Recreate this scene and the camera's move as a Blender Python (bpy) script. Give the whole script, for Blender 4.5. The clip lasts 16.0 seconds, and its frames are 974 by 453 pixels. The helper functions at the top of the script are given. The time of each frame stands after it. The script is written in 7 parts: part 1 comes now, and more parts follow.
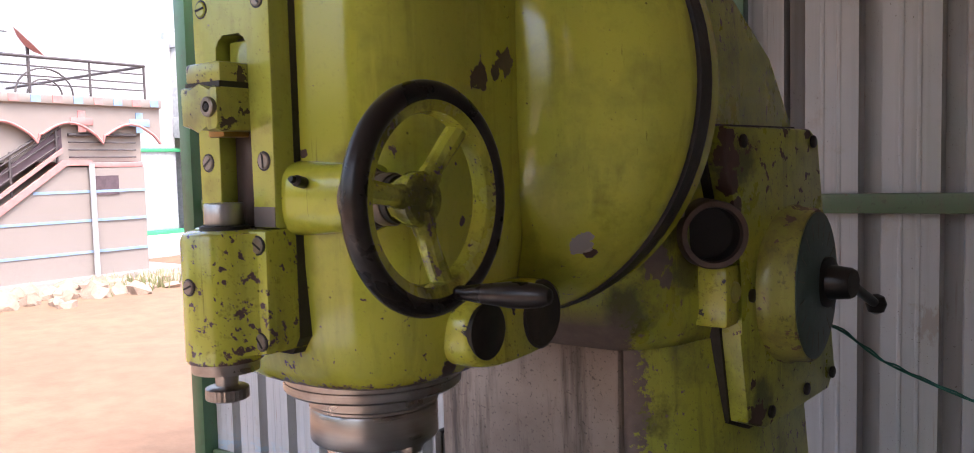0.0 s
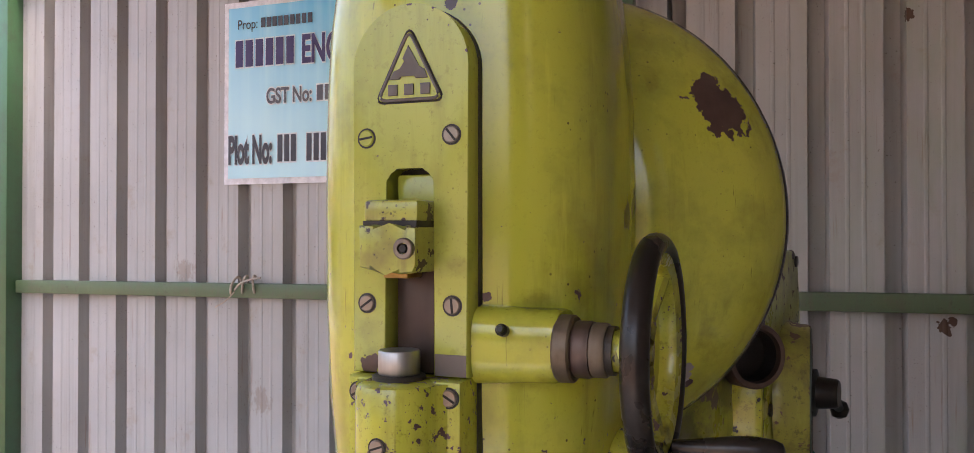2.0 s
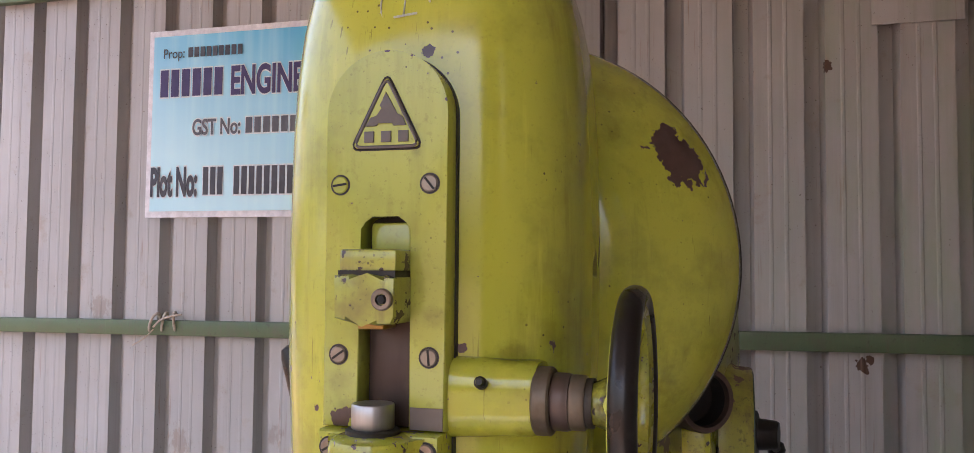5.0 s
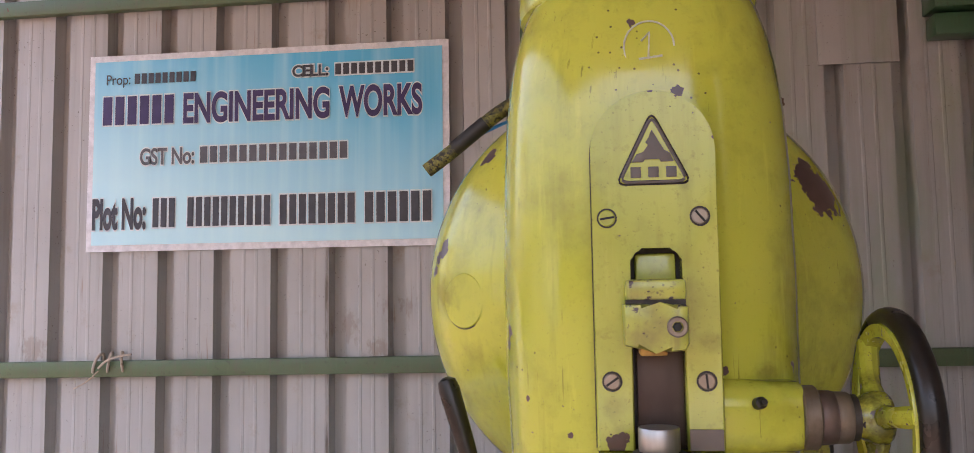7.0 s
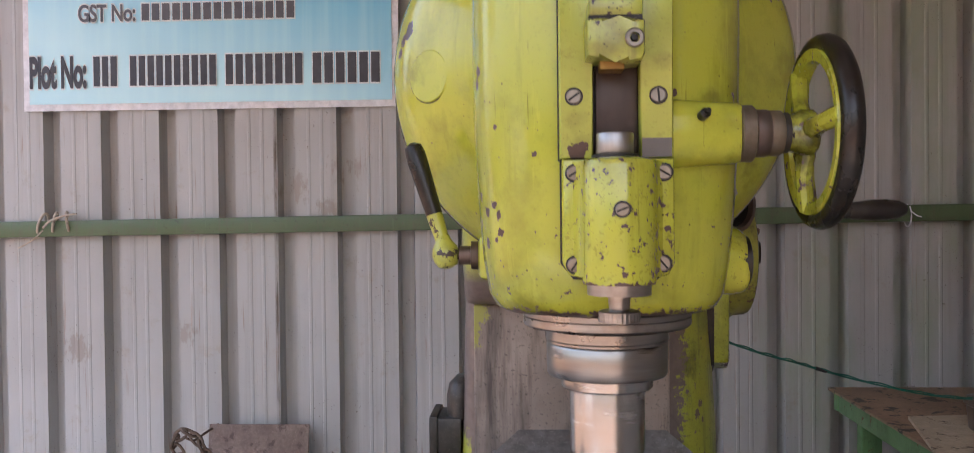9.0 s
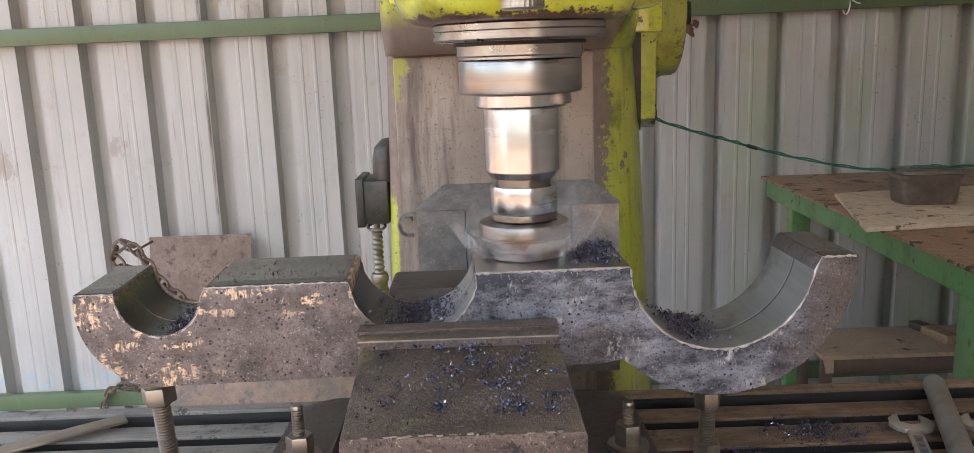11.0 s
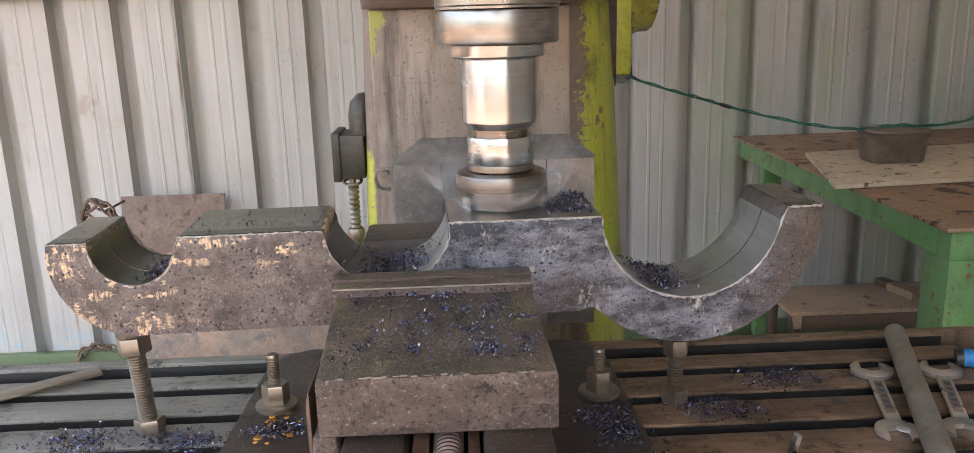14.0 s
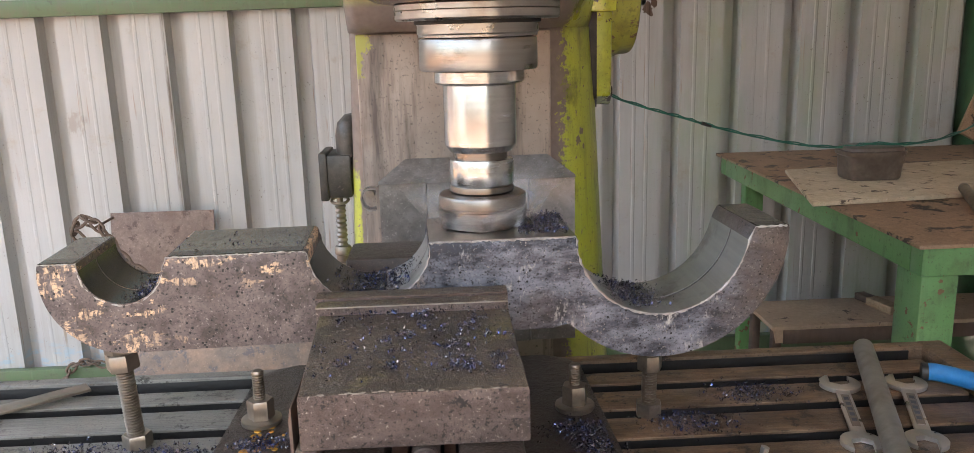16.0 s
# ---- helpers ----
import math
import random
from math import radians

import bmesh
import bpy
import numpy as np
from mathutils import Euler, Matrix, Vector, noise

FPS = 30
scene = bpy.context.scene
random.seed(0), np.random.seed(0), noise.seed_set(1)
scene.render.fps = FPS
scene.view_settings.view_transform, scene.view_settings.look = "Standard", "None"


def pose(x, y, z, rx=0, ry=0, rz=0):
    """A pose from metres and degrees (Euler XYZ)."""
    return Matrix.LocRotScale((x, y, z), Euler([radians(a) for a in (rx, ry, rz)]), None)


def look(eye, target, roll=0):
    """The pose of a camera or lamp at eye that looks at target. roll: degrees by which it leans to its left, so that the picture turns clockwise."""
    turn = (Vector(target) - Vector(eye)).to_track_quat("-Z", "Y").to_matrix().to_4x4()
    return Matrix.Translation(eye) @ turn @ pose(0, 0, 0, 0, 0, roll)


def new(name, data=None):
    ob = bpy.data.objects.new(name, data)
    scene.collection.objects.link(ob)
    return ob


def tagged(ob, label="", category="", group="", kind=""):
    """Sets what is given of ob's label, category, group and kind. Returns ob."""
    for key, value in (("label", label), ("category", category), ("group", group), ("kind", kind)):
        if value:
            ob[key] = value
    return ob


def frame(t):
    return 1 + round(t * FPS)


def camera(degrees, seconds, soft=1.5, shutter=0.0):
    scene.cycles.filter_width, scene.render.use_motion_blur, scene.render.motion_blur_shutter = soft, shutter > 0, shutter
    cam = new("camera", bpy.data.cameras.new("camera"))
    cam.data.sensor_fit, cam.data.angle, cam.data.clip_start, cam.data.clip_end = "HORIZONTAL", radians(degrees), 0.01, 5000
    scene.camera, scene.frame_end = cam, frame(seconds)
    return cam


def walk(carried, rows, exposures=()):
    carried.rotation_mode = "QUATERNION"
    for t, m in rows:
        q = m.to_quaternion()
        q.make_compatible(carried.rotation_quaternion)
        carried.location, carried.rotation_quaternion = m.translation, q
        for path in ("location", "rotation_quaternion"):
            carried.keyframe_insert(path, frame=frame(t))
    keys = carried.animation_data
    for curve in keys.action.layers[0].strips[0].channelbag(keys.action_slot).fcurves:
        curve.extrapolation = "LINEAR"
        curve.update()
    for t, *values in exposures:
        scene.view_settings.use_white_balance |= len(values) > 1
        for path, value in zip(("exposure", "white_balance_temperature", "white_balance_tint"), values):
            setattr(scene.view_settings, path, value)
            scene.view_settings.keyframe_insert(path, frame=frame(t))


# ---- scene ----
cam = camera(60.0, 16.0, soft=0.65, shutter=0.2)
PATH = [
    (0, (0.0, 0.002, 1.6), (-1.185, 1.607, 1.46), -1.4),
    (0.5, (-0.108, -0.036, 1.635), (-1.234, 1.616, 1.561), -0.7),
    (1, (-0.22, -0.075, 1.652), (-1.218, 1.658, 1.636), -0.5),
    (1.5, (-0.321, -0.128, 1.674), (-1.176, 1.68, 1.681), -0.3),
    (2, (-0.371, -0.177, 1.68), (-1.111, 1.681, 1.702), 0.0),
    (2.5, (-0.39, -0.197, 1.68), (-1.055, 1.689, 1.72), 0.2),
    (3, (-0.391, -0.193, 1.687), (-1.011, 1.707, 1.742), 0.3),
    (3.5, (-0.394, -0.192, 1.685), (-0.982, 1.719, 1.758), 0.2),
    (4, (-0.399, -0.191, 1.689), (-0.97, 1.724, 1.77), 0.2),
    (4.2, (-0.4, -0.196, 1.691), (-0.968, 1.72, 1.772), 0.3),
    (6.3, (-0.655, -0.173, 1.698), (-1.091, 1.772, 1.861), -0.3),
    (6.5, (-0.715, -0.196, 1.698), (-1.044, 1.77, 1.861), -0.7),
    (7, (-0.814, -0.305, 1.699), (-1.064, 1.672, 1.867), -0.9),
    (7.5, (-0.882, -0.385, 1.686), (-1.089, 1.598, 1.847), -0.9),
    (8, (-0.908, -0.436, 1.675), (-1.092, 1.552, 1.793), -0.9),
    (8.5, (-0.89, -0.433, 1.585), (-1.032, 1.561, 1.637), -0.6),
    (8.8, (-0.862, -0.401, 1.525), (-0.985, 1.595, 1.527), -0.7),
    (9, (-0.847, -0.381, 1.483), (-0.954, 1.615, 1.45), -0.6),
    (9.5, (-0.819, -0.363, 1.408), (-0.894, 1.632, 1.277), -0.9),
    (10, (-0.799, -0.368, 1.355), (-0.842, 1.618, 1.123), -1.2),
    (10.2, (-0.795, -0.362, 1.331), (-0.827, 1.619, 1.058), -1.4),
    (12.3, (-0.805, -0.366, 1.302), (-0.792, 1.575, 0.821), -2.5),
    (12.5, (-0.806, -0.37, 1.292), (-0.791, 1.573, 0.815), -2.5),
    (13, (-0.805, -0.369, 1.291), (-0.78, 1.572, 0.809), -2.4),
    (13.5, (-0.802, -0.367, 1.293), (-0.767, 1.573, 0.809), -2.0),
    (14, (-0.802, -0.377, 1.301), (-0.747, 1.562, 0.815), -1.7),
    (14.5, (-0.793, -0.395, 1.302), (-0.72, 1.546, 0.828), -1.3),
    (15, (-0.795, -0.407, 1.313), (-0.708, 1.534, 0.84), -1.1),
    (15.5, (-0.798, -0.415, 1.315), (-0.71, 1.527, 0.846), -1.4),
    (16, (-0.791, -0.414, 1.318), (-0.711, 1.532, 0.863), -1.6),
]
EXPOSURES = [(0.0, 2.24, 5850, 22), (0.5, 2.0, 5950, 21), (1.0, 1.85, 6000, 21), (1.5, 2.08, 6050, 21), (2.5, 2.4, 6000, 22), (4.2, 2.4, 5950, 23), (6.3, 2.38, 6050, 23), (9.0, 2.4, 6000, 20), (10.2, 2.88, 6150, 15), (12.3, 3.24, 6450, 13), (16.0, 3.24, 6450, 13)]
walk(cam, [(t, look(eye, target, roll)) for t, eye, target, roll in PATH], EXPOSURES)

# ---- daylight ----
world = bpy.data.worlds.new("sky")
scene.world = world
world.use_nodes = True
wn = world.node_tree.nodes
sky = wn.new("ShaderNodeTexSky")
sky.sky_type, sky.sun_disc = "NISHITA", False
sky.sun_elevation, sky.sun_rotation = radians(66), radians(112)
sky.dust_density, sky.air_density, sky.ozone_density = 9.0, 1.8, 1.0
world.node_tree.links.new(sky.outputs[0], wn["Background"].inputs[0])
wn["Background"].inputs[1].default_value = 0.15
sun = new("sun", bpy.data.lights.new("sun", "SUN"))
sun.data.energy, sun.data.angle, sun.data.color = 0.65, radians(10.0), (1.0, 0.93, 0.82)
sun.matrix_basis = look((0, 0, 0), (-math.sin(radians(112)) * math.cos(radians(66)), -math.cos(radians(112)) * math.cos(radians(66)), -math.sin(radians(66))))


# ---- materials ----
class Nodes:
    """A small builder for node materials."""

    def __init__(self, name):
        self.m = bpy.data.materials.new(name)
        self.m.use_nodes = True
        self.t = self.m.node_tree
        self.b = self.t.nodes["Principled BSDF"]
        self.co = self.t.nodes.new("ShaderNodeTexCoord").outputs["Object"]

    def node(self, kind, ins=(), operation=None):
        n = self.t.nodes.new(kind)
        if operation:
            n.operation = operation
        for i, v in dict(ins).items():
            if hasattr(v, "links"):
                self.t.links.new(v, n.inputs[i])
            else:
                n.inputs[i].default_value = v
        return n

    def scaled(self, x, y, z):
        return self.node("ShaderNodeMapping", {0: self.co, 3: (x, y, z)}).outputs[0]

    def noise(self, scale, detail=3.0, rough=0.55, co=None, distort=0.0):
        return self.node("ShaderNodeTexNoise", {"Vector": co or self.co, "Scale": scale, "Detail": detail, "Roughness": rough, "Distortion": distort}).outputs[0]

    def ramp(self, v, lo, hi, a=0.0, b=1.0):
        return self.node("ShaderNodeMapRange", {0: v, 1: lo, 2: hi, 3: a, 4: b}).outputs[0]

    def math(self, op, a, b=0.0):
        return self.node("ShaderNodeMath", {0: a, 1: b}, operation=op).outputs[0]

    def mix(self, f, a, b, blend="MIX"):
        n = self.t.nodes.new("ShaderNodeMix")
        n.data_type, n.blend_type = "RGBA", blend
        if hasattr(f, "links"):
            self.t.links.new(f, n.inputs[0])
        else:
            n.inputs[0].default_value = f
        for i, v in ((6, a), (7, b)):
            if hasattr(v, "links"):
                self.t.links.new(v, n.inputs[i])
            else:
                n.inputs[i].default_value = (*v, 1.0)
        return n.outputs[2]

    def near(self, p, radius, wobble=0.5, scale=62.0):
        d = self.node("ShaderNodeVectorMath", {0: self.co, 1: p}, operation="DISTANCE").outputs["Value"]
        n = self.math("MULTIPLY", self.math("SUBTRACT", self.noise(scale, 4), 0.5), radius * wobble * 5)
        return self.ramp(self.math("ADD", d, n), radius * 1.03, radius * 0.97)

    def done(self, colour=None, rough=0.5, metal=0.0, bump=None, strength=0.2, distance=0.002):
        for key, v in (("Base Color", colour), ("Roughness", rough), ("Metallic", metal)):
            if v is None:
                continue
            if hasattr(v, "links"):
                self.t.links.new(v, self.b.inputs[key])
            else:
                self.b.inputs[key].default_value = (*v, 1.0) if key == "Base Color" else v
        if bump is not None:
            n = self.node("ShaderNodeBump", {"Strength": strength, "Distance": distance, "Height": bump})
            self.t.links.new(n.outputs[0], self.b.inputs["Normal"])
        return self.m


def paint(name, base, dirty, chip=(0.05, 0.026, 0.02), amount=0.66, gloss=0.2, spots=(), grime=0.5, chip_scale=30.0, rubbed=None, coat=0.45, grime_shade=(), speck=1.0, blot_strength=0.8, bare=()):
    """Old machine paint: faded in patches, greasy, chipped down to dark filler."""
    k = Nodes(name)
    big, mid, fine = k.noise(2.6, 4), k.noise(11, 5, 0.65), k.noise(120, 3)
    c = k.mix(k.ramp(big, 0.36, 0.66), base, tuple(v * f for v, f in zip(base, (0.86, 0.9, 0.8))))
    c = k.mix(k.math("MULTIPLY", k.ramp(mid, 0.5, 0.78), grime), c, dirty)
    drip = k.noise(1.0, 5, 0.6, k.scaled(38, 38, 4))
    c = k.mix(k.math("MULTIPLY", k.ramp(drip, 0.56, 0.75), grime * 0.7), c, dirty)
    c = k.mix(k.ramp(fine, 0.60, 0.70, 0.0, 0.4 * speck), c, dirty)
    c = k.mix(k.ramp(k.noise(260, 2), 0.66, 0.74, 0, 0.6 * speck), c, chip)
    c = k.mix(k.ramp(k.noise(1.0, 4, 0.6, k.scaled(60, 60, 7)), 0.6, 0.72, 0, grime * 0.6), c, tuple(min(1, v * 1.25) for v in base))
    # Soft dark blots: real grime, and shade at joints painted into the colour.
    for p, r in grime_shade:
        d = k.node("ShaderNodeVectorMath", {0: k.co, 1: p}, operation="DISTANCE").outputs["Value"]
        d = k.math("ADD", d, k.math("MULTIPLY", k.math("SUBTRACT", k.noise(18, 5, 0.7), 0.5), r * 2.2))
        c = k.mix(k.ramp(d, r, r * 0.45, 0, blot_strength), c, tuple(v * 0.45 for v in dirty))
    c = k.mix(k.ramp(k.noise(48, 4, 0.7), 0.61, 0.68, 0, grime * 0.55 * speck), c, tuple(v * 0.5 for v in dirty))
    scratch = k.math("MULTIPLY", k.ramp(k.noise(1.0, 3, 0.6, k.scaled(240, 240, 9)), 0.665, 0.70), k.ramp(k.noise(7, 3), 0.54, 0.62))
    c = k.mix(k.math("MULTIPLY", scratch, 0.55), c, tuple(v * 0.5 for v in dirty))
    prick = k.math("MULTIPLY", k.ramp(k.node("ShaderNodeTexVoronoi", {"Vector": k.co, "Scale": 85.0, "Randomness": 1.0}).outputs["Distance"], 0.13, 0.10), k.ramp(k.noise(9, 3), 0.55, 0.60))
    c = k.mix(k.math("MULTIPLY", prick, 0.8), c, chip)
    flaw = k.math("ADD", k.noise(chip_scale, 5, 0.6), k.math("MULTIPLY", k.math("SUBTRACT", k.noise(4.2, 2), 0.5), 0.34))
    mask = k.ramp(flaw, amount, amount + 0.012)
    for p, r in spots:
        mask = k.math("MAXIMUM", mask, k.near(p, r, 0.5, 62.0 if r > 0.009 else 170.0))
    if rubbed:
        mask = k.math("MAXIMUM", mask, rubbed(k))
    worn = k.mix(k.noise(60, 4), chip, tuple(min(1, v * 2.2) for v in chip))
    c = k.mix(mask, c, worn)
    for p, r in bare:
        c = k.mix(k.near(p, r), c, (0.33, 0.30, 0.27))
    h = k.math("ADD", k.math("MULTIPLY", mask, -0.7), k.math("MULTIPLY", k.noise(26, 3), 0.35))
    rough = k.math("ADD", k.ramp(mid, 0.3, 0.8, gloss - 0.06, gloss + 0.10), k.math("MULTIPLY", mask, 0.3))
    k.b.inputs["Coat Weight"].default_value, k.b.inputs["Coat Roughness"].default_value = coat, 0.14
    return k.done(c, rough, 0.0, h, 0.25, 0.0015)


def metal(name, base, rough=0.3, grain=(4, 4, 160), stain=(0.1, 0.07, 0.05), stained=0.2, metallic=1.0, bump=0.06):
    k = Nodes(name)
    lines = k.noise(1.0, 3, 0.6, k.scaled(*grain))
    c = k.mix(k.ramp(lines, 0.3, 0.7), tuple(v * 0.82 for v in base), base)
    c = k.mix(k.math("MULTIPLY", k.ramp(k.noise(14, 5, 0.65), 0.5, 0.72), stained), c, stain)
    r = k.math("ADD", k.ramp(k.noise(20, 4), 0.3, 0.7, rough * 0.75, rough * 1.3), k.math("MULTIPLY", lines, 0.08))
    return k.done(c, r, metallic, lines, bump, 0.001)


def rough_stuff(name, base, other, scale=6.0, fine=60.0, rough=0.8, strength=0.4, distance=0.004, spots=None, spotted=0.62, metallic=0.0, grit=0.0):
    """Two tones in patches, a fine grain, optional spots, and optional dark and pale grit."""
    k = Nodes(name)
    c = k.mix(k.ramp(k.noise(scale, 6, 0.65), 0.36, 0.64), base, other)
    f = k.noise(fine, 5, 0.65)
    c = k.mix(k.ramp(f, 0.38, 0.66, 0.0, 0.45), c, tuple(v * 0.5 for v in base))
    if spots:
        c = k.mix(k.ramp(k.noise(scale * 3.1, 6, 0.72), spotted, spotted + 0.04), c, spots)
    h = f
    if grit:
        g = k.noise(fine * 5, 3, 0.6)
        c = k.mix(k.ramp(g, 0.60, 0.68, 0, grit), c, tuple(v * 0.22 for v in base))
        c = k.mix(k.ramp(g, 0.37, 0.31, 0, grit), c, tuple(min(0.8, v * 2.4) for v in other))
        h = k.math("ADD", f, k.math("MULTIPLY", g, 0.5))
    return k.done(c, rough, metallic, h, strength, distance)


def worn_below(z0, z1, spread=0.9, scale=55.0):
    """Chips along a lower edge, where the casting is knocked."""
    def mask(k):
        z = k.node("ShaderNodeSeparateXYZ", {0: k.co}).outputs[2]
        v = k.math("ADD", k.ramp(z, z1, z0), k.math("MULTIPLY", k.math("SUBTRACT", k.noise(scale, 5, 0.7), 0.5), spread * 2))
        return k.ramp(v, 0.62, 0.68)
    return mask


def worn_head(k):
    """A knocked lower edge, and small chips that grow thicker towards it."""
    z = k.node("ShaderNodeSeparateXYZ", {0: k.co}).outputs[2]
    chips = k.math("ADD", k.noise(85, 4, 0.6), k.ramp(z, 1.62, 1.37, 0.0, 0.10))
    return k.math("MAXIMUM", worn_below(1.350, 1.384, 0.8, 90.0)(k), k.ramp(chips, 0.735, 0.745))


def worn_column(k):
    """The front of the trunk is rubbed bare; the paint ends in a ragged, speckled edge."""
    x = k.node("ShaderNodeSeparateXYZ", {0: k.co})
    v = k.math("ADD", x.outputs[0], k.math("MULTIPLY", k.math("SUBTRACT", k.noise(12, 4, 0.6), 0.5), 0.09))
    v = k.math("ADD", v, k.math("MULTIPLY", k.math("SUBTRACT", k.noise(95, 5, 0.75), 0.5), 0.10))
    low = k.ramp(x.outputs[2], 1.40, 1.36)
    left = k.ramp(k.math("ADD", x.outputs[0], k.math("MULTIPLY", k.math("SUBTRACT", k.noise(40, 5, 0.7), 0.5), 0.02)), -0.966, -0.962)
    left = k.math("MAXIMUM", left, k.ramp(k.math("ADD", x.outputs[2], k.math("MULTIPLY", k.math("SUBTRACT", k.noise(30, 5, 0.7), 0.5), 0.12)), 1.05, 1.07))
    return k.math("MULTIPLY", k.math("MULTIPLY", k.ramp(v, -0.570, -0.578), low), left)


LIME, LIME_DIRT = (0.52, 0.515, 0.052), (0.14, 0.12, 0.022)
M = {}
# The head's blots sit at seams, boss and lower edges: grime with painted shade.
M["lime"] = paint("lime_machine_paint", LIME, LIME_DIRT, amount=0.74, speck=0.25, blot_strength=0.4, bare=(((-0.544, 0.944, 1.500), 0.014), ((-0.538, 0.944, 1.508), 0.010), ((-0.552, 0.945, 1.494), 0.010)), spots=(((-0.966, 0.967, 1.919), 0.014), ((-0.975, 0.97, 1.905), 0.009), ((-1.041, 0.961, 1.774), 0.012), ((-1.05, 0.975, 1.76), 0.009), ((-1.058, 0.98, 1.742), 0.008), ((-0.913, 0.68, 1.66), 0.007), ((-0.914, 0.685, 1.645), 0.006), ((-0.911, 0.69, 1.503), 0.0055), ((-0.903, 0.672, 1.484), 0.006), ((-0.893, 0.654, 1.493), 0.005), ((-0.888, 0.648, 1.48), 0.006), ((-0.886, 0.649, 1.458), 0.0055), ((-0.903, 0.68, 1.444), 0.006), ((-0.891, 0.657, 1.448), 0.004), ((-0.912, 0.70, 1.47), 0.006), ((-0.844, 0.613, 1.551), 0.0035), ((-0.891, 0.644, 1.586), 0.003), ((-0.767, 0.614, 1.998), 0.004), ((-0.722, 0.603, 1.917), 0.006), ((-0.513, 0.935, 1.862), 0.022), ((-0.583, 0.746, 1.541), 0.005), ((-0.684, 0.605, 1.619), 0.005), ((-0.487, 0.95, 1.838), 0.033), ((-0.505, 0.946, 1.880), 0.018), ((-0.576, 0.779, 1.704), 0.017), ((-0.576, 0.836, 1.724), 0.018), ((-0.576, 0.81, 1.713), 0.010), ((-0.538, 0.955, 1.482), 0.010), ((-1.02, 0.97, 1.78), 0.015), ((-0.60, 0.74, 1.365), 0.016), ((-0.93, 0.72, 1.66), 0.006), ((-0.905, 0.62, 1.475), 0.007), ((-0.90, 0.625, 1.50), 0.006), ((-0.912, 0.65, 1.46), 0.008)), grime=0.5, gloss=0.15, rubbed=worn_head, grime_shade=(((-0.66, 0.72, 1.53), 0.05), ((-0.70, 0.70, 1.36), 0.06), ((-0.50, 0.86, 1.44), 0.07), ((-0.52, 0.98, 1.56), 0.05), ((-0.632, 0.62, 1.61), 0.028), ((-0.615, 0.60, 1.55), 0.02), ((-0.95, 0.75, 1.37), 0.05), ((-0.84, 0.66, 1.37), 0.04), ((-0.70, 0.70, 1.90), 0.03), ((-1.03, 0.95, 1.70), 0.035)))
M["lime_chipped"] = paint("lime_paint_much_chipped", LIME, LIME_DIRT, amount=0.62, chip_scale=95, grime=0.55, rubbed=worn_below(1.40, 1.418, 0.8, 90.0))
M["lime_lug"] = paint("lime_lug_paint", LIME, LIME_DIRT, amount=0.60, chip_scale=42, grime=0.7, gloss=0.22, chip=(0.02, 0.016, 0.014))
M["dial_rim"] = paint("rusty_dial_rim_paint", (0.34, 0.33, 0.05), (0.10, 0.07, 0.04), amount=0.55, chip_scale=30, grime=0.9, gloss=0.4, chip=(0.10, 0.06, 0.042))
M["lime_clamp"] = paint("lime_clamp_paint", (0.46, 0.46, 0.07), (0.16, 0.13, 0.04), amount=0.60, chip_scale=60, grime=0.9, gloss=0.3, chip=(0.035, 0.022, 0.018))
M["brass"] = metal("dirty_brass", (0.42, 0.26, 0.07), 0.4, (30, 30, 30), (0.07, 0.05, 0.03), 0.6, 0.8)
M["lime_wheel"] = paint("lime_wheel_paint", LIME, LIME_DIRT, amount=0.62, chip_scale=80, grime=0.7, gloss=0.25, grime_shade=(((-0.52, 0.611, 1.571), 0.06), ((-0.55, 0.611, 1.571), 0.045), ((-0.50, 0.611, 1.50), 0.04), ((-0.50, 0.56, 1.62), 0.03)))
M["lime_plate"] = paint("lime_plate_paint", (0.46, 0.475, 0.075), LIME_DIRT, amount=0.73, grime=0.4, speck=0.5, blot_strength=0.22, spots=(((-0.722, 0.571, 1.9095), 0.006), ((-0.752, 0.571, 1.912), 0.003), ((-0.797, 0.571, 1.548), 0.010), ((-0.79, 0.571, 1.556), 0.006), ((-0.69, 0.571, 1.86), 0.002)), grime_shade=(((-0.80, 0.571, 1.585), 0.02), ((-0.79, 0.571, 1.56), 0.015), ((-0.705, 0.571, 1.785), 0.010), ((-0.72, 0.571, 1.81), 0.008), ((-0.70, 0.571, 1.65), 0.015)))
M["lime_column"] = paint("lime_trunk_paint", (0.42, 0.45, 0.045), (0.09, 0.085, 0.03), amount=0.665, chip_scale=60, gloss=0.36, grime=0.8, rubbed=worn_column, spots=(((-0.576, 1.176, 1.182), 0.005), ((-0.536, 1.212, 1.121), 0.007), ((-0.544, 1.201, 1.105), 0.009), ((-0.530, 1.215, 1.090), 0.006), ((-0.566, 1.18, 1.15), 0.004), ((-0.55, 1.20, 1.16), 0.004)), chip=(0.115, 0.088, 0.075), grime_shade=(((-0.55, 1.14, 1.2), 0.06), ((-0.55, 1.14, 1.0), 0.05), ((-0.54, 1.14, 1.32), 0.05)))
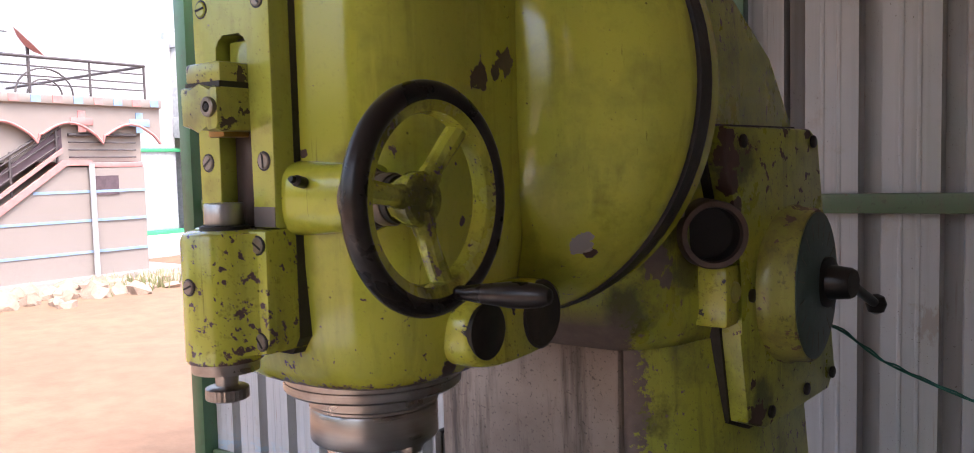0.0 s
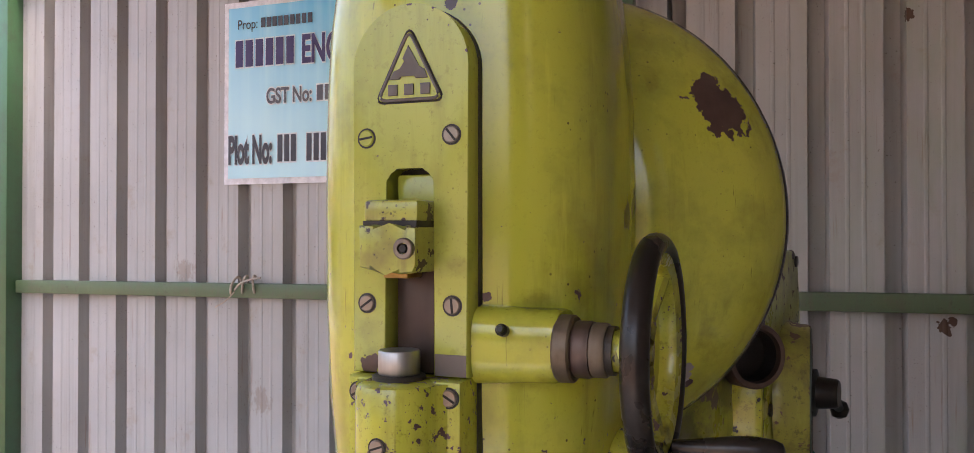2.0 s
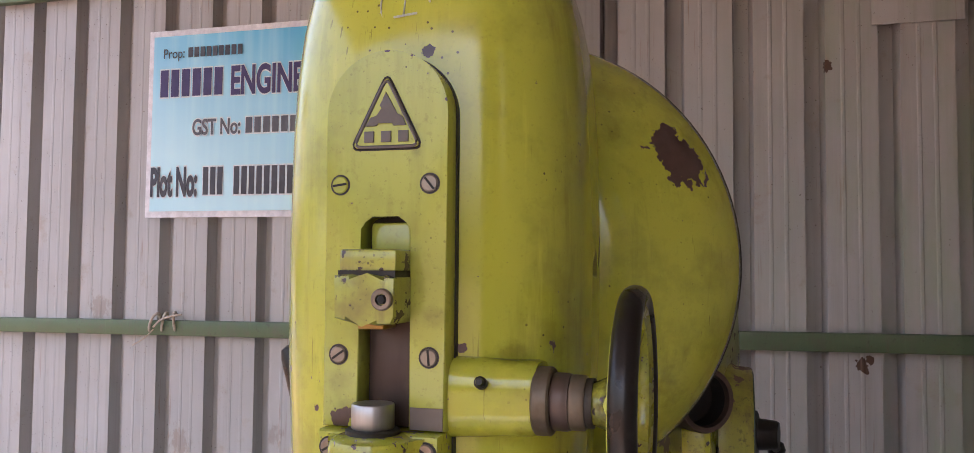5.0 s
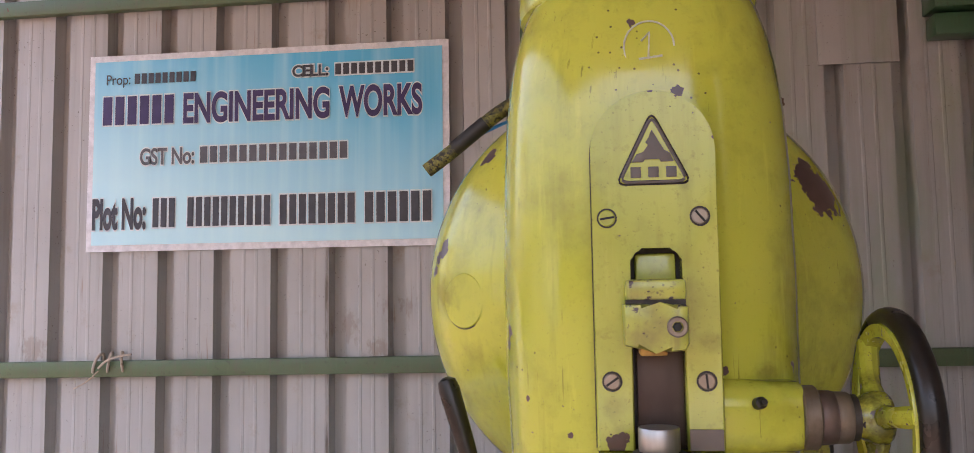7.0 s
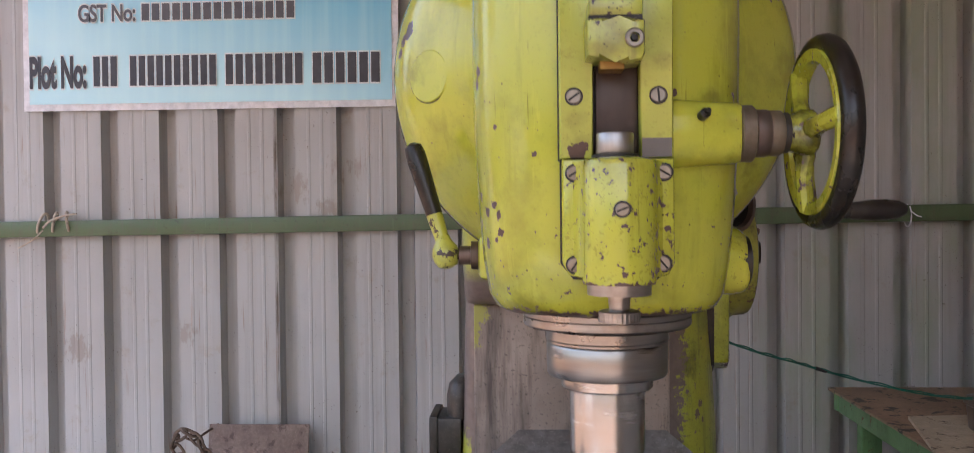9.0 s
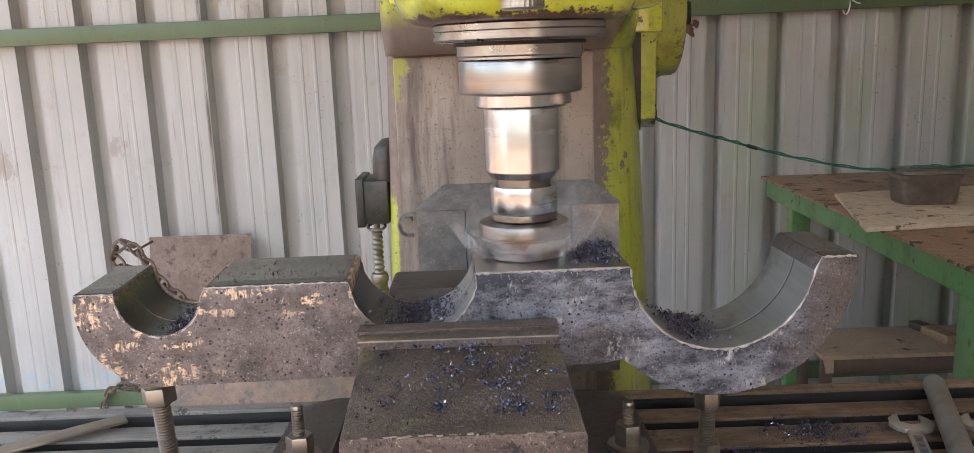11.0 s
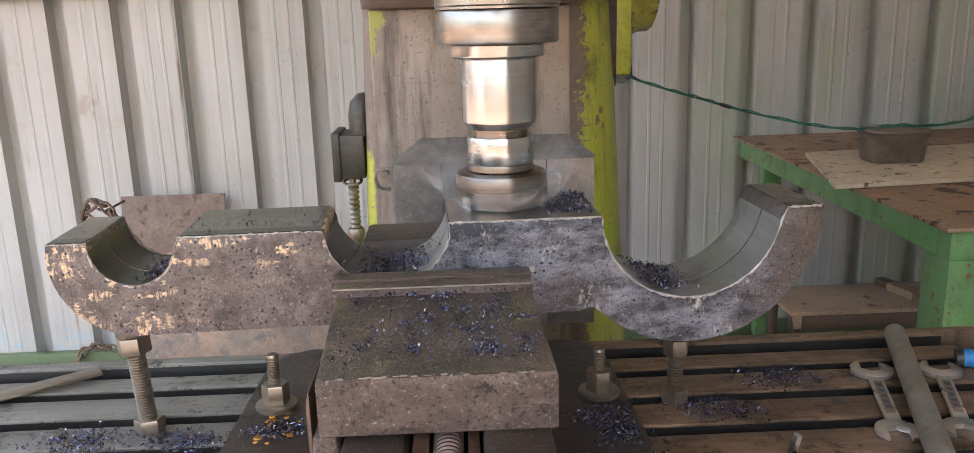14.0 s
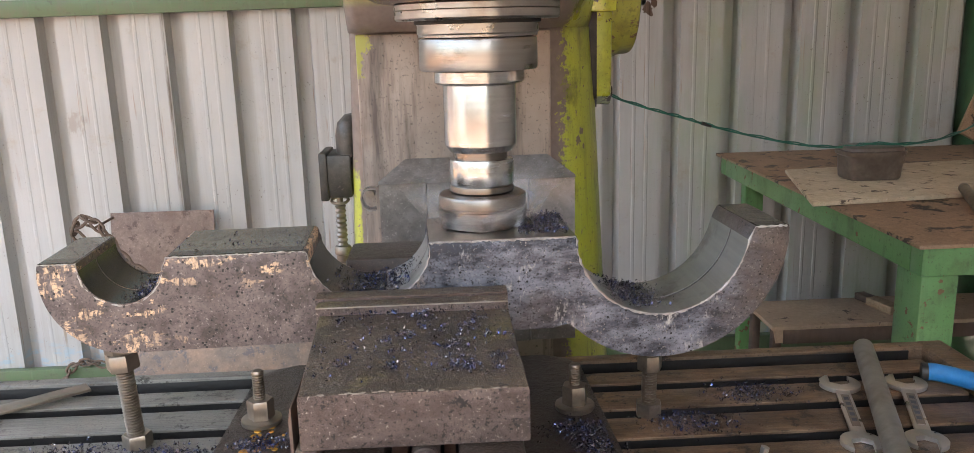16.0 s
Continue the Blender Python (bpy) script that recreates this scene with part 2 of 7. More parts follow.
M["lime_upper"] = paint("lime_upper_casting_paint", (0.42, 0.45, 0.045), (0.09, 0.085, 0.03), amount=0.66, chip_scale=60, gloss=0.3, grime=0.8, rubbed=worn_column, chip=(0.10, 0.075, 0.062), spots=(((-0.53, 1.14, 1.457), 0.03), ((-0.53, 1.16, 1.43), 0.015), ((-0.516, 1.279, 1.823), 0.012)), grime_shade=(((-0.53, 1.14, 1.50), 0.07), ((-0.55, 1.10, 1.38), 0.06), ((-0.50, 1.20, 1.44), 0.05)))
M["lime_dull"] = paint("lime_column_paint", (0.42, 0.45, 0.045), (0.09, 0.085, 0.03), amount=0.645, chip_scale=60, gloss=0.3, grime=0.8, spots=(((-0.467, 1.262, 1.64), 0.016), ((-0.467, 1.265, 1.605), 0.022), ((-0.467, 1.27, 1.57), 0.02), ((-0.466, 1.285, 1.53), 0.015), ((-0.45, 1.345, 1.185), 0.022), ((-0.452, 1.33, 1.24), 0.009), ((-0.43, 1.52, 1.645), 0.012), ((-0.44, 1.44, 1.65), 0.01), ((-0.50, 1.2, 1.44), 0.02)), grime_shade=(((-0.46, 1.30, 1.60), 0.05), ((-0.45, 1.36, 1.20), 0.05), ((-0.468, 1.19, 1.47), 0.07), ((-0.47, 1.22, 1.56), 0.05), ((-0.47, 1.15, 1.35), 0.05), ((-0.45, 1.2, 1.22), 0.04)))
M["iron_black"] = metal("black_worn_iron", (0.028, 0.025, 0.023), 0.32, (30, 30, 30), (0.10, 0.08, 0.06), 0.35, 0.6)
M["grip"] = metal("worn_black_rim", (0.03, 0.025, 0.022), 0.25, (30, 30, 30), (0.12, 0.10, 0.08), 0.4, 0.5)
M["button_steel"] = metal("brushed_button_steel", (0.50, 0.49, 0.48), 0.36, (160, 160, 4), (0.2, 0.16, 0.13), 0.3, 1.0, 0.03)
M["steel"] = metal("bright_turned_steel", (0.60, 0.605, 0.61), 0.2, (3, 3, 140), (0.20, 0.15, 0.12), 0.3, 1.0, 0.012)
M["steel_dull"] = metal("dull_turned_steel", (0.42, 0.39, 0.36), 0.27, (4, 4, 170), (0.08, 0.055, 0.042), 0.5, 1.0, 0.02)
M["cutter"] = metal("dark_cutter_steel", (0.26, 0.23, 0.205), 0.26, (6, 6, 160), (0.05, 0.04, 0.04), 0.5)
M["bolt"] = metal("grey_bolt_steel", (0.32, 0.27, 0.22), 0.33, (60, 60, 60), (0.07, 0.048, 0.035), 0.75, 0.75)
M["chrome"] = metal("dusty_chrome", (0.72, 0.68, 0.63), 0.28, (20, 20, 20), (0.30, 0.22, 0.15), 0.4, 0.85, 0.02)
M["bar_grey"] = metal("grey_brown_drawn_bar", (0.30, 0.275, 0.235), 0.42, (60, 60, 6), (0.12, 0.09, 0.065), 0.6, 0.5, 0.05)
M["rusty_bar"] = metal("brown_steel_bar", (0.16, 0.115, 0.095), 0.45, (50, 50, 8), (0.07, 0.05, 0.04), 0.5, 0.7)
M["collar_steel"] = metal("brown_collar_steel", (0.20, 0.155, 0.11), 0.5, (120, 30, 30), (0.06, 0.045, 0.02), 0.85, 0.6, 0.2)
M["scale_bar"] = metal("dark_brown_scale", (0.085, 0.06, 0.05), 0.45, (60, 60, 12), (0.20, 0.16, 0.14), 0.35, 0.6)
M["hose"] = rough_stuff("oily_braided_hose_with_lime_flecks", (0.035, 0.03, 0.022), (0.30, 0.28, 0.05), 45, 160, 0.5, 0.6, 0.002, (0.02, 0.018, 0.015), 0.52)
M["dark"] = rough_stuff("dark_recess", (0.012, 0.011, 0.010), (0.02, 0.017, 0.014), rough=0.7)
M["gasket"] = rough_stuff("black_gasket", (0.014, 0.012, 0.010), (0.04, 0.03, 0.02), 20, rough=0.55)


def sheet_metal():
    k = Nodes("off_white_profiled_sheet")
    c = k.mix(k.ramp(k.noise(1.6, 4), 0.35, 0.65), (0.475, 0.46, 0.442), (0.41, 0.39, 0.37))
    streak = k.noise(1.0, 5, 0.6, k.scaled(26, 26, 0.7))
    c = k.mix(k.ramp(streak, 0.50, 0.75, 0, 0.5), c, (0.29, 0.255, 0.22))
    drip = k.math("MULTIPLY", k.ramp(k.noise(1.0, 4, 0.6, k.scaled(60, 60, 2.2)), 0.62, 0.68), k.ramp(k.noise(2.4, 2), 0.5, 0.6))
    c = k.mix(k.math("MULTIPLY", drip, 0.55), c, (0.26, 0.15, 0.08))
    c = k.mix(k.ramp(k.noise(6, 6, 0.72), 0.60, 0.70, 0, 0.5), c, (0.34, 0.26, 0.18))
    dots = k.math("MULTIPLY", k.ramp(k.noise(75, 3, 0.6), 0.66, 0.70), k.ramp(k.noise(3.2, 3), 0.48, 0.58))
    c = k.mix(k.math("MULTIPLY", dots, 0.75), c, (0.12, 0.095, 0.07))
    x = k.node("ShaderNodeSeparateXYZ", {0: k.co})
    # Patchy, darker grey-green tint that grows towards the right end.
    green_tint = k.math("MULTIPLY", k.ramp(k.noise(1.0, 5, 0.65, k.scaled(5, 5, 1.6)), 0.46, 0.64), k.ramp(x.outputs[0], -0.7, 0.2))
    c = k.mix(k.math("MULTIPLY", green_tint, 0.75), c, (0.34, 0.38, 0.27))
    lees = k.math("MULTIPLY", k.ramp(k.noise(1.0, 5, 0.7, k.scaled(14, 14, 30)), 0.52, 0.58), k.ramp(x.outputs[2], 0.14, 0.06))
    c = k.mix(k.math("MULTIPLY", lees, 0.6), c, (0.30, 0.42, 0.52))
    grains = k.math("MULTIPLY", k.ramp(k.noise(150, 3, 0.7), 0.64, 0.68), k.ramp(k.noise(4.5, 4, 0.7), 0.54, 0.62))
    c = k.mix(k.math("MULTIPLY", grains, 0.8), c, (0.07, 0.055, 0.045))
    joint = k.math("ABSOLUTE", k.math("ADD", x.outputs[0], 1.872))
    c = k.mix(k.math("MULTIPLY", k.ramp(joint, 0.009, 0.003), k.ramp(k.noise(1.0, 4, 0.7, k.scaled(40, 40, 5)), 0.42, 0.58, 0.25, 0.9)), c, (0.13, 0.095, 0.07))
    for p, r in (((-1.80, 2.95, 1.60), 0.07), ((-1.58, 2.95, 1.66), 0.07), ((-1.66, 2.95, 1.50), 0.05), ((-3.13, 2.95, 1.52), 0.06), ((-2.70, 2.95, 0.95), 0.06), ((-0.43, 2.95, 1.08), 0.06), ((-2.25, 2.95, 1.0), 0.05)):
        smear = k.node("ShaderNodeVectorMath", {0: k.co, 1: p}, operation="DISTANCE").outputs["Value"]
        smear = k.math("ADD", smear, k.math("MULTIPLY", k.math("SUBTRACT", k.noise(1.0, 5, 0.7, k.scaled(40, 40, 18)), 0.5), r * 4.0))
        c = k.mix(k.ramp(smear, r, r * 0.5, 0, 0.55), c, (0.27, 0.20, 0.145))
    for p, r in (((-0.005, 2.95, 1.385), 0.02), ((0.02, 2.95, 1.40), 0.016), ((0.01, 2.95, 1.36), 0.012), ((-0.11, 2.95, 2.42), 0.02), ((-0.93, 2.95, 1.46), 0.02)):
        c = k.mix(k.near(p, r), c, (0.085, 0.04, 0.022))
    return k.done(c, k.ramp(streak, 0.3, 0.7, 0.38, 0.55), 0.0, k.noise(5, 3), 0.08, 0.01)


M["sheet"] = sheet_metal()
# For the unseen walls; its tone sets how much light they return.
M["unseen_sheet"] = rough_stuff("unseen_wall_sheet", (0.42, 0.38, 0.34), (0.50, 0.46, 0.41), 2.5, 40, 0.6, 0.2, 0.003, (0.10, 0.06, 0.04), 0.58, 0.0, 0.3)
M["green_steel"] = paint("green_frame_paint", (0.045, 0.115, 0.05), (0.05, 0.05, 0.03), amount=0.74, gloss=0.38, grime=0.5)
M["green_rail"] = paint("dusty_green_rail_paint", (0.105, 0.15, 0.075), (0.13, 0.12, 0.08), (0.09, 0.05, 0.03), amount=0.70, gloss=0.5, grime=0.8, coat=0.1)
M["green_bench"] = paint("worn_green_bench_paint", (0.128, 0.275, 0.10), (0.05, 0.06, 0.03), (0.10, 0.055, 0.03), amount=0.63, gloss=0.5, grime=0.7)


def slideway():
    k = Nodes("oily_brown_slideway")
    c = k.mix(k.ramp(k.noise(3.5, 5, 0.6), 0.35, 0.65), (0.22, 0.165, 0.132), (0.42, 0.34, 0.28))
    run = k.noise(1.0, 5, 0.65, k.scaled(22, 22, 2.2))
    c = k.mix(k.ramp(run, 0.48, 0.66, 0, 0.85), c, (0.06, 0.043, 0.034))
    c = k.mix(k.ramp(k.noise(180, 3, 0.7), 0.6, 0.68, 0, 0.6), c, (0.03, 0.025, 0.022))
    # what is left of the paint towards the edges of the face
    x = k.node("ShaderNodeSeparateXYZ", {0: k.co})
    edge = k.math("ADD", k.ramp(x.outputs[0], -0.85, -0.955), k.math("MULTIPLY", k.math("SUBTRACT", k.noise(14, 8, 0.75), 0.5), 2.0))
    edge = k.math("ADD", edge, k.ramp(x.outputs[2], 1.18, 1.32, -0.3, 0.3))
    c = k.mix(k.ramp(edge, 0.93, 1.02), c, (0.33, 0.32, 0.06))
    return k.done(c, k.ramp(run, 0.3, 0.7, 0.42, 0.62), 0.0, k.noise(40, 5), 0.3, 0.002)


M["slideway"] = slideway()
M["cover_dark"] = rough_stuff("dark_oily_cover_sheet", (0.19, 0.17, 0.155), (0.33, 0.30, 0.28), 7, 50, 0.28, 0.12, 0.001, (0.30, 0.28, 0.26), 0.64, 0.3, 0.3)


def cast_steel():
    """Brown scale with copper-coloured flakes on one half, bluish ground steel on the other, pitted all over."""
    k = Nodes("scaled_cast_steel")
    x = k.node("ShaderNodeSeparateXYZ", {0: k.co}).outputs[0]
    side = k.ramp(k.math("ADD", x, k.math("MULTIPLY", k.math("SUBTRACT", k.noise(8, 4), 0.5), 0.12)), -0.87, -0.82)
    brown = k.mix(k.ramp(k.noise(26, 7, 0.75), 0.38, 0.62), (0.062, 0.047, 0.044), (0.17, 0.132, 0.125))
    strokes = k.ramp(k.noise(1.0, 4, 0.7, k.scaled(190, 60, 60)), 0.44, 0.54)
    patch = k.math("MULTIPLY", k.ramp(k.noise(1.0, 4, 0.65, k.scaled(22, 22, 42)), 0.515, 0.56), k.ramp(k.noise(5.5, 3), 0.43, 0.53))
    brown = k.mix(k.math("MULTIPLY", strokes, patch), brown, (0.68, 0.47, 0.30))
    blue = k.mix(k.ramp(k.noise(1.0, 6, 0.7, k.scaled(16, 16, 34)), 0.40, 0.62), (0.034, 0.036, 0.048), (0.23, 0.237, 0.28))
    blue = k.mix(k.math("MULTIPLY", k.ramp(k.noise(1.0, 5, 0.7, k.scaled(120, 60, 40)), 0.52, 0.62), k.ramp(k.noise(15, 4, 0.65), 0.54, 0.62)), blue, (0.50, 0.48, 0.46))
    blue = k.mix(k.ramp(k.noise(6, 4), 0.55, 0.68, 0, 0.6), blue, (0.13, 0.10, 0.085))
    blue = k.mix(k.ramp(k.math("ADD", x, k.math("MULTIPLY", k.math("SUBTRACT", k.noise(14, 5, 0.7), 0.5), 0.25)), -0.46, -0.36), blue, (0.11, 0.088, 0.078))
    c = k.mix(side, brown, blue)
    pits = k.node("ShaderNodeTexVoronoi", {"Vector": k.co, "Scale": 120.0, "Randomness": 1.0}).outputs["Distance"]
    pit = k.math("MULTIPLY", k.ramp(pits, 0.22, 0.17), k.ramp(k.math("SUBTRACT", k.noise(20, 3), k.math("MULTIPLY", side, 0.06)), 0.42, 0.48))
    c = k.mix(k.ramp(k.noise(330, 3, 0.7), 0.56, 0.63, 0, 0.85), c, (0.03, 0.027, 0.027))
    c = k.mix(k.ramp(k.noise(240, 3, 0.7), 0.61, 0.68, 0, 0.55), c, (0.42, 0.38, 0.35))
    c = k.mix(pit, c, (0.012, 0.011, 0.011))
    h = k.math("SUBTRACT", k.noise(60, 5, 0.65), k.math("MULTIPLY", pit, 0.8))
    return k.done(c, k.ramp(k.noise(20, 4), 0.3, 0.7, 0.38, 0.6), k.math("MULTIPLY", side, 0.45), h, 0.5, 0.003)


M["cast"] = cast_steel()
M["bore"] = metal("machined_bore", (0.38, 0.38, 0.37), 0.34, (120, 3, 120), (0.09, 0.075, 0.065), 0.75, 0.7)
M["bore_oily"] = rough_stuff("oily_dark_bore", (0.035, 0.034, 0.028), (0.085, 0.083, 0.062), 16, 120, 0.25, 0.3, 0.001, (0.02, 0.02, 0.022), 0.58, 0.4, 0.5)
M["pad"] = rough_stuff("blued_pad_face", (0.14, 0.14, 0.13), (0.31, 0.305, 0.27), 14, 130, 0.24, 0.2, 0.001, (0.03, 0.03, 0.035), 0.57, 0.8, 0.6)
M["burr"] = rough_stuff("torn_bright_burr", (0.60, 0.57, 0.54), (0.30, 0.26, 0.23), 45, 240, 0.45, 0.5, 0.002, (0.14, 0.12, 0.11), 0.64, 0.3, 0.5)
M["ground"] = metal("fresh_milled_face", (0.56, 0.53, 0.50), 0.33, (90, 20, 20), (0.22, 0.2, 0.19), 0.3)
M["vise"] = rough_stuff("oily_brown_vise", (0.042, 0.031, 0.026), (0.085, 0.062, 0.05), 9, 90, 0.35, 0.6, 0.004, (0.16, 0.12, 0.09), 0.66, 0.2, 0.8)


def jaw_iron():
    """Red-brown rusted casting, its flat top dark and olive with oil."""
    k = Nodes("rusty_oily_jaw")
    up = k.node("ShaderNodeSeparateXYZ", {0: k.node("ShaderNodeNewGeometry").outputs["Normal"]}).outputs[2]
    side = k.mix(k.ramp(k.noise(20, 7, 0.75), 0.36, 0.64), (0.060, 0.040, 0.033), (0.150, 0.105, 0.088))
    side = k.mix(k.ramp(k.noise(1.0, 5, 0.7, k.scaled(6, 30, 30)), 0.52, 0.66, 0, 0.6), side, (0.20, 0.145, 0.122))
    top = k.mix(k.ramp(k.noise(9, 6, 0.75), 0.40, 0.60), (0.045, 0.030, 0.018), (0.135, 0.098, 0.066))
    top = k.mix(k.ramp(k.noise(7, 6, 0.75), 0.55, 0.62, 0, 0.75), top, (0.17, 0.145, 0.062))
    top = k.mix(k.ramp(k.noise(1.0, 5, 0.7, k.scaled(14, 70, 70)), 0.58, 0.66, 0, 0.7), top, (0.035, 0.024, 0.018))
    c = k.mix(k.ramp(up, 0.4, 0.8), side, top)
    g = k.noise(240, 3, 0.7)
    c = k.mix(k.ramp(g, 0.56, 0.64, 0, 0.85), c, (0.018, 0.014, 0.012))
    c = k.mix(k.ramp(g, 0.38, 0.31, 0, 0.8), c, (0.42, 0.35, 0.30))
    c = k.mix(k.ramp(k.noise(38, 5, 0.7), 0.63, 0.66), c, (0.030, 0.022, 0.019))
    return k.done(c, k.ramp(up, 0.4, 0.8, 0.62, 0.40), 0.0, k.math("ADD", k.noise(34, 7, 0.75), k.math("MULTIPLY", g, 0.4)), 1.0, 0.006)


M["jaw"] = jaw_iron()


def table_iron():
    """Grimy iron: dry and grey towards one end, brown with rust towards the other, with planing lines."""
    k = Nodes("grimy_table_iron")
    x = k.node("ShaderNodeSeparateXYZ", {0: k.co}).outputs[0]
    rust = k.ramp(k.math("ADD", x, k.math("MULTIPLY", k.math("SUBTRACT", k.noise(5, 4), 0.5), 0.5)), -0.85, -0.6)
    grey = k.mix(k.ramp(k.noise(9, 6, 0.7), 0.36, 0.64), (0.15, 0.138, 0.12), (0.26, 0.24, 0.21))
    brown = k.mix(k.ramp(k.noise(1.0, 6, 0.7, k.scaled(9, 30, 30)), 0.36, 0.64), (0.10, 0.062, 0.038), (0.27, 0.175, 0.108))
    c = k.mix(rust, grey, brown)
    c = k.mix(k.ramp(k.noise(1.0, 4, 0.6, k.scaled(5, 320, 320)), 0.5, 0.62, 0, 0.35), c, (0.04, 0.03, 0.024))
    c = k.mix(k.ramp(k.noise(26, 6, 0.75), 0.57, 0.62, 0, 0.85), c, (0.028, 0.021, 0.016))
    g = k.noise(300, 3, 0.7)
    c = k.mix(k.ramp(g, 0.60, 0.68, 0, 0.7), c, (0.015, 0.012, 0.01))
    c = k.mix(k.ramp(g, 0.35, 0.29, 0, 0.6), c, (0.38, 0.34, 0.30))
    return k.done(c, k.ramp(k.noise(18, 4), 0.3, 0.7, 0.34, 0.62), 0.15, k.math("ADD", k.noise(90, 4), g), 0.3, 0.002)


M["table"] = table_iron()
# Near-black: oil plus the shade inside slots and recesses, put into the colour.
M["slot"] = rough_stuff("oily_shaded_slot", (0.008, 0.007, 0.007), (0.018, 0.015, 0.013), 10, 80, 0.55)
# Pale tone for real chips on the jaw and a painted highlight on its step.
M["chip_and_highlight"] = rough_stuff("pale_chips_and_highlight", (0.34, 0.30, 0.25), (0.24, 0.19, 0.15), 60, 200, 0.6)
M["plywood"] = rough_stuff("stained_plywood", (0.37, 0.23, 0.14), (0.24, 0.15, 0.095), 4.5, 60, 0.6, 0.2, 0.002, (0.05, 0.034, 0.026), 0.55, 0.0, 0.6)
M["shelf"] = rough_stuff("dusty_brown_shelf", (0.44, 0.31, 0.21), (0.34, 0.235, 0.16), 5, 60, 0.7, 0.2, 0.002, (0.10, 0.065, 0.045), 0.62, 0.0, 0.4)
M["packing_wood"] = rough_stuff("red_brown_packing_wood", (0.16, 0.075, 0.045), (0.24, 0.13, 0.085), 30, 120, 0.8, 0.4, 0.002, (0.04, 0.025, 0.02), 0.6, 0.0, 0.5)
M["plate_grey"] = rough_stuff("heat_marked_steel_plate", (0.17, 0.14, 0.125), (0.30, 0.20, 0.145), 6, 40, 0.4, 0.15, 0.002, (0.13, 0.11, 0.11), 0.56, 0.3, 0.3)
M["board"] = rough_stuff("pale_board", (0.64, 0.52, 0.37), (0.52, 0.41, 0.28), 6, 50, 0.7, 0.2, 0.002, (0.10, 0.07, 0.05), 0.585, 0.0, 0.5)
M["rust"] = rough_stuff("rusty_plate", (0.18, 0.115, 0.088), (0.28, 0.20, 0.16), 6, 70, 0.7, 0.3, 0.002, (0.11, 0.07, 0.052), 0.58, 0.0, 0.5)
M["chain"] = metal("rusty_chain", (0.20, 0.14, 0.105), 0.6, (60, 60, 60), (0.06, 0.04, 0.03), 0.6, 0.5)
M["concrete"] = rough_stuff("shed_concrete", (0.44, 0.41, 0.37), (0.34, 0.31, 0.275), 2.5, 60, 0.85, 0.4, 0.004, None, 0.6, 0.0, 0.4)
M["cable"] = rough_stuff("green_cable", (0.02, 0.17, 0.115), (0.018, 0.13, 0.09), 12, 40, 0.45, 0.05)
M["black_plastic"] = rough_stuff("black_plastic", (0.02, 0.019, 0.018), (0.035, 0.032, 0.03), 20, 60, 0.45, 0.1)
M["oily_black"] = rough_stuff("oily_black_paint", (0.04, 0.035, 0.03), (0.085, 0.072, 0.062), 14, 80, 0.4, 0.3, 0.001, (0.14, 0.11, 0.09), 0.62, 0.2, 0.5)
M["blue_plastic"] = rough_stuff("blue_plastic", (0.03, 0.23, 0.55), (0.03, 0.19, 0.46), 20, 60, 0.4, 0.05)
M["dirty_plastic"] = rough_stuff("grimy_translucent_tub", (0.115, 0.085, 0.068), (0.19, 0.15, 0.125), 16, 60, 0.3, 0.1)
M["dial"] = rough_stuff("scratched_green_dial", (0.035, 0.075, 0.065), (0.06, 0.10, 0.085), 20, 60, 0.45, 0.1, 0.001, (0.20, 0.19, 0.16), 0.66)
M["cord"] = rough_stuff("frayed_cord", (0.62, 0.52, 0.42), (0.50, 0.40, 0.31), 40, 90, 0.9)
M["straw"] = rough_stuff("worn_straw", (0.36, 0.25, 0.15), (0.26, 0.17, 0.10), 60, 160, 0.9, 0.6, 0.004)
M["chalk"] = rough_stuff("chalk", (0.66, 0.66, 0.52), (0.55, 0.55, 0.42), 90, 200, 0.9)
M["emblem"] = metal("dull_grey_emblem", (0.17, 0.15, 0.135), 0.5, (40, 40, 40), (0.10, 0.09, 0.07), 0.5, 0.6)
M["yellow_wax"] = rough_stuff("orange_paint_blot", (0.62, 0.30, 0.03), (0.45, 0.22, 0.03), 30, 90, 0.6)
# the street
M["earth"] = rough_stuff("dry_sandy_earth", (0.20, 0.124, 0.074), (0.175, 0.105, 0.062), 0.35, 3, 0.95, 0.4, 0.02)
M["rubble"] = rough_stuff("stony_rubble", (0.32, 0.24, 0.18), (0.22, 0.17, 0.13), 2.5, 14, 0.95, 0.6, 0.03)
M["cream"] = rough_stuff("cream_house_paint", (0.28, 0.25, 0.23), (0.255, 0.23, 0.21), 0.7, 150, 0.85, 0.1)
M["pink"] = rough_stuff("pink_house_paint", (0.50, 0.24, 0.23), (0.45, 0.21, 0.20), 1.2, 9, 0.85, 0.1)
M["skyblue"] = rough_stuff("pale_blue_house_paint", (0.24, 0.37, 0.55), (0.21, 0.33, 0.5), 1.2, 9, 0.85, 0.1)
M["white_wall"] = rough_stuff("white_house_paint", (0.40, 0.425, 0.44), (0.36, 0.385, 0.40), 0.6, 8, 0.85, 0.1)
M["turquoise"] = rough_stuff("turquoise_trim", (0.035, 0.30, 0.27), (0.03, 0.26, 0.23), 2, 12, 0.7, 0.1)
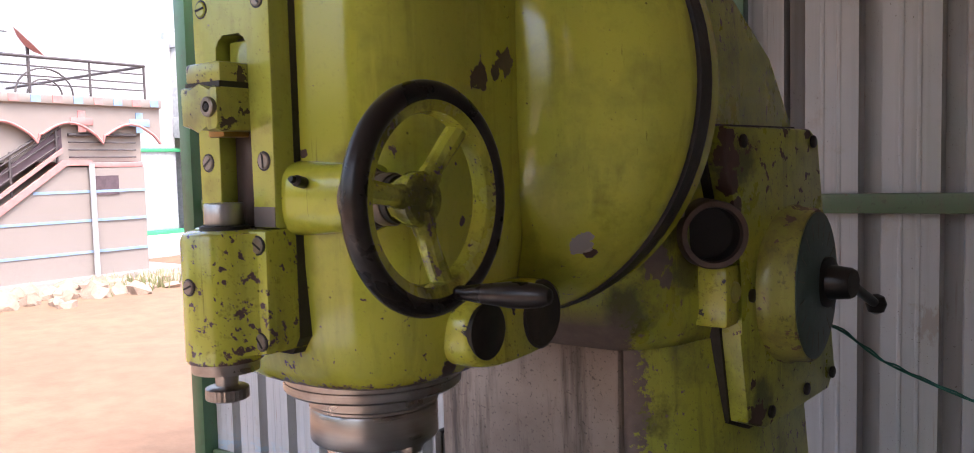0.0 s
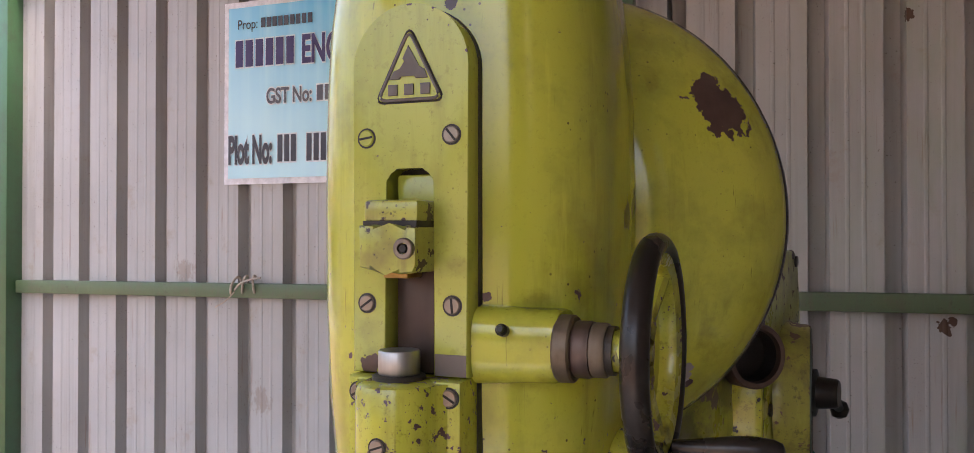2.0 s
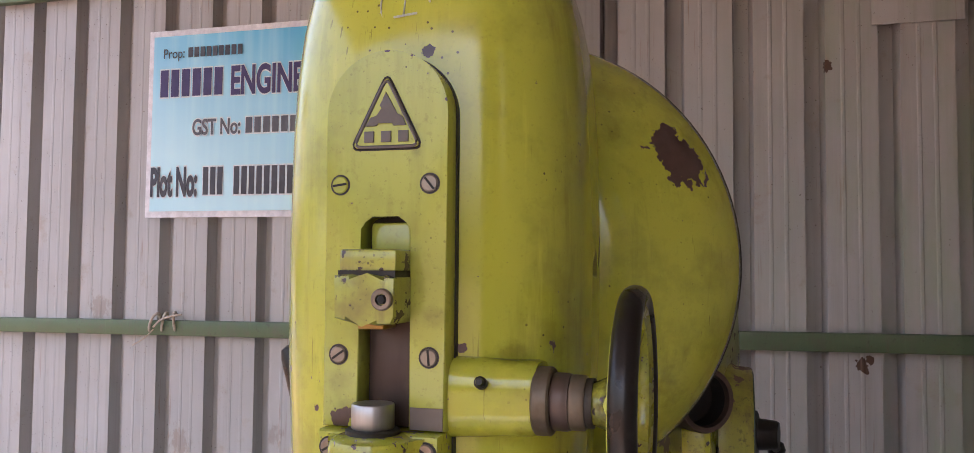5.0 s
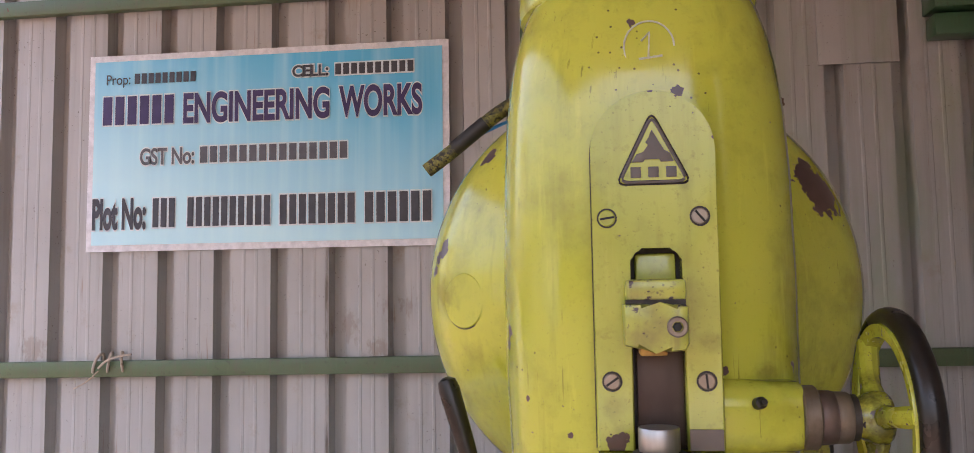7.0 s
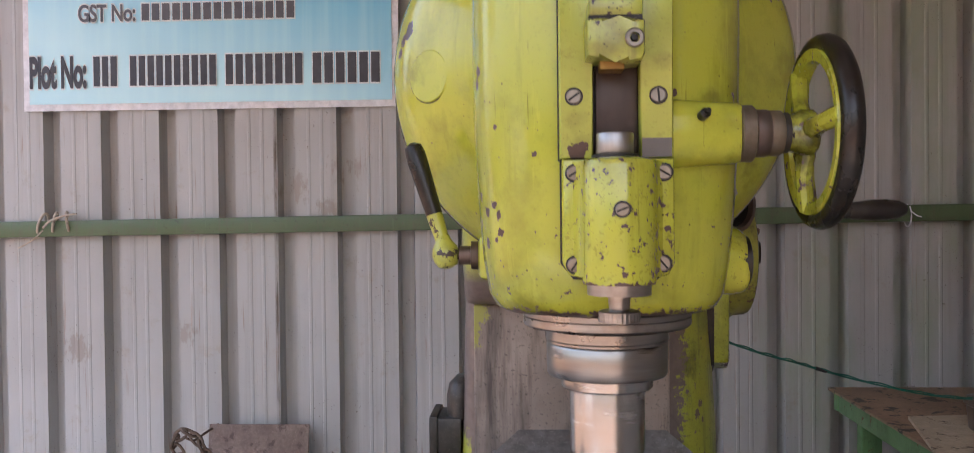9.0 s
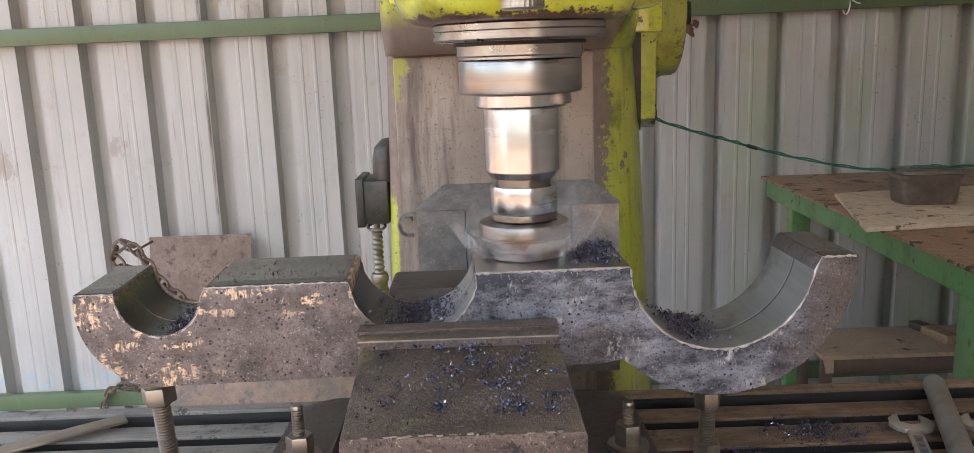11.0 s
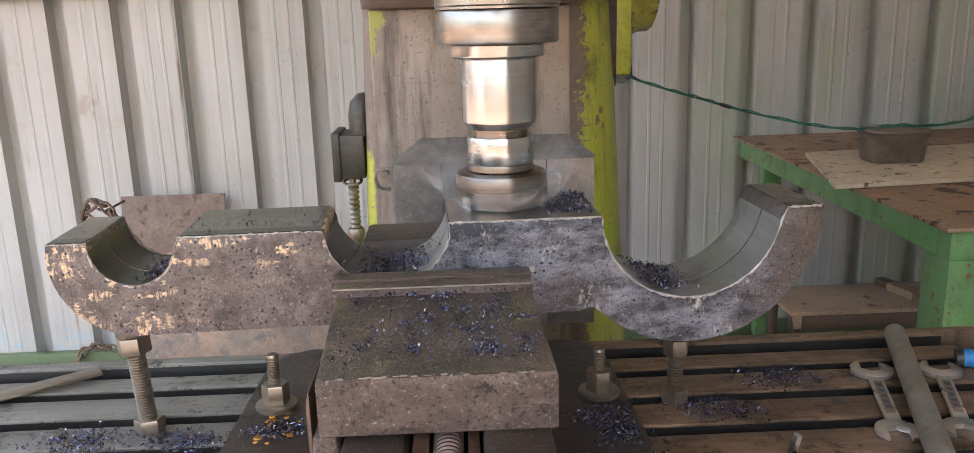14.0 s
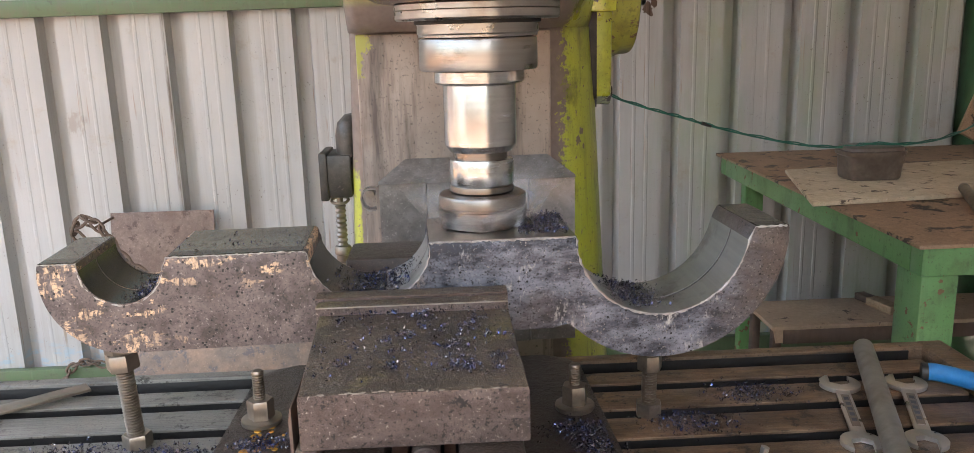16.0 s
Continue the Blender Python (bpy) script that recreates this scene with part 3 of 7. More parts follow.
M["bright_green"] = rough_stuff("bright_green_frame", (0.06, 0.40, 0.17), (0.05, 0.34, 0.15), 2, 12, 0.6, 0.1)
M["olive_wall"] = rough_stuff("grey_green_wall", (0.26, 0.32, 0.26), (0.22, 0.27, 0.22), 1, 9, 0.85, 0.1)
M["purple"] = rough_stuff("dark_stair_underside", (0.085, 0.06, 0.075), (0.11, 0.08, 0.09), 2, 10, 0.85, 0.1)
M["rail_iron"] = rough_stuff("dark_railing_iron", (0.05, 0.045, 0.05), (0.08, 0.07, 0.07), 4, 30, 0.6, 0.1)
M["glass_blue"] = rough_stuff("bluish_window", (0.05, 0.085, 0.15), (0.07, 0.11, 0.18), 2, 10, 0.15, 0.02)
M["red_dish"] = rough_stuff("faded_red_dish", (0.42, 0.15, 0.13), (0.36, 0.13, 0.11), 4, 20, 0.7, 0.1)
M["grass"] = rough_stuff("dusty_grass", (0.13, 0.17, 0.06), (0.20, 0.19, 0.09), 6, 30, 0.9)


def swarf_material():
    k = Nodes("blue_and_grey_swarf")
    r = k.node("ShaderNodeNewGeometry").outputs["Random Per Island"]
    n = k.node("ShaderNodeValToRGB", {0: r})
    e = n.color_ramp.elements
    e[0].color, e[1].color = (0.012, 0.011, 0.013, 1), (0.62, 0.60, 0.60, 1)
    for at, c in ((0.36, (0.03, 0.026, 0.03, 1)), (0.50, (0.03, 0.04, 0.12, 1)), (0.64, (0.06, 0.11, 0.42, 1)), (0.70, (0.25, 0.30, 0.55, 1)), (0.74, (0.12, 0.085, 0.075, 1)), (0.88, (0.26, 0.23, 0.22, 1))):
        e.new(at).color = c
    return k.done(n.outputs[0], 0.2, 0.7)


M["swarf"] = swarf_material()


def smoke_material():
    k = Nodes("thin_white_oil_smoke")
    g = k.node("ShaderNodeTexCoord").outputs["Generated"]
    z = k.node("ShaderNodeSeparateXYZ", {0: g}).outputs[2]
    a = k.math("MULTIPLY", k.ramp(z, 0.0, 0.12), k.ramp(z, 1.0, 0.25))
    a = k.math("MULTIPLY", a, k.ramp(k.noise(20, 4, 0.55, distort=1.0), 0.40, 0.80))
    k.t.links.new(k.math("MULTIPLY", a, 0.42), k.b.inputs["Alpha"])
    return k.done((0.78, 0.79, 0.82), 1.0)


M["smoke"] = smoke_material()


# ---- building helpers ----
def thing(name, at=(0, 0, 0), label="", category="", group="", kind=""):
    ob = new(name)
    ob.empty_display_size = 0.05
    ob.matrix_basis = Matrix.Translation(at)
    return tagged(ob, label, category, group, kind)


def finish(name, bm, material, smooth=35):
    bmesh.ops.recalc_face_normals(bm, faces=bm.faces)
    for f in bm.faces:
        f.smooth = True
    for e in bm.edges:
        e.smooth = e.calc_face_angle(0.0) < radians(smooth)
    me = bpy.data.meshes.new(name)
    bm.to_mesh(me)
    bm.free()
    me.materials.append(M[material])
    return me


def part(name, bm, material, parent, label="", local=False, smooth=35):
    """Links bm as one mesh under a thing or part. Its vertices are in the world's space, or the parent's own if local."""
    ob = new(name, finish(name, bm, material, smooth))
    ob.parent = parent
    if not local and parent.type == "EMPTY":
        ob.matrix_parent_inverse = parent.matrix_basis.inverted()
    return tagged(ob, label)


def single(name, bm, material, label="", category="", group="", kind="", smooth=35):
    return tagged(new(name, finish(name, bm, material, smooth)), label, category, group, kind)


def box(x0, x1, y0, y1, z0, z1, bevel=0.0, bm=None, segments=2):
    b = bmesh.new()
    bmesh.ops.create_cube(b, size=1)
    for v in b.verts:
        v.co = ((x0 + x1) / 2 + v.co.x * (x1 - x0), (y0 + y1) / 2 + v.co.y * (y1 - y0), (z0 + z1) / 2 + v.co.z * (z1 - z0))
    if bevel:
        bmesh.ops.bevel(b, geom=b.edges[:], offset=bevel, segments=segments, affect="EDGES", profile=0.5)
    return joined(bm, b)


def joined(bm, b):
    if bm is None:
        return b
    me = bpy.data.meshes.new("tmp")
    b.to_mesh(me)
    b.free()
    bm.from_mesh(me)
    bpy.data.meshes.remove(me)
    return bm


def moved(bm, m):
    bmesh.ops.transform(bm, matrix=m, verts=bm.verts)
    return bm


def axis_frame(origin, way):
    return Matrix.Translation(origin) @ Vector(way).to_track_quat("Z", "Y").to_matrix().to_4x4()


def lathe(profile, origin=(0, 0, 0), way=(0, 0, 1), seg=48, bm=None, caps=True):
    """A turned body: profile of (radius, height) along the axis."""
    b = bmesh.new()
    rings = []
    for r, h in profile:
        rings.append([b.verts.new((r * math.cos(2 * math.pi * i / seg), r * math.sin(2 * math.pi * i / seg), h)) for i in range(seg)])
    for p, q in zip(rings, rings[1:]):
        for i in range(seg):
            b.faces.new((p[i], p[(i + 1) % seg], q[(i + 1) % seg], q[i]))
    if caps:
        b.faces.new(rings[0][::-1])
        b.faces.new(rings[-1])
    moved(b, axis_frame(origin, way))
    return joined(bm, b)


def cyl(r, a, c, seg=24, bevel=0.0, bm=None):
    a, c = Vector(a), Vector(c)
    h = (c - a).length
    prof = [(r - bevel, 0), (r, bevel), (r, h - bevel), (r - bevel, h)] if bevel else [(r, 0), (r, h)]
    return lathe(prof, a, c - a, seg, bm)


def tube(points, radius, seg=10, bm=None, closed=False, radii=None):
    b = bmesh.new()
    pts = [Vector(p) for p in points]
    n = len(pts)
    rings, up = [], Vector((0, 0, 1))
    for i, p in enumerate(pts):
        t = pts[(i + 1) % n] - pts[i - 1] if closed or 0 < i < n - 1 else (pts[1] - pts[0] if i == 0 else pts[-1] - pts[-2])
        t.normalize()
        side = t.cross(up)
        if side.length < 0.05:
            side = t.cross(Vector((0, 1, 0)))
        side.normalize()
        u = side.cross(t)
        r = radii[i] if radii else radius
        rings.append([b.verts.new(p + r * (math.cos(2 * math.pi * j / seg) * side + math.sin(2 * math.pi * j / seg) * u)) for j in range(seg)])
    pairs = list(zip(rings, rings[1:])) + ([(rings[-1], rings[0])] if closed else [])
    for p, q in pairs:
        for i in range(seg):
            b.faces.new((p[i], p[(i + 1) % seg], q[(i + 1) % seg], q[i]))
    if not closed:
        b.faces.new(rings[0][::-1])
        b.faces.new(rings[-1])
    return joined(bm, b)


def smooth_path(points, steps=8):
    """Catmull-Rom through the points."""
    p = [Vector(v) for v in points]
    p = [2 * p[0] - p[1]] + p + [2 * p[-1] - p[-2]]
    out = []
    for i in range(1, len(p) - 2):
        for s in range(steps):
            t = s / steps
            out.append(0.5 * (2 * p[i] + (p[i + 1] - p[i - 1]) * t + (2 * p[i - 1] - 5 * p[i] + 4 * p[i + 1] - p[i + 2]) * t * t + (3 * p[i] - p[i - 1] - 3 * p[i + 1] + p[i + 2]) * t ** 3))
    return out + [p[-2]]


def extrude(outline, plane, a, c, bevel=0.0, bm=None):
    """A flat outline of (u, v) made solid between a and c along the third axis. plane: xz, xy or yz."""
    put = {"xz": lambda u, v, w: (u, w, v), "xy": lambda u, v, w: (u, v, w), "yz": lambda u, v, w: (w, u, v)}[plane]
    b = bmesh.new()
    lo = [b.verts.new(put(u, v, a)) for u, v in outline]
    hi = [b.verts.new(put(u, v, c)) for u, v in outline]
    f1, f2 = b.faces.new(lo[::-1]), b.faces.new(hi)
    for i in range(len(lo)):
        b.faces.new((lo[i], lo[(i + 1) % len(lo)], hi[(i + 1) % len(lo)], hi[i]))
    if bevel:
        edges = [e for e in (*f1.edges, *f2.edges)]
        bmesh.ops.bevel(b, geom=list(set(edges)), offset=bevel, segments=2, affect="EDGES", profile=0.5)
    bmesh.ops.triangulate(b, faces=[f for f in b.faces if len(f.verts) > 4])
    return joined(bm, b)


def loft(sections, bm=None):
    b = bmesh.new()
    rings = [[b.verts.new(p) for p in s] for s in sections]
    n = len(rings[0])
    for p, q in zip(rings, rings[1:]):
        for i in range(n):
            b.faces.new((p[i], p[(i + 1) % n], q[(i + 1) % n], q[i]))
    b.faces.new(rings[0][::-1])
    b.faces.new(rings[-1])
    return joined(bm, b)


def hexagon(r, a, c, bm=None, turn=0.0):
    b = lathe([(r * 0.93, 0), (r, r * 0.1), (r, (Vector(c) - Vector(a)).length - r * 0.1), (r * 0.93, (Vector(c) - Vector(a)).length)], (0, 0, 0), (0, 0, 1), 6)
    moved(b, axis_frame(a, Vector(c) - Vector(a)) @ pose(0, 0, 0, 0, 0, turn))
    return joined(bm, b)


def threaded(r, a, c, pitch=0.0022, bm=None):
    h = (Vector(c) - Vector(a)).length
    prof, z = [(r * 0.8, 0)], 0.0
    while z < h - pitch:
        prof += [(r * 0.78, z), (r * 0.98, z + pitch * 0.35), (r * 0.98, z + pitch * 0.65)]
        z += pitch
    prof.append((r * 0.8, h))
    return lathe(prof, a, Vector(c) - Vector(a), 16, bm)


def arc(cx, cy, r, a0, a1, n=12):
    return [(cx + r * math.cos(radians(a0 + (a1 - a0) * i / n)), cy + r * math.sin(radians(a0 + (a1 - a0) * i / n))) for i in range(n + 1)]


# ---- the shed ----
WALL, FLOOR, STREET = 2.95, -0.12, -0.30


def profiled_sheet(x0, x1, first, pitch, z0, z1, face=WALL, deep=0.068, out=0.0):
    """A trapezoidal roofing sheet: broad pans towards the shed, narrow ribs away from it, two faint beads on each pan."""
    xs = [(x0, 0.0)]
    k = math.ceil((x0 - first) / pitch)
    g = first + k * pitch
    while g - pitch - 0.03 < x1:
        prev = g - pitch
        for dx, d in ((-0.033, 0), (-0.029, deep), (0.024, deep), (0.038, 0), (pitch * 0.5 - 0.034, 0), (pitch * 0.5 - 0.03, -0.0016), (pitch * 0.5 - 0.022, -0.0016), (pitch * 0.5 - 0.018, 0), (pitch * 0.5 + 0.018, 0), (pitch * 0.5 + 0.022, -0.0016), (pitch * 0.5 + 0.03, -0.0016), (pitch * 0.5 + 0.034, 0)):
            if x0 < prev + dx < x1:
                xs.append((prev + dx, d))
        g += pitch
    xs.append((x1, 0.0))
    b = bmesh.new()
    rows = []
    for z in (z0, z1):
        rows.append([[b.verts.new((x, face + d + o, z)) for x, d in xs] for o in (out, out + 0.0015)])
    for side in (0, 1):
        lo, hi = rows[0][side], rows[1][side]
        for i in range(len(xs) - 1):
            b.faces.new((lo[i], lo[i + 1], hi[i + 1], hi[i]))
    for r in rows:
        for i in range(len(xs) - 1):
            b.faces.new((r[0][i], r[0][i + 1], r[1][i + 1], r[1][i]))
    for i in (0, -1):
        b.faces.new((rows[0][0][i], rows[1][0][i], rows[1][1][i], rows[0][1][i]))
    return b


def build_shed():
    back = thing("wall_back", (0, WALL, 0), "off-white profiled steel sheet wall of the shed", "wall", kind="structure")
    for x0, x1, o in ((-4.18, -2.93, 0.0), (-2.94, -1.87, -0.003), (-1.88, -0.88, 0.0)):
        part("sheet", profiled_sheet(x0, x1, -1.590, 0.2405, -0.12, 3.6, out=o), "sheet", back, smooth=12)
    for x0, x1, o in ((-0.88, 0.42, -0.003), (0.41, 1.45, 0.0)):
        part("sheet", profiled_sheet(x0, x1, -1.590, 0.2405, -0.12, 3.6, out=o), "sheet", back, smooth=12)
    # Side wall out of view, added to keep light off this end.
    right = thing("unseen_wall_right", (1.46, 0, 0), "added brown sheet side wall, out of view, holding back light", "wall", kind="structure")
    b = profiled_sheet(-2.95, 1.9, 0.1, 0.24, -0.1, 3.6, face=0)
    part("sheet", moved(b, pose(1.46, 0, 0, 0, 0, -90)), "unseen_sheet", right, smooth=12)
    # Added behind the camera to hold back light from the front right.
    front = thing("unseen_wall_front", (0.85, -1.95, 0), "added brown sheet front wall behind the camera, holding back light", "wall", kind="structure")
    part("sheet", profiled_sheet(0.25, 1.45, 0.1, 0.2405, -0.1, 3.6, face=-1.95), "unseen_sheet", front, smooth=12)
    single("floor", box(-4.3, 1.6, -3.2, 3.05, FLOOR - 0.3, FLOOR, 0.01), "concrete", "worn grey concrete shed floor", "floor", kind="structure")
    # Unseen roof; its edges are placed to shape the daylight inside.
    single("unseen_roof", box(-3.6, 1.6, -2.6, 3.2, 3.6, 3.64), "sheet", "assumed profiled sheet roof, out of view, sized to shape the light", "roof", kind="structure")
    for name, x0, x1 in (("post_1", -4.275, -4.175), ("post_2", 1.30, 1.42)):
        single(name, box(x0, x1, WALL - 0.09, WALL + 0.05, FLOOR, 3.6, 0.004), "green_steel", "dark green painted steel post", "post", kind="structure")
    for name, z, lean in (("rail_1", 1.4475, -0.48), ("rail_2", -0.018, -0.3), ("rail_3", 2.95, 0.0)):
        rail = moved(box(-2.80, 2.80, -0.020, 0.020, -0.032, 0.032, 0.004), pose(-1.365, WALL - 0.026, z, 0, lean, 0))
        single(name, rail, "green_rail", "green painted steel rail across the sheets", "rail", kind="structure")
    single("post_3", box(-1.075, -1.005, WALL - 0.10, WALL - 0.05, 1.49, 3.6, 0.004), "green_steel", "dark green steel upright behind the machine", "post", kind="structure")
    # bracket high on the wall
    br = thing("wall_bracket", (0.6, WALL, 2.7), "dark green steel bracket box fixed high on the wall", "bracket")
    part("body", box(0.43, 0.85, WALL - 0.10, WALL - 0.006, 2.62, 2.70, 0.006), "green_steel", br)
    part("flange", box(0.42, 0.85, WALL - 0.13, WALL - 0.006, 2.712, 2.95, 0.006), "green_steel", br)


def build_sign():
    """The printed flex banner: white border, blue field, lettering; names and numbers are bars."""
    cx, cz, w, h = -2.131, 2.320, 1.527, 0.822
    tilt = pose(cx, WALL - 0.012, cz, 0, 0.15, 0)
    sign = thing("sign_banner", (cx, WALL, cz), "blue and white printed trade banner hung on the sheet wall", "sign")
    sign.matrix_basis = tilt
    nx, nz = 60, 14
    b = box(-w / 2, w / 2, -0.002, 0.0, -h / 2, h / 2)
    part("border", b, "banner_white", sign, local=True)
    b = bmesh.new()
    grid = [[b.verts.new((0.966 * w * (i / nx - 0.5), -0.0065 + 0.0012 * math.sin(i * 0.66), 0.935 * h * (j / nz - 0.5))) for i in range(nx + 1)] for j in range(nz + 1)]
    for j in range(nz):
        for i in range(nx):
            b.faces.new((grid[j][i], grid[j][i + 1], grid[j + 1][i + 1], grid[j + 1][i]))
    part("printed_field", b, "banner_blue", sign, local=True)

    def words(text, x, z, size, width, ink, halo=True, bold=0.0):
        curve = bpy.data.curves.new("lettering", "FONT")
        curve.body, curve.size, curve.offset, curve.extrude = text, size, bold, 0.0004
        temp = new("lettering_curve", curve)
        me = bpy.data.meshes.new_from_object(temp.evaluated_get(bpy.context.evaluated_depsgraph_get()))
        bpy.data.objects.remove(temp)
        lo, hi = min(v.co.x for v in me.vertices), max(v.co.x for v in me.vertices)
        sx = width / (hi - lo)
        for v in me.vertices:
            v.co = (x + (v.co.x - lo) * sx, -0.0105 + v.co.z, z + v.co.y)
        me.materials.append(M[ink])
        ob = new("lettering", me)
        ob.parent = sign
        if halo:
            curve = bpy.data.curves.new("halo", "FONT")
            curve.body, curve.size, curve.offset, curve.extrude = text, size, bold + 0.0055, 0.0003
            temp = new("halo_curve", curve)
            glow = bpy.data.meshes.new_from_object(temp.evaluated_get(bpy.context.evaluated_depsgraph_get()))
            bpy.data.objects.remove(temp)
            for v in glow.vertices:
                v.co = (x + (v.co.x - lo) * sx, -0.0090 + v.co.z, z + v.co.y)
            glow.materials.append(M["banner_halo"])
            new("print_halo", glow).parent = sign

    def bars(x, z, size, width, count, ink, halo=True):
        step = width / count
        for i in range(count):
            part("bar", box(x + i * step + step * 0.14, x + (i + 1) * step - step * 0.14, -0.0108, -0.0098, z, z + size * 0.70), ink, sign, local=True)
            if halo:
                part("print_halo", box(x + i * step + step * 0.14 - 0.0045, x + (i + 1) * step - step * 0.14 + 0.0045, -0.0092 - 0.0001 * (i % 2), -0.0088, z - 0.006, z + size * 0.70 + 0.006), "banner_halo", sign, local=True)

    L = -w / 2
    words("Prop:", L + 0.08, 0.285, 0.062, 0.105, "ink_black", False)
    bars(L + 0.20, 0.285, 0.062, 0.275, 9, "ink_black", False)
    words("CELL:", L + 0.885, 0.285, 0.064, 0.15, "ink_black", True, 0.0015)
    bars(L + 1.06, 0.285, 0.064, 0.33, 10, "ink_black")
    bars(L + 0.06, 0.115, 0.17, 0.325, 6, "ink_purple")
    words("ENGINEERING", L + 0.42, 0.115, 0.17, 0.62, "ink_purple", True, 0.005)
    words("WORKS", L + 1.08, 0.115, 0.17, 0.34, "ink_purple", True, 0.005)
    words("GST No:", L + 0.235, -0.055, 0.095, 0.235, "ink_grey", True, 0.002)
    bars(L + 0.49, -0.055, 0.095, 0.63, 15, "ink_grey")
    words("Plot No:", L + 0.03, -0.315, 0.17, 0.235, "ink_black", True, 0.007)
    bars(L + 0.29, -0.315, 0.17, 0.105, 3, "ink_black")
    bars(L + 0.44, -0.315, 0.17, 0.36, 10, "ink_black")
    bars(L + 0.83, -0.315, 0.17, 0.32, 8, "ink_black")
    bars(L + 1.18, -0.315, 0.17, 0.28, 6, "ink_black")


def banner(name, a, c):
    k = Nodes(name)
    at = k.node("ShaderNodeSeparateXYZ", {0: k.co})
    slope = k.math("ADD", at.outputs[2], k.math("MULTIPLY", at.outputs[0], 0.32))
    col = k.mix(k.ramp(k.math("ADD", slope, k.math("MULTIPLY", k.noise(3, 2), 0.2)), -0.25, 0.50), a, c)
    col = k.mix(k.ramp(k.noise(1.0, 3, 0.5, k.scaled(18, 1, 0.6)), 0.45, 0.8, 0, 0.35), col, tuple(min(1, v + 0.16) for v in a))
    return k.done(col, 0.42, 0.0, k.noise(18, 2), 0.05, 0.004)


M["banner_blue"] = banner("printed_blue", (0.58, 0.88, 0.96), (0.11, 0.53, 0.82))
M["banner_white"] = rough_stuff("printed_white", (0.88, 0.86, 0.88), (0.82, 0.80, 0.83), 3, 30, 0.45, 0.05)
M["banner_halo"] = rough_stuff("printed_pale_halo", (0.82, 0.90, 0.93), (0.78, 0.87, 0.91), 8, 30, 0.45, 0.05)
M["ink_black"] = rough_stuff("black_ink", (0.05, 0.05, 0.065), (0.07, 0.07, 0.085), 8, 30, 0.5, 0.02)
M["ink_grey"] = rough_stuff("grey_ink", (0.10, 0.10, 0.12), (0.13, 0.13, 0.15), 8, 30, 0.5, 0.02)
M["ink_purple"] = rough_stuff("dark_violet_ink", (0.045, 0.025, 0.115), (0.06, 0.035, 0.14), 8, 30, 0.5, 0.02)


# ---- the milling machine ----
AX, AY = -0.748, 0.764


def super_section(a, front, back, z, n=2.7, seg=72, cx=AX - 0.004):
    pts = []
    for i in range(seg):
        t = 2 * math.pi * i / seg
        c, s = math.cos(t), math.sin(t)
        x = a * math.copysign(abs(c) ** (2 / n), c)
        d = math.copysign(abs(s) ** (2 / n), s)
        y = AY + d * ((back - AY) if d > 0 else (AY - front))
        pts.append((cx + x, y, z))
    return pts


def screw(parent, at, r=0.0085, slot=0.0, way=(0, -1, 0), label="slotted steel screw", mat="bolt"):
    f = axis_frame(at, way) @ pose(0, 0, 0, 0, 0, slot)
    b = moved(lathe([(r, -0.004), (r, 0.001), (r * 0.85, 0.0022)], seg=20), f)
    s = part("screw", b, mat, parent, label)
    part("slot", moved(box(-r * 0.86, r * 0.86, -r * 0.13, r * 0.13, 0.001, 0.0027), f), "dark", s)
    part("seat", moved(lathe([(r * 1.22, -0.003), (r * 1.22, 0.0004)], seg=20), f), "gasket", s)


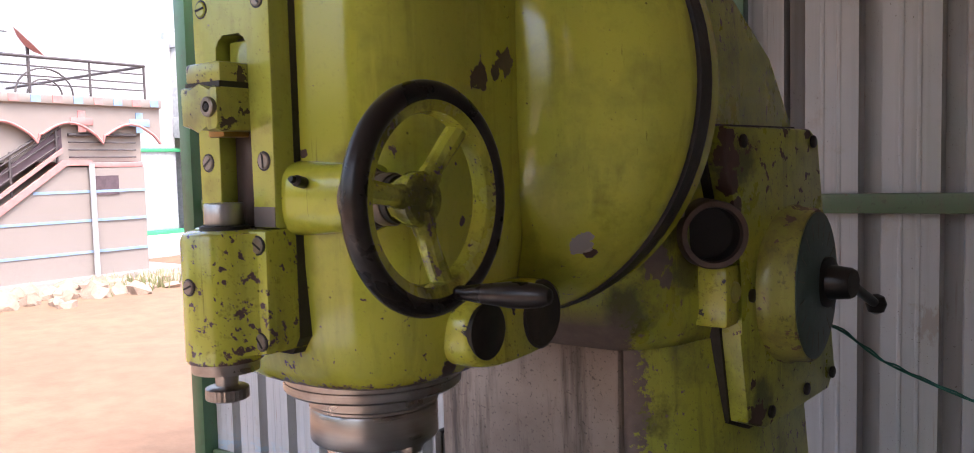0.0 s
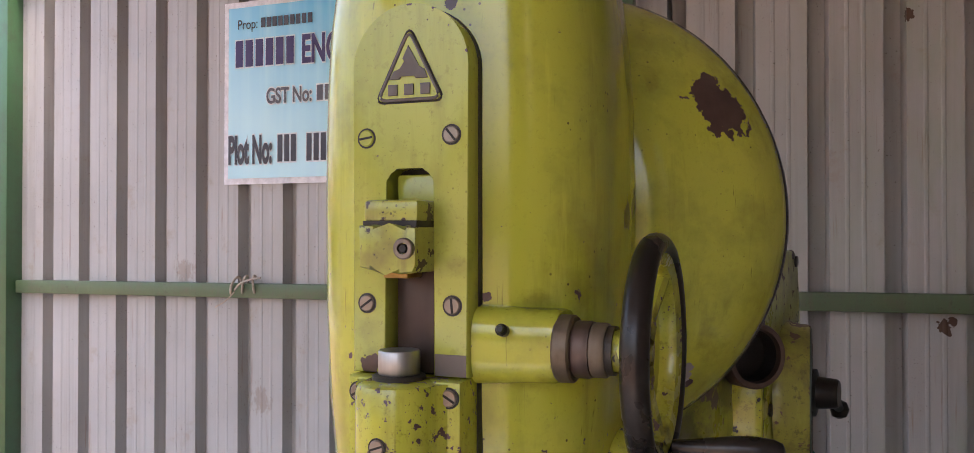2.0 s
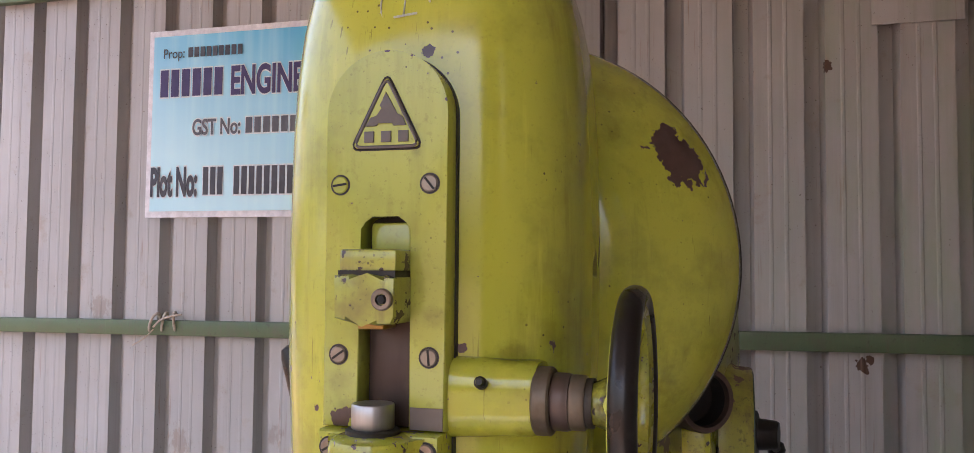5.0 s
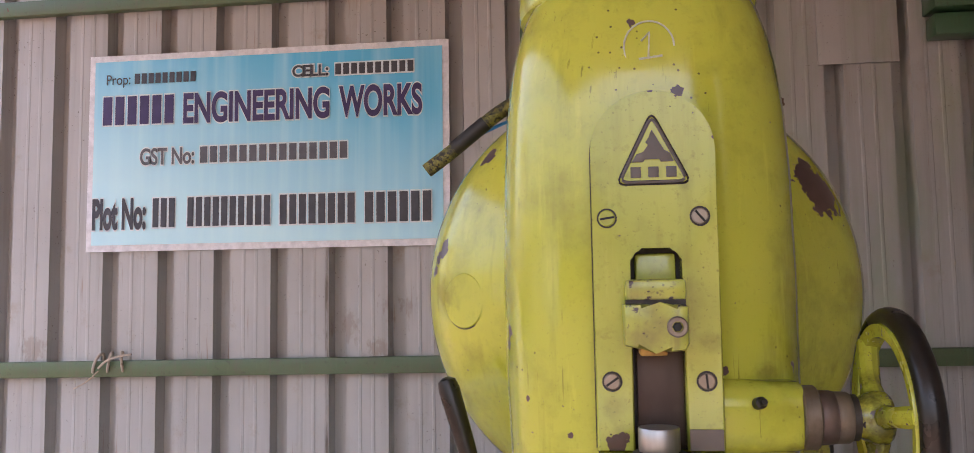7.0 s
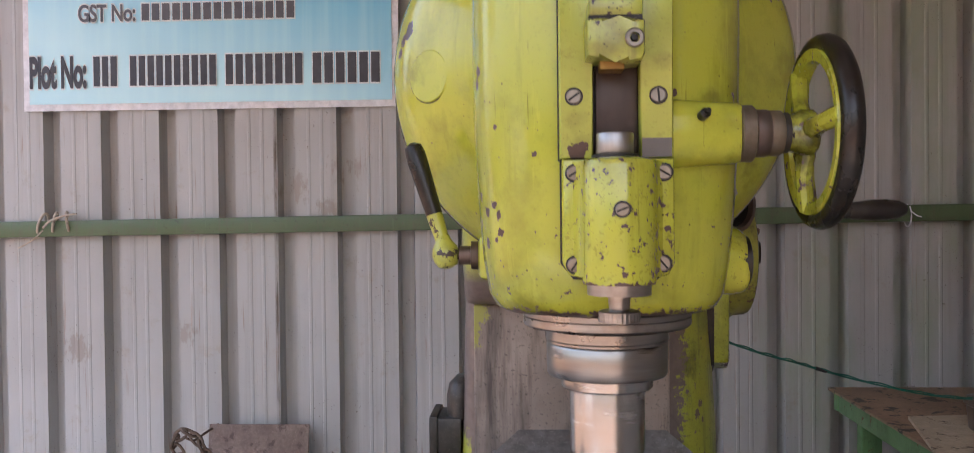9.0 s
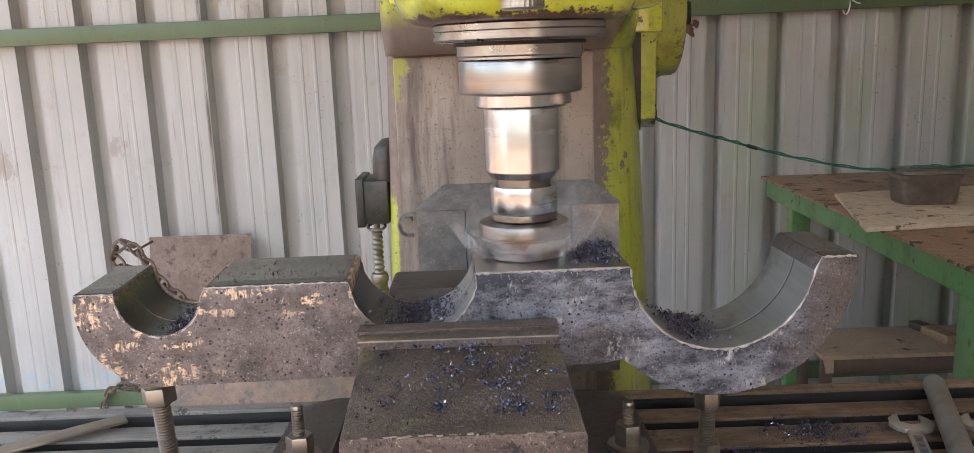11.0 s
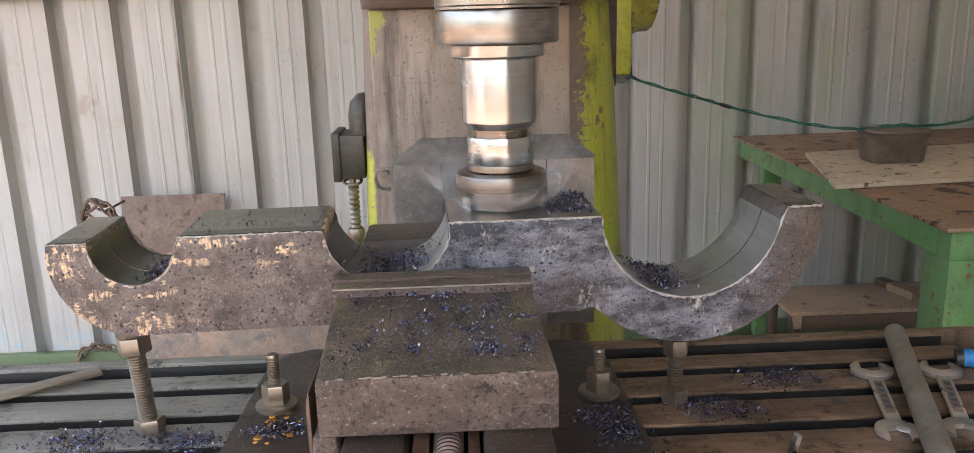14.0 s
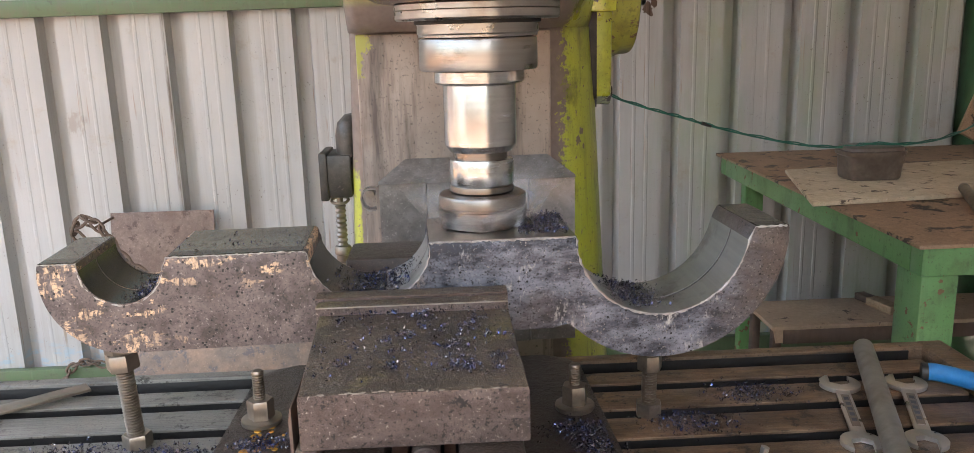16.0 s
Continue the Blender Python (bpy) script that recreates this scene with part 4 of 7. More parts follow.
def build_head():
    head = thing("milling_head", (AX, AY, 1.36), "lime-green vertical milling head with chipped oily paint", "milling machine")
    # (z, half width, front, back)
    prof = [(1.354, 0.118, 0.655, 0.88), (1.356, 0.132, 0.64, 0.89), (1.362, 0.144, 0.628, 0.90), (1.378, 0.153, 0.618, 0.92), (1.42, 0.160, 0.608, 0.95), (1.50, 0.167, 0.602, 0.97), (1.60, 0.172, 0.600, 0.98), (1.72, 0.1735, 0.600, 0.98), (1.84, 0.171, 0.600, 0.98), (1.91, 0.167, 0.602, 0.97), (1.96, 0.161, 0.607, 0.95), (2.0, 0.153, 0.614, 0.93), (2.03, 0.144, 0.622, 0.91), (2.046, 0.137, 0.63, 0.90)]
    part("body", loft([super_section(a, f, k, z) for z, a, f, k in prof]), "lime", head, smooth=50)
    cz = 1.705
    dome = [(0.02, 0.86), (0.17, 0.868), (0.212, 0.882), (0.235, 0.902), (0.262, 0.922), (0.287, 0.942), (0.305, 0.962), (0.317, 0.985), (0.325, 1.003), (0.3285, 1.014), (0.327, 1.019)]
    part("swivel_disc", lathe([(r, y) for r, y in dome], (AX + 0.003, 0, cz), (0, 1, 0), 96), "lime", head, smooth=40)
    part("gasket", lathe([(0.30, 1.006), (0.3245, 1.012), (0.3245, 1.022), (0.3305, 1.024), (0.3305, 1.060), (0.30, 1.064)], (AX + 0.003, 0, cz), (0, 1, 0), 96), "gasket", head)
    part("disc_rim", lathe([(0.31, 1.056), (0.3275, 1.0565), (0.3275, 1.09), (0.31, 1.10)], (AX + 0.003, 0, cz), (0, 1, 0), 96), "lime", head)
    rc = part("round_cover", lathe([(0.040, -0.012), (0.0405, 0.0035), (0.039, 0.0048)], (-1.003, 0.925, 1.695), (-0.60, -0.80, 0.0), 40), "lime", head)
    part("cover_groove", lathe([(0.0418, -0.012), (0.0422, 0.002), (0.0405, 0.0024)], (-1.003, 0.925, 1.695), (-0.60, -0.80, 0.0), 40, caps=False), "gasket", rc)
    # top collar towards the motor
    part("collar", lathe([(0.135, 2.044), (0.146, 2.047), (0.148, 2.052), (0.148, 2.085), (0.143, 2.09), (0.143, 2.16), (0.12, 2.2)], (AX - 0.006, AY, 0), (0, 0, 1), 64), "lime", head)
    # arched front plate with its slot
    x0, x1, zt, zb, ym = -0.8155, -0.6885, 1.911, 1.5425, 0.571
    c, r = (x0 + x1) / 2, (x1 - x0) / 2
    s0, s1, st = -0.7775, -0.7255, 1.747
    outline = [(x0, zb)] + [(x0, zt - r)] + arc(c, zt - r, r, 180, 0, 24)[1:-1] + [(x1, zt - r), (x1, zb), (s1, zb)] + arc(s1 - 0.012, st - 0.012, 0.012, 0, 90, 5) + arc(s0 + 0.012, st - 0.012, 0.012, 90, 180, 5) + [(s0, zb)]
    plate = part("front_plate", extrude(outline, "xz", ym, 0.607, 0.0022), "lime_plate", head, "arched front plate, paler green and scuffed")
    part("seam", extrude([(x0 - 0.0012, zb - 0.001), (x0 - 0.0012, zt - r)] + arc(c, zt - r, r + 0.0012, 180, 0, 24) + [(x1 + 0.0016, zb - 0.001)], "xz", 0.5965, 0.612), "gasket", plate)
    part("slot_shadow_gap", box(s0 + 0.0005, s1 - 0.0005, 0.5955, 0.5984, 1.60, st - 0.0005), "gasket", plate)
    part("slot_back", box(s0 + 0.005, s1 - 0.005, 0.584, 0.5953, 1.69, st - 0.005, 0.0035), "lime_plate", plate)
    part("depth_scale", box(s0 + 0.004, s1 - 0.0005, 0.588, 0.598, zb, 1.66, 0.001), "scale_bar", plate, "brown steel depth scale")
    part("bare_patch", box(s1 + 0.002, x1 - 0.002, ym - 0.0008, ym + 0.002, zb + 0.001, zb + 0.022), "emblem", plate)
    for x, z, a in ((-0.800, 1.7785, 8), (-0.706, 1.7785, 130), (-0.799, 1.612, 35), (-0.705, 1.612, 95)):
        screw(plate, (x, ym, z), slot=a, mat="lime_plate" if z > 1.7 and x < -0.75 else "bolt")
    # maker's badge: a plain raised triangle with bars
    tri = [Vector((-0.7885, 1.8135)), Vector((-0.7145, 1.8135)), Vector((-0.7515, 1.887))]
    mid = Vector((-0.7515, 1.838))

    def rounded(k, cut):
        corners, out = [mid + (p - mid) * k for p in tri], []
        for n in range(3):
            q, before, after = corners[n], corners[n - 1], corners[(n + 1) % 3]
            a, b2 = q + (before - q).normalized() * cut, q + (after - q).normalized() * cut
            out += [tuple((1 - u) ** 2 * a + 2 * u * (1 - u) * q + u * u * b2) for u in (0, 0.25, 0.5, 0.75, 1)]
        return out
    badge = part("badge", extrude(rounded(1.0, 0.010), "xz", ym - 0.0016, ym + 0.001, 0.0005), "lime_plate", plate, "raised triangular maker's badge, worn to grey metal")
    rim = [(u, ym - 0.0016, v) for u, v in rounded(0.94, 0.010)]
    part("badge_rim", tube(rim, 0.0017, 8, closed=True), "emblem", badge)
    part("badge_groove", tube([(u, ym - 0.0005, v) for u, v in rounded(1.03, 0.010)], 0.0012, 6, closed=True), "gasket", badge)
    figure = [(-0.7735, 1.8355), (-0.7615, 1.8355), (-0.7600, 1.8385), (-0.7450, 1.8385), (-0.7435, 1.8355), (-0.7305, 1.8355), (-0.7340, 1.8445), (-0.7400, 1.8470), (-0.7430, 1.8530), (-0.7480, 1.8620), (-0.7520, 1.8690), (-0.7555, 1.8610), (-0.7585, 1.8560), (-0.7555, 1.8530), (-0.7610, 1.8455), (-0.7680, 1.8440)]
    part("badge_figure", extrude(figure, "xz", ym - 0.0032, ym - 0.0014, 0.0005), "emblem", badge)
    for x0b in (-0.7745, -0.7565, -0.7385):
        part("badge_bar", box(x0b, x0b + 0.0105, ym - 0.0032, ym - 0.0014, 1.8195, 1.8305, 0.0005), "emblem", badge)
    # depth stop clamp
    clamp = part("stop_clamp", extrude([(-0.786, 1.650), (-0.774, 1.647), (-0.756, 1.6475), (-0.742, 1.6435), (-0.728, 1.645), (-0.7245, 1.652), (-0.7245, 1.688), (-0.735, 1.690), (-0.752, 1.687), (-0.770, 1.691), (-0.787, 1.690)], "xz", 0.530, 0.585, 0.005), "lime_clamp", head, "chipped green clamp block of the depth stop")
    part("clamp_gap", box(-0.784, -0.7265, 0.536, 0.585, 1.684, 1.6945), "gasket", clamp)
    part("clamp_cap", box(-0.784, -0.7255, 0.536, 0.585, 1.6935, 1.7145, 0.004), "lime_clamp", clamp)
    part("clamp_shim", box(-0.771, -0.744, 0.552, 0.585, 1.6385, 1.652, 0.002), "brass", clamp)
    f = lathe([(0.0102, -0.004), (0.0102, 0.0035), (0.0088, 0.0045), (0.0056, 0.0045), (0.0052, -0.002)], (-0.736, 0.530, 1.668), (0, -1, 0), 24)
    cb = part("clamp_bolt", f, "bolt", clamp, "dark socket screw")
    part("socket", lathe([(0.0048, 0), (0.0040, 0.0044), (0.003, 0.0046)], (-0.736, 0.530, 1.668), (0, -1, 0), 6), "dark", cb)
    # steel button over the lower cover
    part("button_seat", lathe([(0.0245, 1.5395), (0.026, 1.541), (0.026, 1.5445), (0.0235, 1.546)], (-0.755, 0.556, 0), (0, 0, 1), 36), "gasket", head)
    part("stop_button", lathe([(0.0195, 1.5455), (0.0205, 1.547), (0.0205, 1.5675), (0.0195, 1.569), (0.008, 1.5694)], (-0.755, 0.556, 0), (0, 0, 1), 40), "button_steel", head, "bright turned steel stop button")
    # lower cover
    cov = part("feed_cover", extrude([(-0.813, 1.541), (-0.690, 1.541), (-0.690, 1.425), (-0.697, 1.412), (-0.72, 1.407), (-0.785, 1.407), (-0.806, 1.412), (-0.813, 1.425)], "xz", 0.556, 0.625, 0.005), "lime_chipped", head, "chipped green feed cover with slotted screws")
    barrel = [(0.0395, 1.404), (0.0405, 1.408), (0.0405, 1.532), (0.038, 1.538), (0.031, 1.541)]
    part("barrel", lathe(barrel, (-0.7525, 0.548, 0), (0, 0, 1), 48), "lime_chipped", cov)
    part("left_fillet", extrude([(-0.806, 0.56), (-0.797, 0.552), (-0.791, 0.535), (-0.78, 0.56)], "xy", 1.412, 1.538), "lime_chipped", cov)
    part("right_fillet", extrude([(-0.699, 0.56), (-0.708, 0.552), (-0.714, 0.535), (-0.725, 0.56)], "xy", 1.412, 1.538), "lime_chipped", cov)
    part("seam", extrude([(-0.8145, 1.5425), (-0.6885, 1.5425), (-0.6885, 1.423), (-0.703, 1.4045), (-0.80, 1.4045), (-0.8145, 1.423)], "xz", 0.5965, 0.626), "gasket", cov)
    for x, z, a in ((-0.800, 1.5255, 30), (-0.702, 1.5255, 150), (-0.800, 1.424, 55), (-0.7035, 1.425, 130)):
        screw(cov, (x, 0.5555, z), slot=a)
    screw(cov, (-0.7525, 0.5075, 1.485), 0.0075, 20)
    knob = part("knob", lathe([(0.035, 1.404), (0.035, 1.392), (0.0125, 1.391), (0.0115, 1.376), (0.0125, 1.3745)], (-0.7525, 0.548, 0), (0, 0, 1), 40), "steel_dull", head, "turned steel adjusting knob")
    k2 = lathe([(0.020, 1.3745), (0.0225, 1.373), (0.0225, 1.362), (0.020, 1.3605)], (-0.7525, 0.548, 0), (0, 0, 1), 60)
    for v in k2.verts:
        d = Vector((v.co.x + 0.7525, v.co.y - 0.548, 0))
        a = math.atan2(d.y, d.x)
        if d.length > 0.021:
            v.co += d.normalized() * 0.00035 * (1 if round(a / (2 * math.pi) * 60) % 2 else -1)
    part("knurl", k2, "steel_dull", knob)
    # boss of the handwheel shaft
    bx, by, bz = -0.607, 0.624, 1.572
    b = loft([[(x, by + (0.042 if d else 0.038) * math.copysign(abs(math.cos(t)) ** 0.62, math.cos(t)) * k + (0.03 if not d else 0.0) * 0, bz + 0.037 * math.copysign(abs(math.sin(t)) ** 0.62, math.sin(t)) * k) for t in [2 * math.pi * i / 40 for i in range(40)]] for x, d, k in ((-0.70, 1, 1.12), (-0.66, 1, 1.04), (-0.64, 1, 0.99), (-0.612, 0, 0.97), (-0.607, 0, 0.93))])
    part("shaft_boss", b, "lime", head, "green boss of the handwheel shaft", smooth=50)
    part("grease_nipple", lathe([(0.006, -0.008), (0.006, 0.004), (0.003, 0.006), (0.0042, 0.009), (0.0030, 0.013)], (-0.654, 0.572, 1.5905), (0.15, -0.9, 0.2), 14), "iron_black", head)
    # lug with plug at the lower back corner
    ring = lambda x, k: [(x, 0.826 + 0.100 * k * math.copysign(abs(math.cos(t)) ** 0.7, math.cos(t)), 1.415 + 0.046 * k * math.copysign(abs(math.sin(t)) ** 0.7, math.sin(t)) + 0.004 * math.cos(t)) for t in [2 * math.pi * i / 40 for i in range(40)]]
    lug = part("lug", loft([ring(x, k) for x, k in ((-0.70, 0.95), (-0.62, 1.02), (-0.582, 1.03), (-0.571, 1.0), (-0.565, 0.96), (-0.562, 0.90))]), "lime_lug", head, "rounded green lug with chipped black edges", smooth=50)
    part("plug", lathe([(0.033, -0.01), (0.033, 0.002), (0.031, 0.003)], (-0.5635, 0.761, 1.415), (1, 0, 0), 36), "iron_black", lug, "dark plug")
    part("hole_rim", lathe([(0.041, -0.02), (0.043, 0.003), (0.039, 0.006), (0.034, 0.004)], (-0.5655, 0.874, 1.417), (1, 0, 0), 36), "gasket", lug)
    return head


def build_handwheel():
    cx, cy, cz = -0.519, 0.611, 1.571
    w = thing("handwheel", (cx, cy, cz), "green three-spoked handwheel with worn black rim", "handwheel")
    X = (1, 0, 0)
    n = 72
    R = 0.1
    ring = [(R + 0.001 + 0.0112 * math.cos(radians(q)), 0.0125 * math.sin(radians(q))) for q in range(0, 361, 24)]
    rim = lathe(ring, (cx + 0.004, cy, cz), X, n, caps=False)
    bmesh.ops.remove_doubles(rim, verts=rim.verts, dist=1e-6)
    part("rim", rim, "grip", w, "rubbed black handwheel rim")
    inner = lathe([(0.0815, -0.009), (0.095, -0.011), (0.098, 0.0), (0.0955, 0.0125), (0.083, 0.008), (0.0808, 0.0), (0.0815, -0.009)], (cx + 0.001, cy, cz), X, 72, caps=False)
    part("inner_rim", inner, "lime_wheel", w)
    part("hub", lathe([(0.018, -0.045), (0.020, -0.040), (0.021, -0.02), (0.027, -0.006), (0.027, 0.006), (0.0235, 0.010), (0.011, 0.010), (0.0105, 0.008)], (cx - 0.012, cy, cz), X, 36), "lime_wheel", w)
    part("hub_pin", lathe([(0.0035, 0), (0.0035, 0.002)], (cx - 0.03, cy - 0.019, cz - 0.004), (0, -1, -0.2), 12), "iron_black", w)
    for a in (52, 172, 285):
        d = Vector((0, math.cos(radians(a)), math.sin(radians(a))))
        p = [Vector((cx - 0.012, cy, cz)) + d * 0.012, Vector((cx - 0.010, cy, cz)) + d * 0.045, Vector((cx - 0.002, cy, cz)) + d * 0.092]
        part("spoke", tube(smooth_path(p, 4), 0.01, 10, radii=[0.0125] * 3 + [0.0105] * 3 + [0.011] * 3), "lime_wheel", w)
    h = Vector((cx + 0.014, cy + 0.022, cz - 0.091))
    g = lathe([(0.006, 0), (0.0075, 0.004), (0.0075, 0.012), (0.0095, 0.03), (0.0125, 0.06), (0.0125, 0.076), (0.0105, 0.092), (0.007, 0.1), (0.003, 0.102)], h, (1.0, 0.12, 0.02), 24)
    part("crank_handle", g, "grip", w, "rubbed black crank handle")
    sh = thing("shaft_collar", (-0.58, cy, cz), "worn steel graduated collar rings on the handwheel shaft", "collar")
    part("flange_ring", lathe([(0.031, -0.609), (0.0328, -0.607), (0.0328, -0.594), (0.031, -0.592)], (0, cy, cz), X, 44), "collar_steel", sh)
    part("scale_ring", lathe([(0.0265, -0.592), (0.0275, -0.590), (0.0275, -0.578), (0.0268, -0.577), (0.0268, -0.575)], (0, cy, cz), X, 44), "rusty_bar", sh)
    part("lock_ring", lathe([(0.0255, -0.5745), (0.0262, -0.573), (0.0262, -0.562), (0.025, -0.560)], (0, cy, cz), X, 44), "collar_steel", sh)
    part("gap_ring", lathe([(0.0235, -0.560), (0.0235, -0.553)], (0, cy, cz), X, 36), "gasket", sh)
    return w


def build_lever():
    lv = thing("clamp_lever", (-0.965, 0.865, 1.42), "green ball lever with rubbed black grip", "lever")
    part("pivot", lathe([(0.02, 0), (0.021, 0.003), (0.021, 0.012), (0.014, 0.013), (0.014, 0.03)], (-0.925, 0.865, 1.42), (-1, 0, 0), 28), "rusty_bar", lv)
    part("boss", box(-0.926, -0.895, 0.835, 0.9, 1.385, 1.45, 0.01), "lime", lv)
    part("ball", lathe([(0.004, -0.020), (0.014, -0.016), (0.0195, -0.006), (0.0205, 0.002), (0.0185, 0.012), (0.012, 0.022), (0.010, 0.03)], (-0.975, 0.865, 1.42), (-0.18, 0.05, 0.98), 28), "lime_clamp", lv)
    way = Vector((-0.30, 0.10, 0.95)).normalized()
    o = Vector((-0.979, 0.866, 1.438))
    part("arm", lathe([(0.0105, 0), (0.0112, 0.02), (0.0125, 0.045)], o, way, 20), "lime_clamp", lv)
    part("grip", lathe([(0.0125, 0.045), (0.0145, 0.10), (0.0155, 0.14), (0.013, 0.153), (0.005, 0.158)], o, way, 20), "grip", lv)


def build_spindle():
    """The fixed nose and, below it, all that turns."""
    nose = thing("spindle_housing", (AX, AY, 1.34), "stepped turned steel spindle housing under the head", "spindle")
    part("flange", lathe([(0.10, 1.356), (0.110, 1.354), (0.112, 1.352), (0.112, 1.345), (0.110, 1.3445), (0.112, 1.3435), (0.112, 1.334), (0.109, 1.331), (0.08, 1.331)], (AX, AY, 0), (0, 0, 1), 72), "steel_dull", nose)
    part("oil_groove", lathe([(0.0845, 1.3335), (0.0862, 1.333), (0.0862, 1.3265), (0.0845, 1.326)], (AX, AY, 0), (0, 0, 1), 72), "dark", nose)
    part("quill_ring", lathe([(0.08, 1.332), (0.083, 1.331), (0.083, 1.314), (0.0815, 1.312), (0.0815, 1.309), (0.07, 1.308)], (AX, AY, 0), (0, 0, 1), 72), "steel_dull", nose)
    sp = thing("turning_spindle", (AX, AY, 0), "turning bright steel spindle nose with arbor and face mill", "spindle")
    O = (0, 0, 0)
    part("spindle_nose", lathe([(0.07, 1.3085), (0.0795, 1.3075), (0.081, 1.305), (0.081, 1.268), (0.079, 1.265), (0.04, 1.265)], O, (0, 0, 1), 72), "steel_dull", sp, "turned steel spindle nose ring", local=True)
    for s in (1, -1):
        part("drive_dog", box(s * 0.052 - 0.013, s * 0.052 + 0.017, -0.014, 0.014, 1.250, 1.266, 0.002), "steel_dull", sp, local=True)
    part("holder_flange", lathe([(0.04, 1.2648), (0.060, 1.2645), (0.0615, 1.263), (0.0615, 1.249), (0.059, 1.2465), (0.051, 1.245)], O, (0, 0, 1), 72), "steel", sp, local=True)
    part("holder", lathe([(0.050, 1.246), (0.0505, 1.244), (0.0505, 1.163), (0.0435, 1.1535), (0.030, 1.1535)], O, (0, 0, 1), 72), "steel", sp, "bright cylindrical milling arbor", local=True)
    part("neck", lathe([(0.037, 1.1534), (0.037, 1.1426)], O, (0, 0, 1), 60), "cutter", sp, local=True)
    part("nose_gap", lathe([(0.056, 1.2675), (0.056, 1.2649)], O, (0, 0, 1), 60), "dark", sp, local=True)
    part("adapter", lathe([(0.030, 1.1425), (0.0445, 1.1425), (0.0455, 1.140), (0.0455, 1.108), (0.0445, 1.1065), (0.030, 1.1062)], O, (0, 0, 1), 72), "steel", sp, local=True)
    part("driver_ring", lathe([(0.030, 1.106), (0.0445, 1.1058), (0.045, 1.104), (0.045, 1.0975), (0.043, 1.0957), (0.03, 1.0956)], O, (0, 0, 1), 72), "cutter", sp, local=True)
    cut = lathe([(0.03, 1.0955), (0.055, 1.0953), (0.0605, 1.093), (0.062, 1.090), (0.062, 1.078), (0.0600, 1.0765), (0.0600, 1.0745), (0.062, 1.073), (0.062, 1.060), (0.058, 1.054), (0.058, 1.049), (0.02, 1.0485)], O, (0, 0, 1), 72)
    mill = part("face_mill", cut, "cutter", sp, "dark face mill body", local=True)
    for i in range(6):
        a = 2 * math.pi * i / 6
        f = pose(0, 0, 0, 0, 0, math.degrees(a))
        part("insert", moved(box(0.047, 0.0625, -0.004, 0.004, 1.0455, 1.066, 0.001), f), "rusty_bar" if i % 3 else "steel", mill, local=True)
        part("chip_pocket", moved(box(0.05, 0.0616, 0.005, 0.016, 1.05, 1.072, 0.002), f), "dark", mill, local=True)
    return sp


def column_section(z, fl, fr, front, sl, sr, back):
    """Left and right of the flat front, its y, then the sides' x and the back's y."""
    p = [(fl, front), (fr, front)]
    p += [(fr + (sr - fr) * 0.35, front + 0.018), (fr + (sr - fr) * 0.75, front + 0.075), (sr, front + 0.16)]
    p += [(sr + 0.012, front + 0.32), (sr + 0.012, back - 0.05), (sr - 0.05, back), (sl + 0.05, back), (sl, back - 0.05), (sl, front + 0.1), (sl + (fl - sl) * 0.4, front + 0.02)]
    return [(x, y, z) for x, y in p]


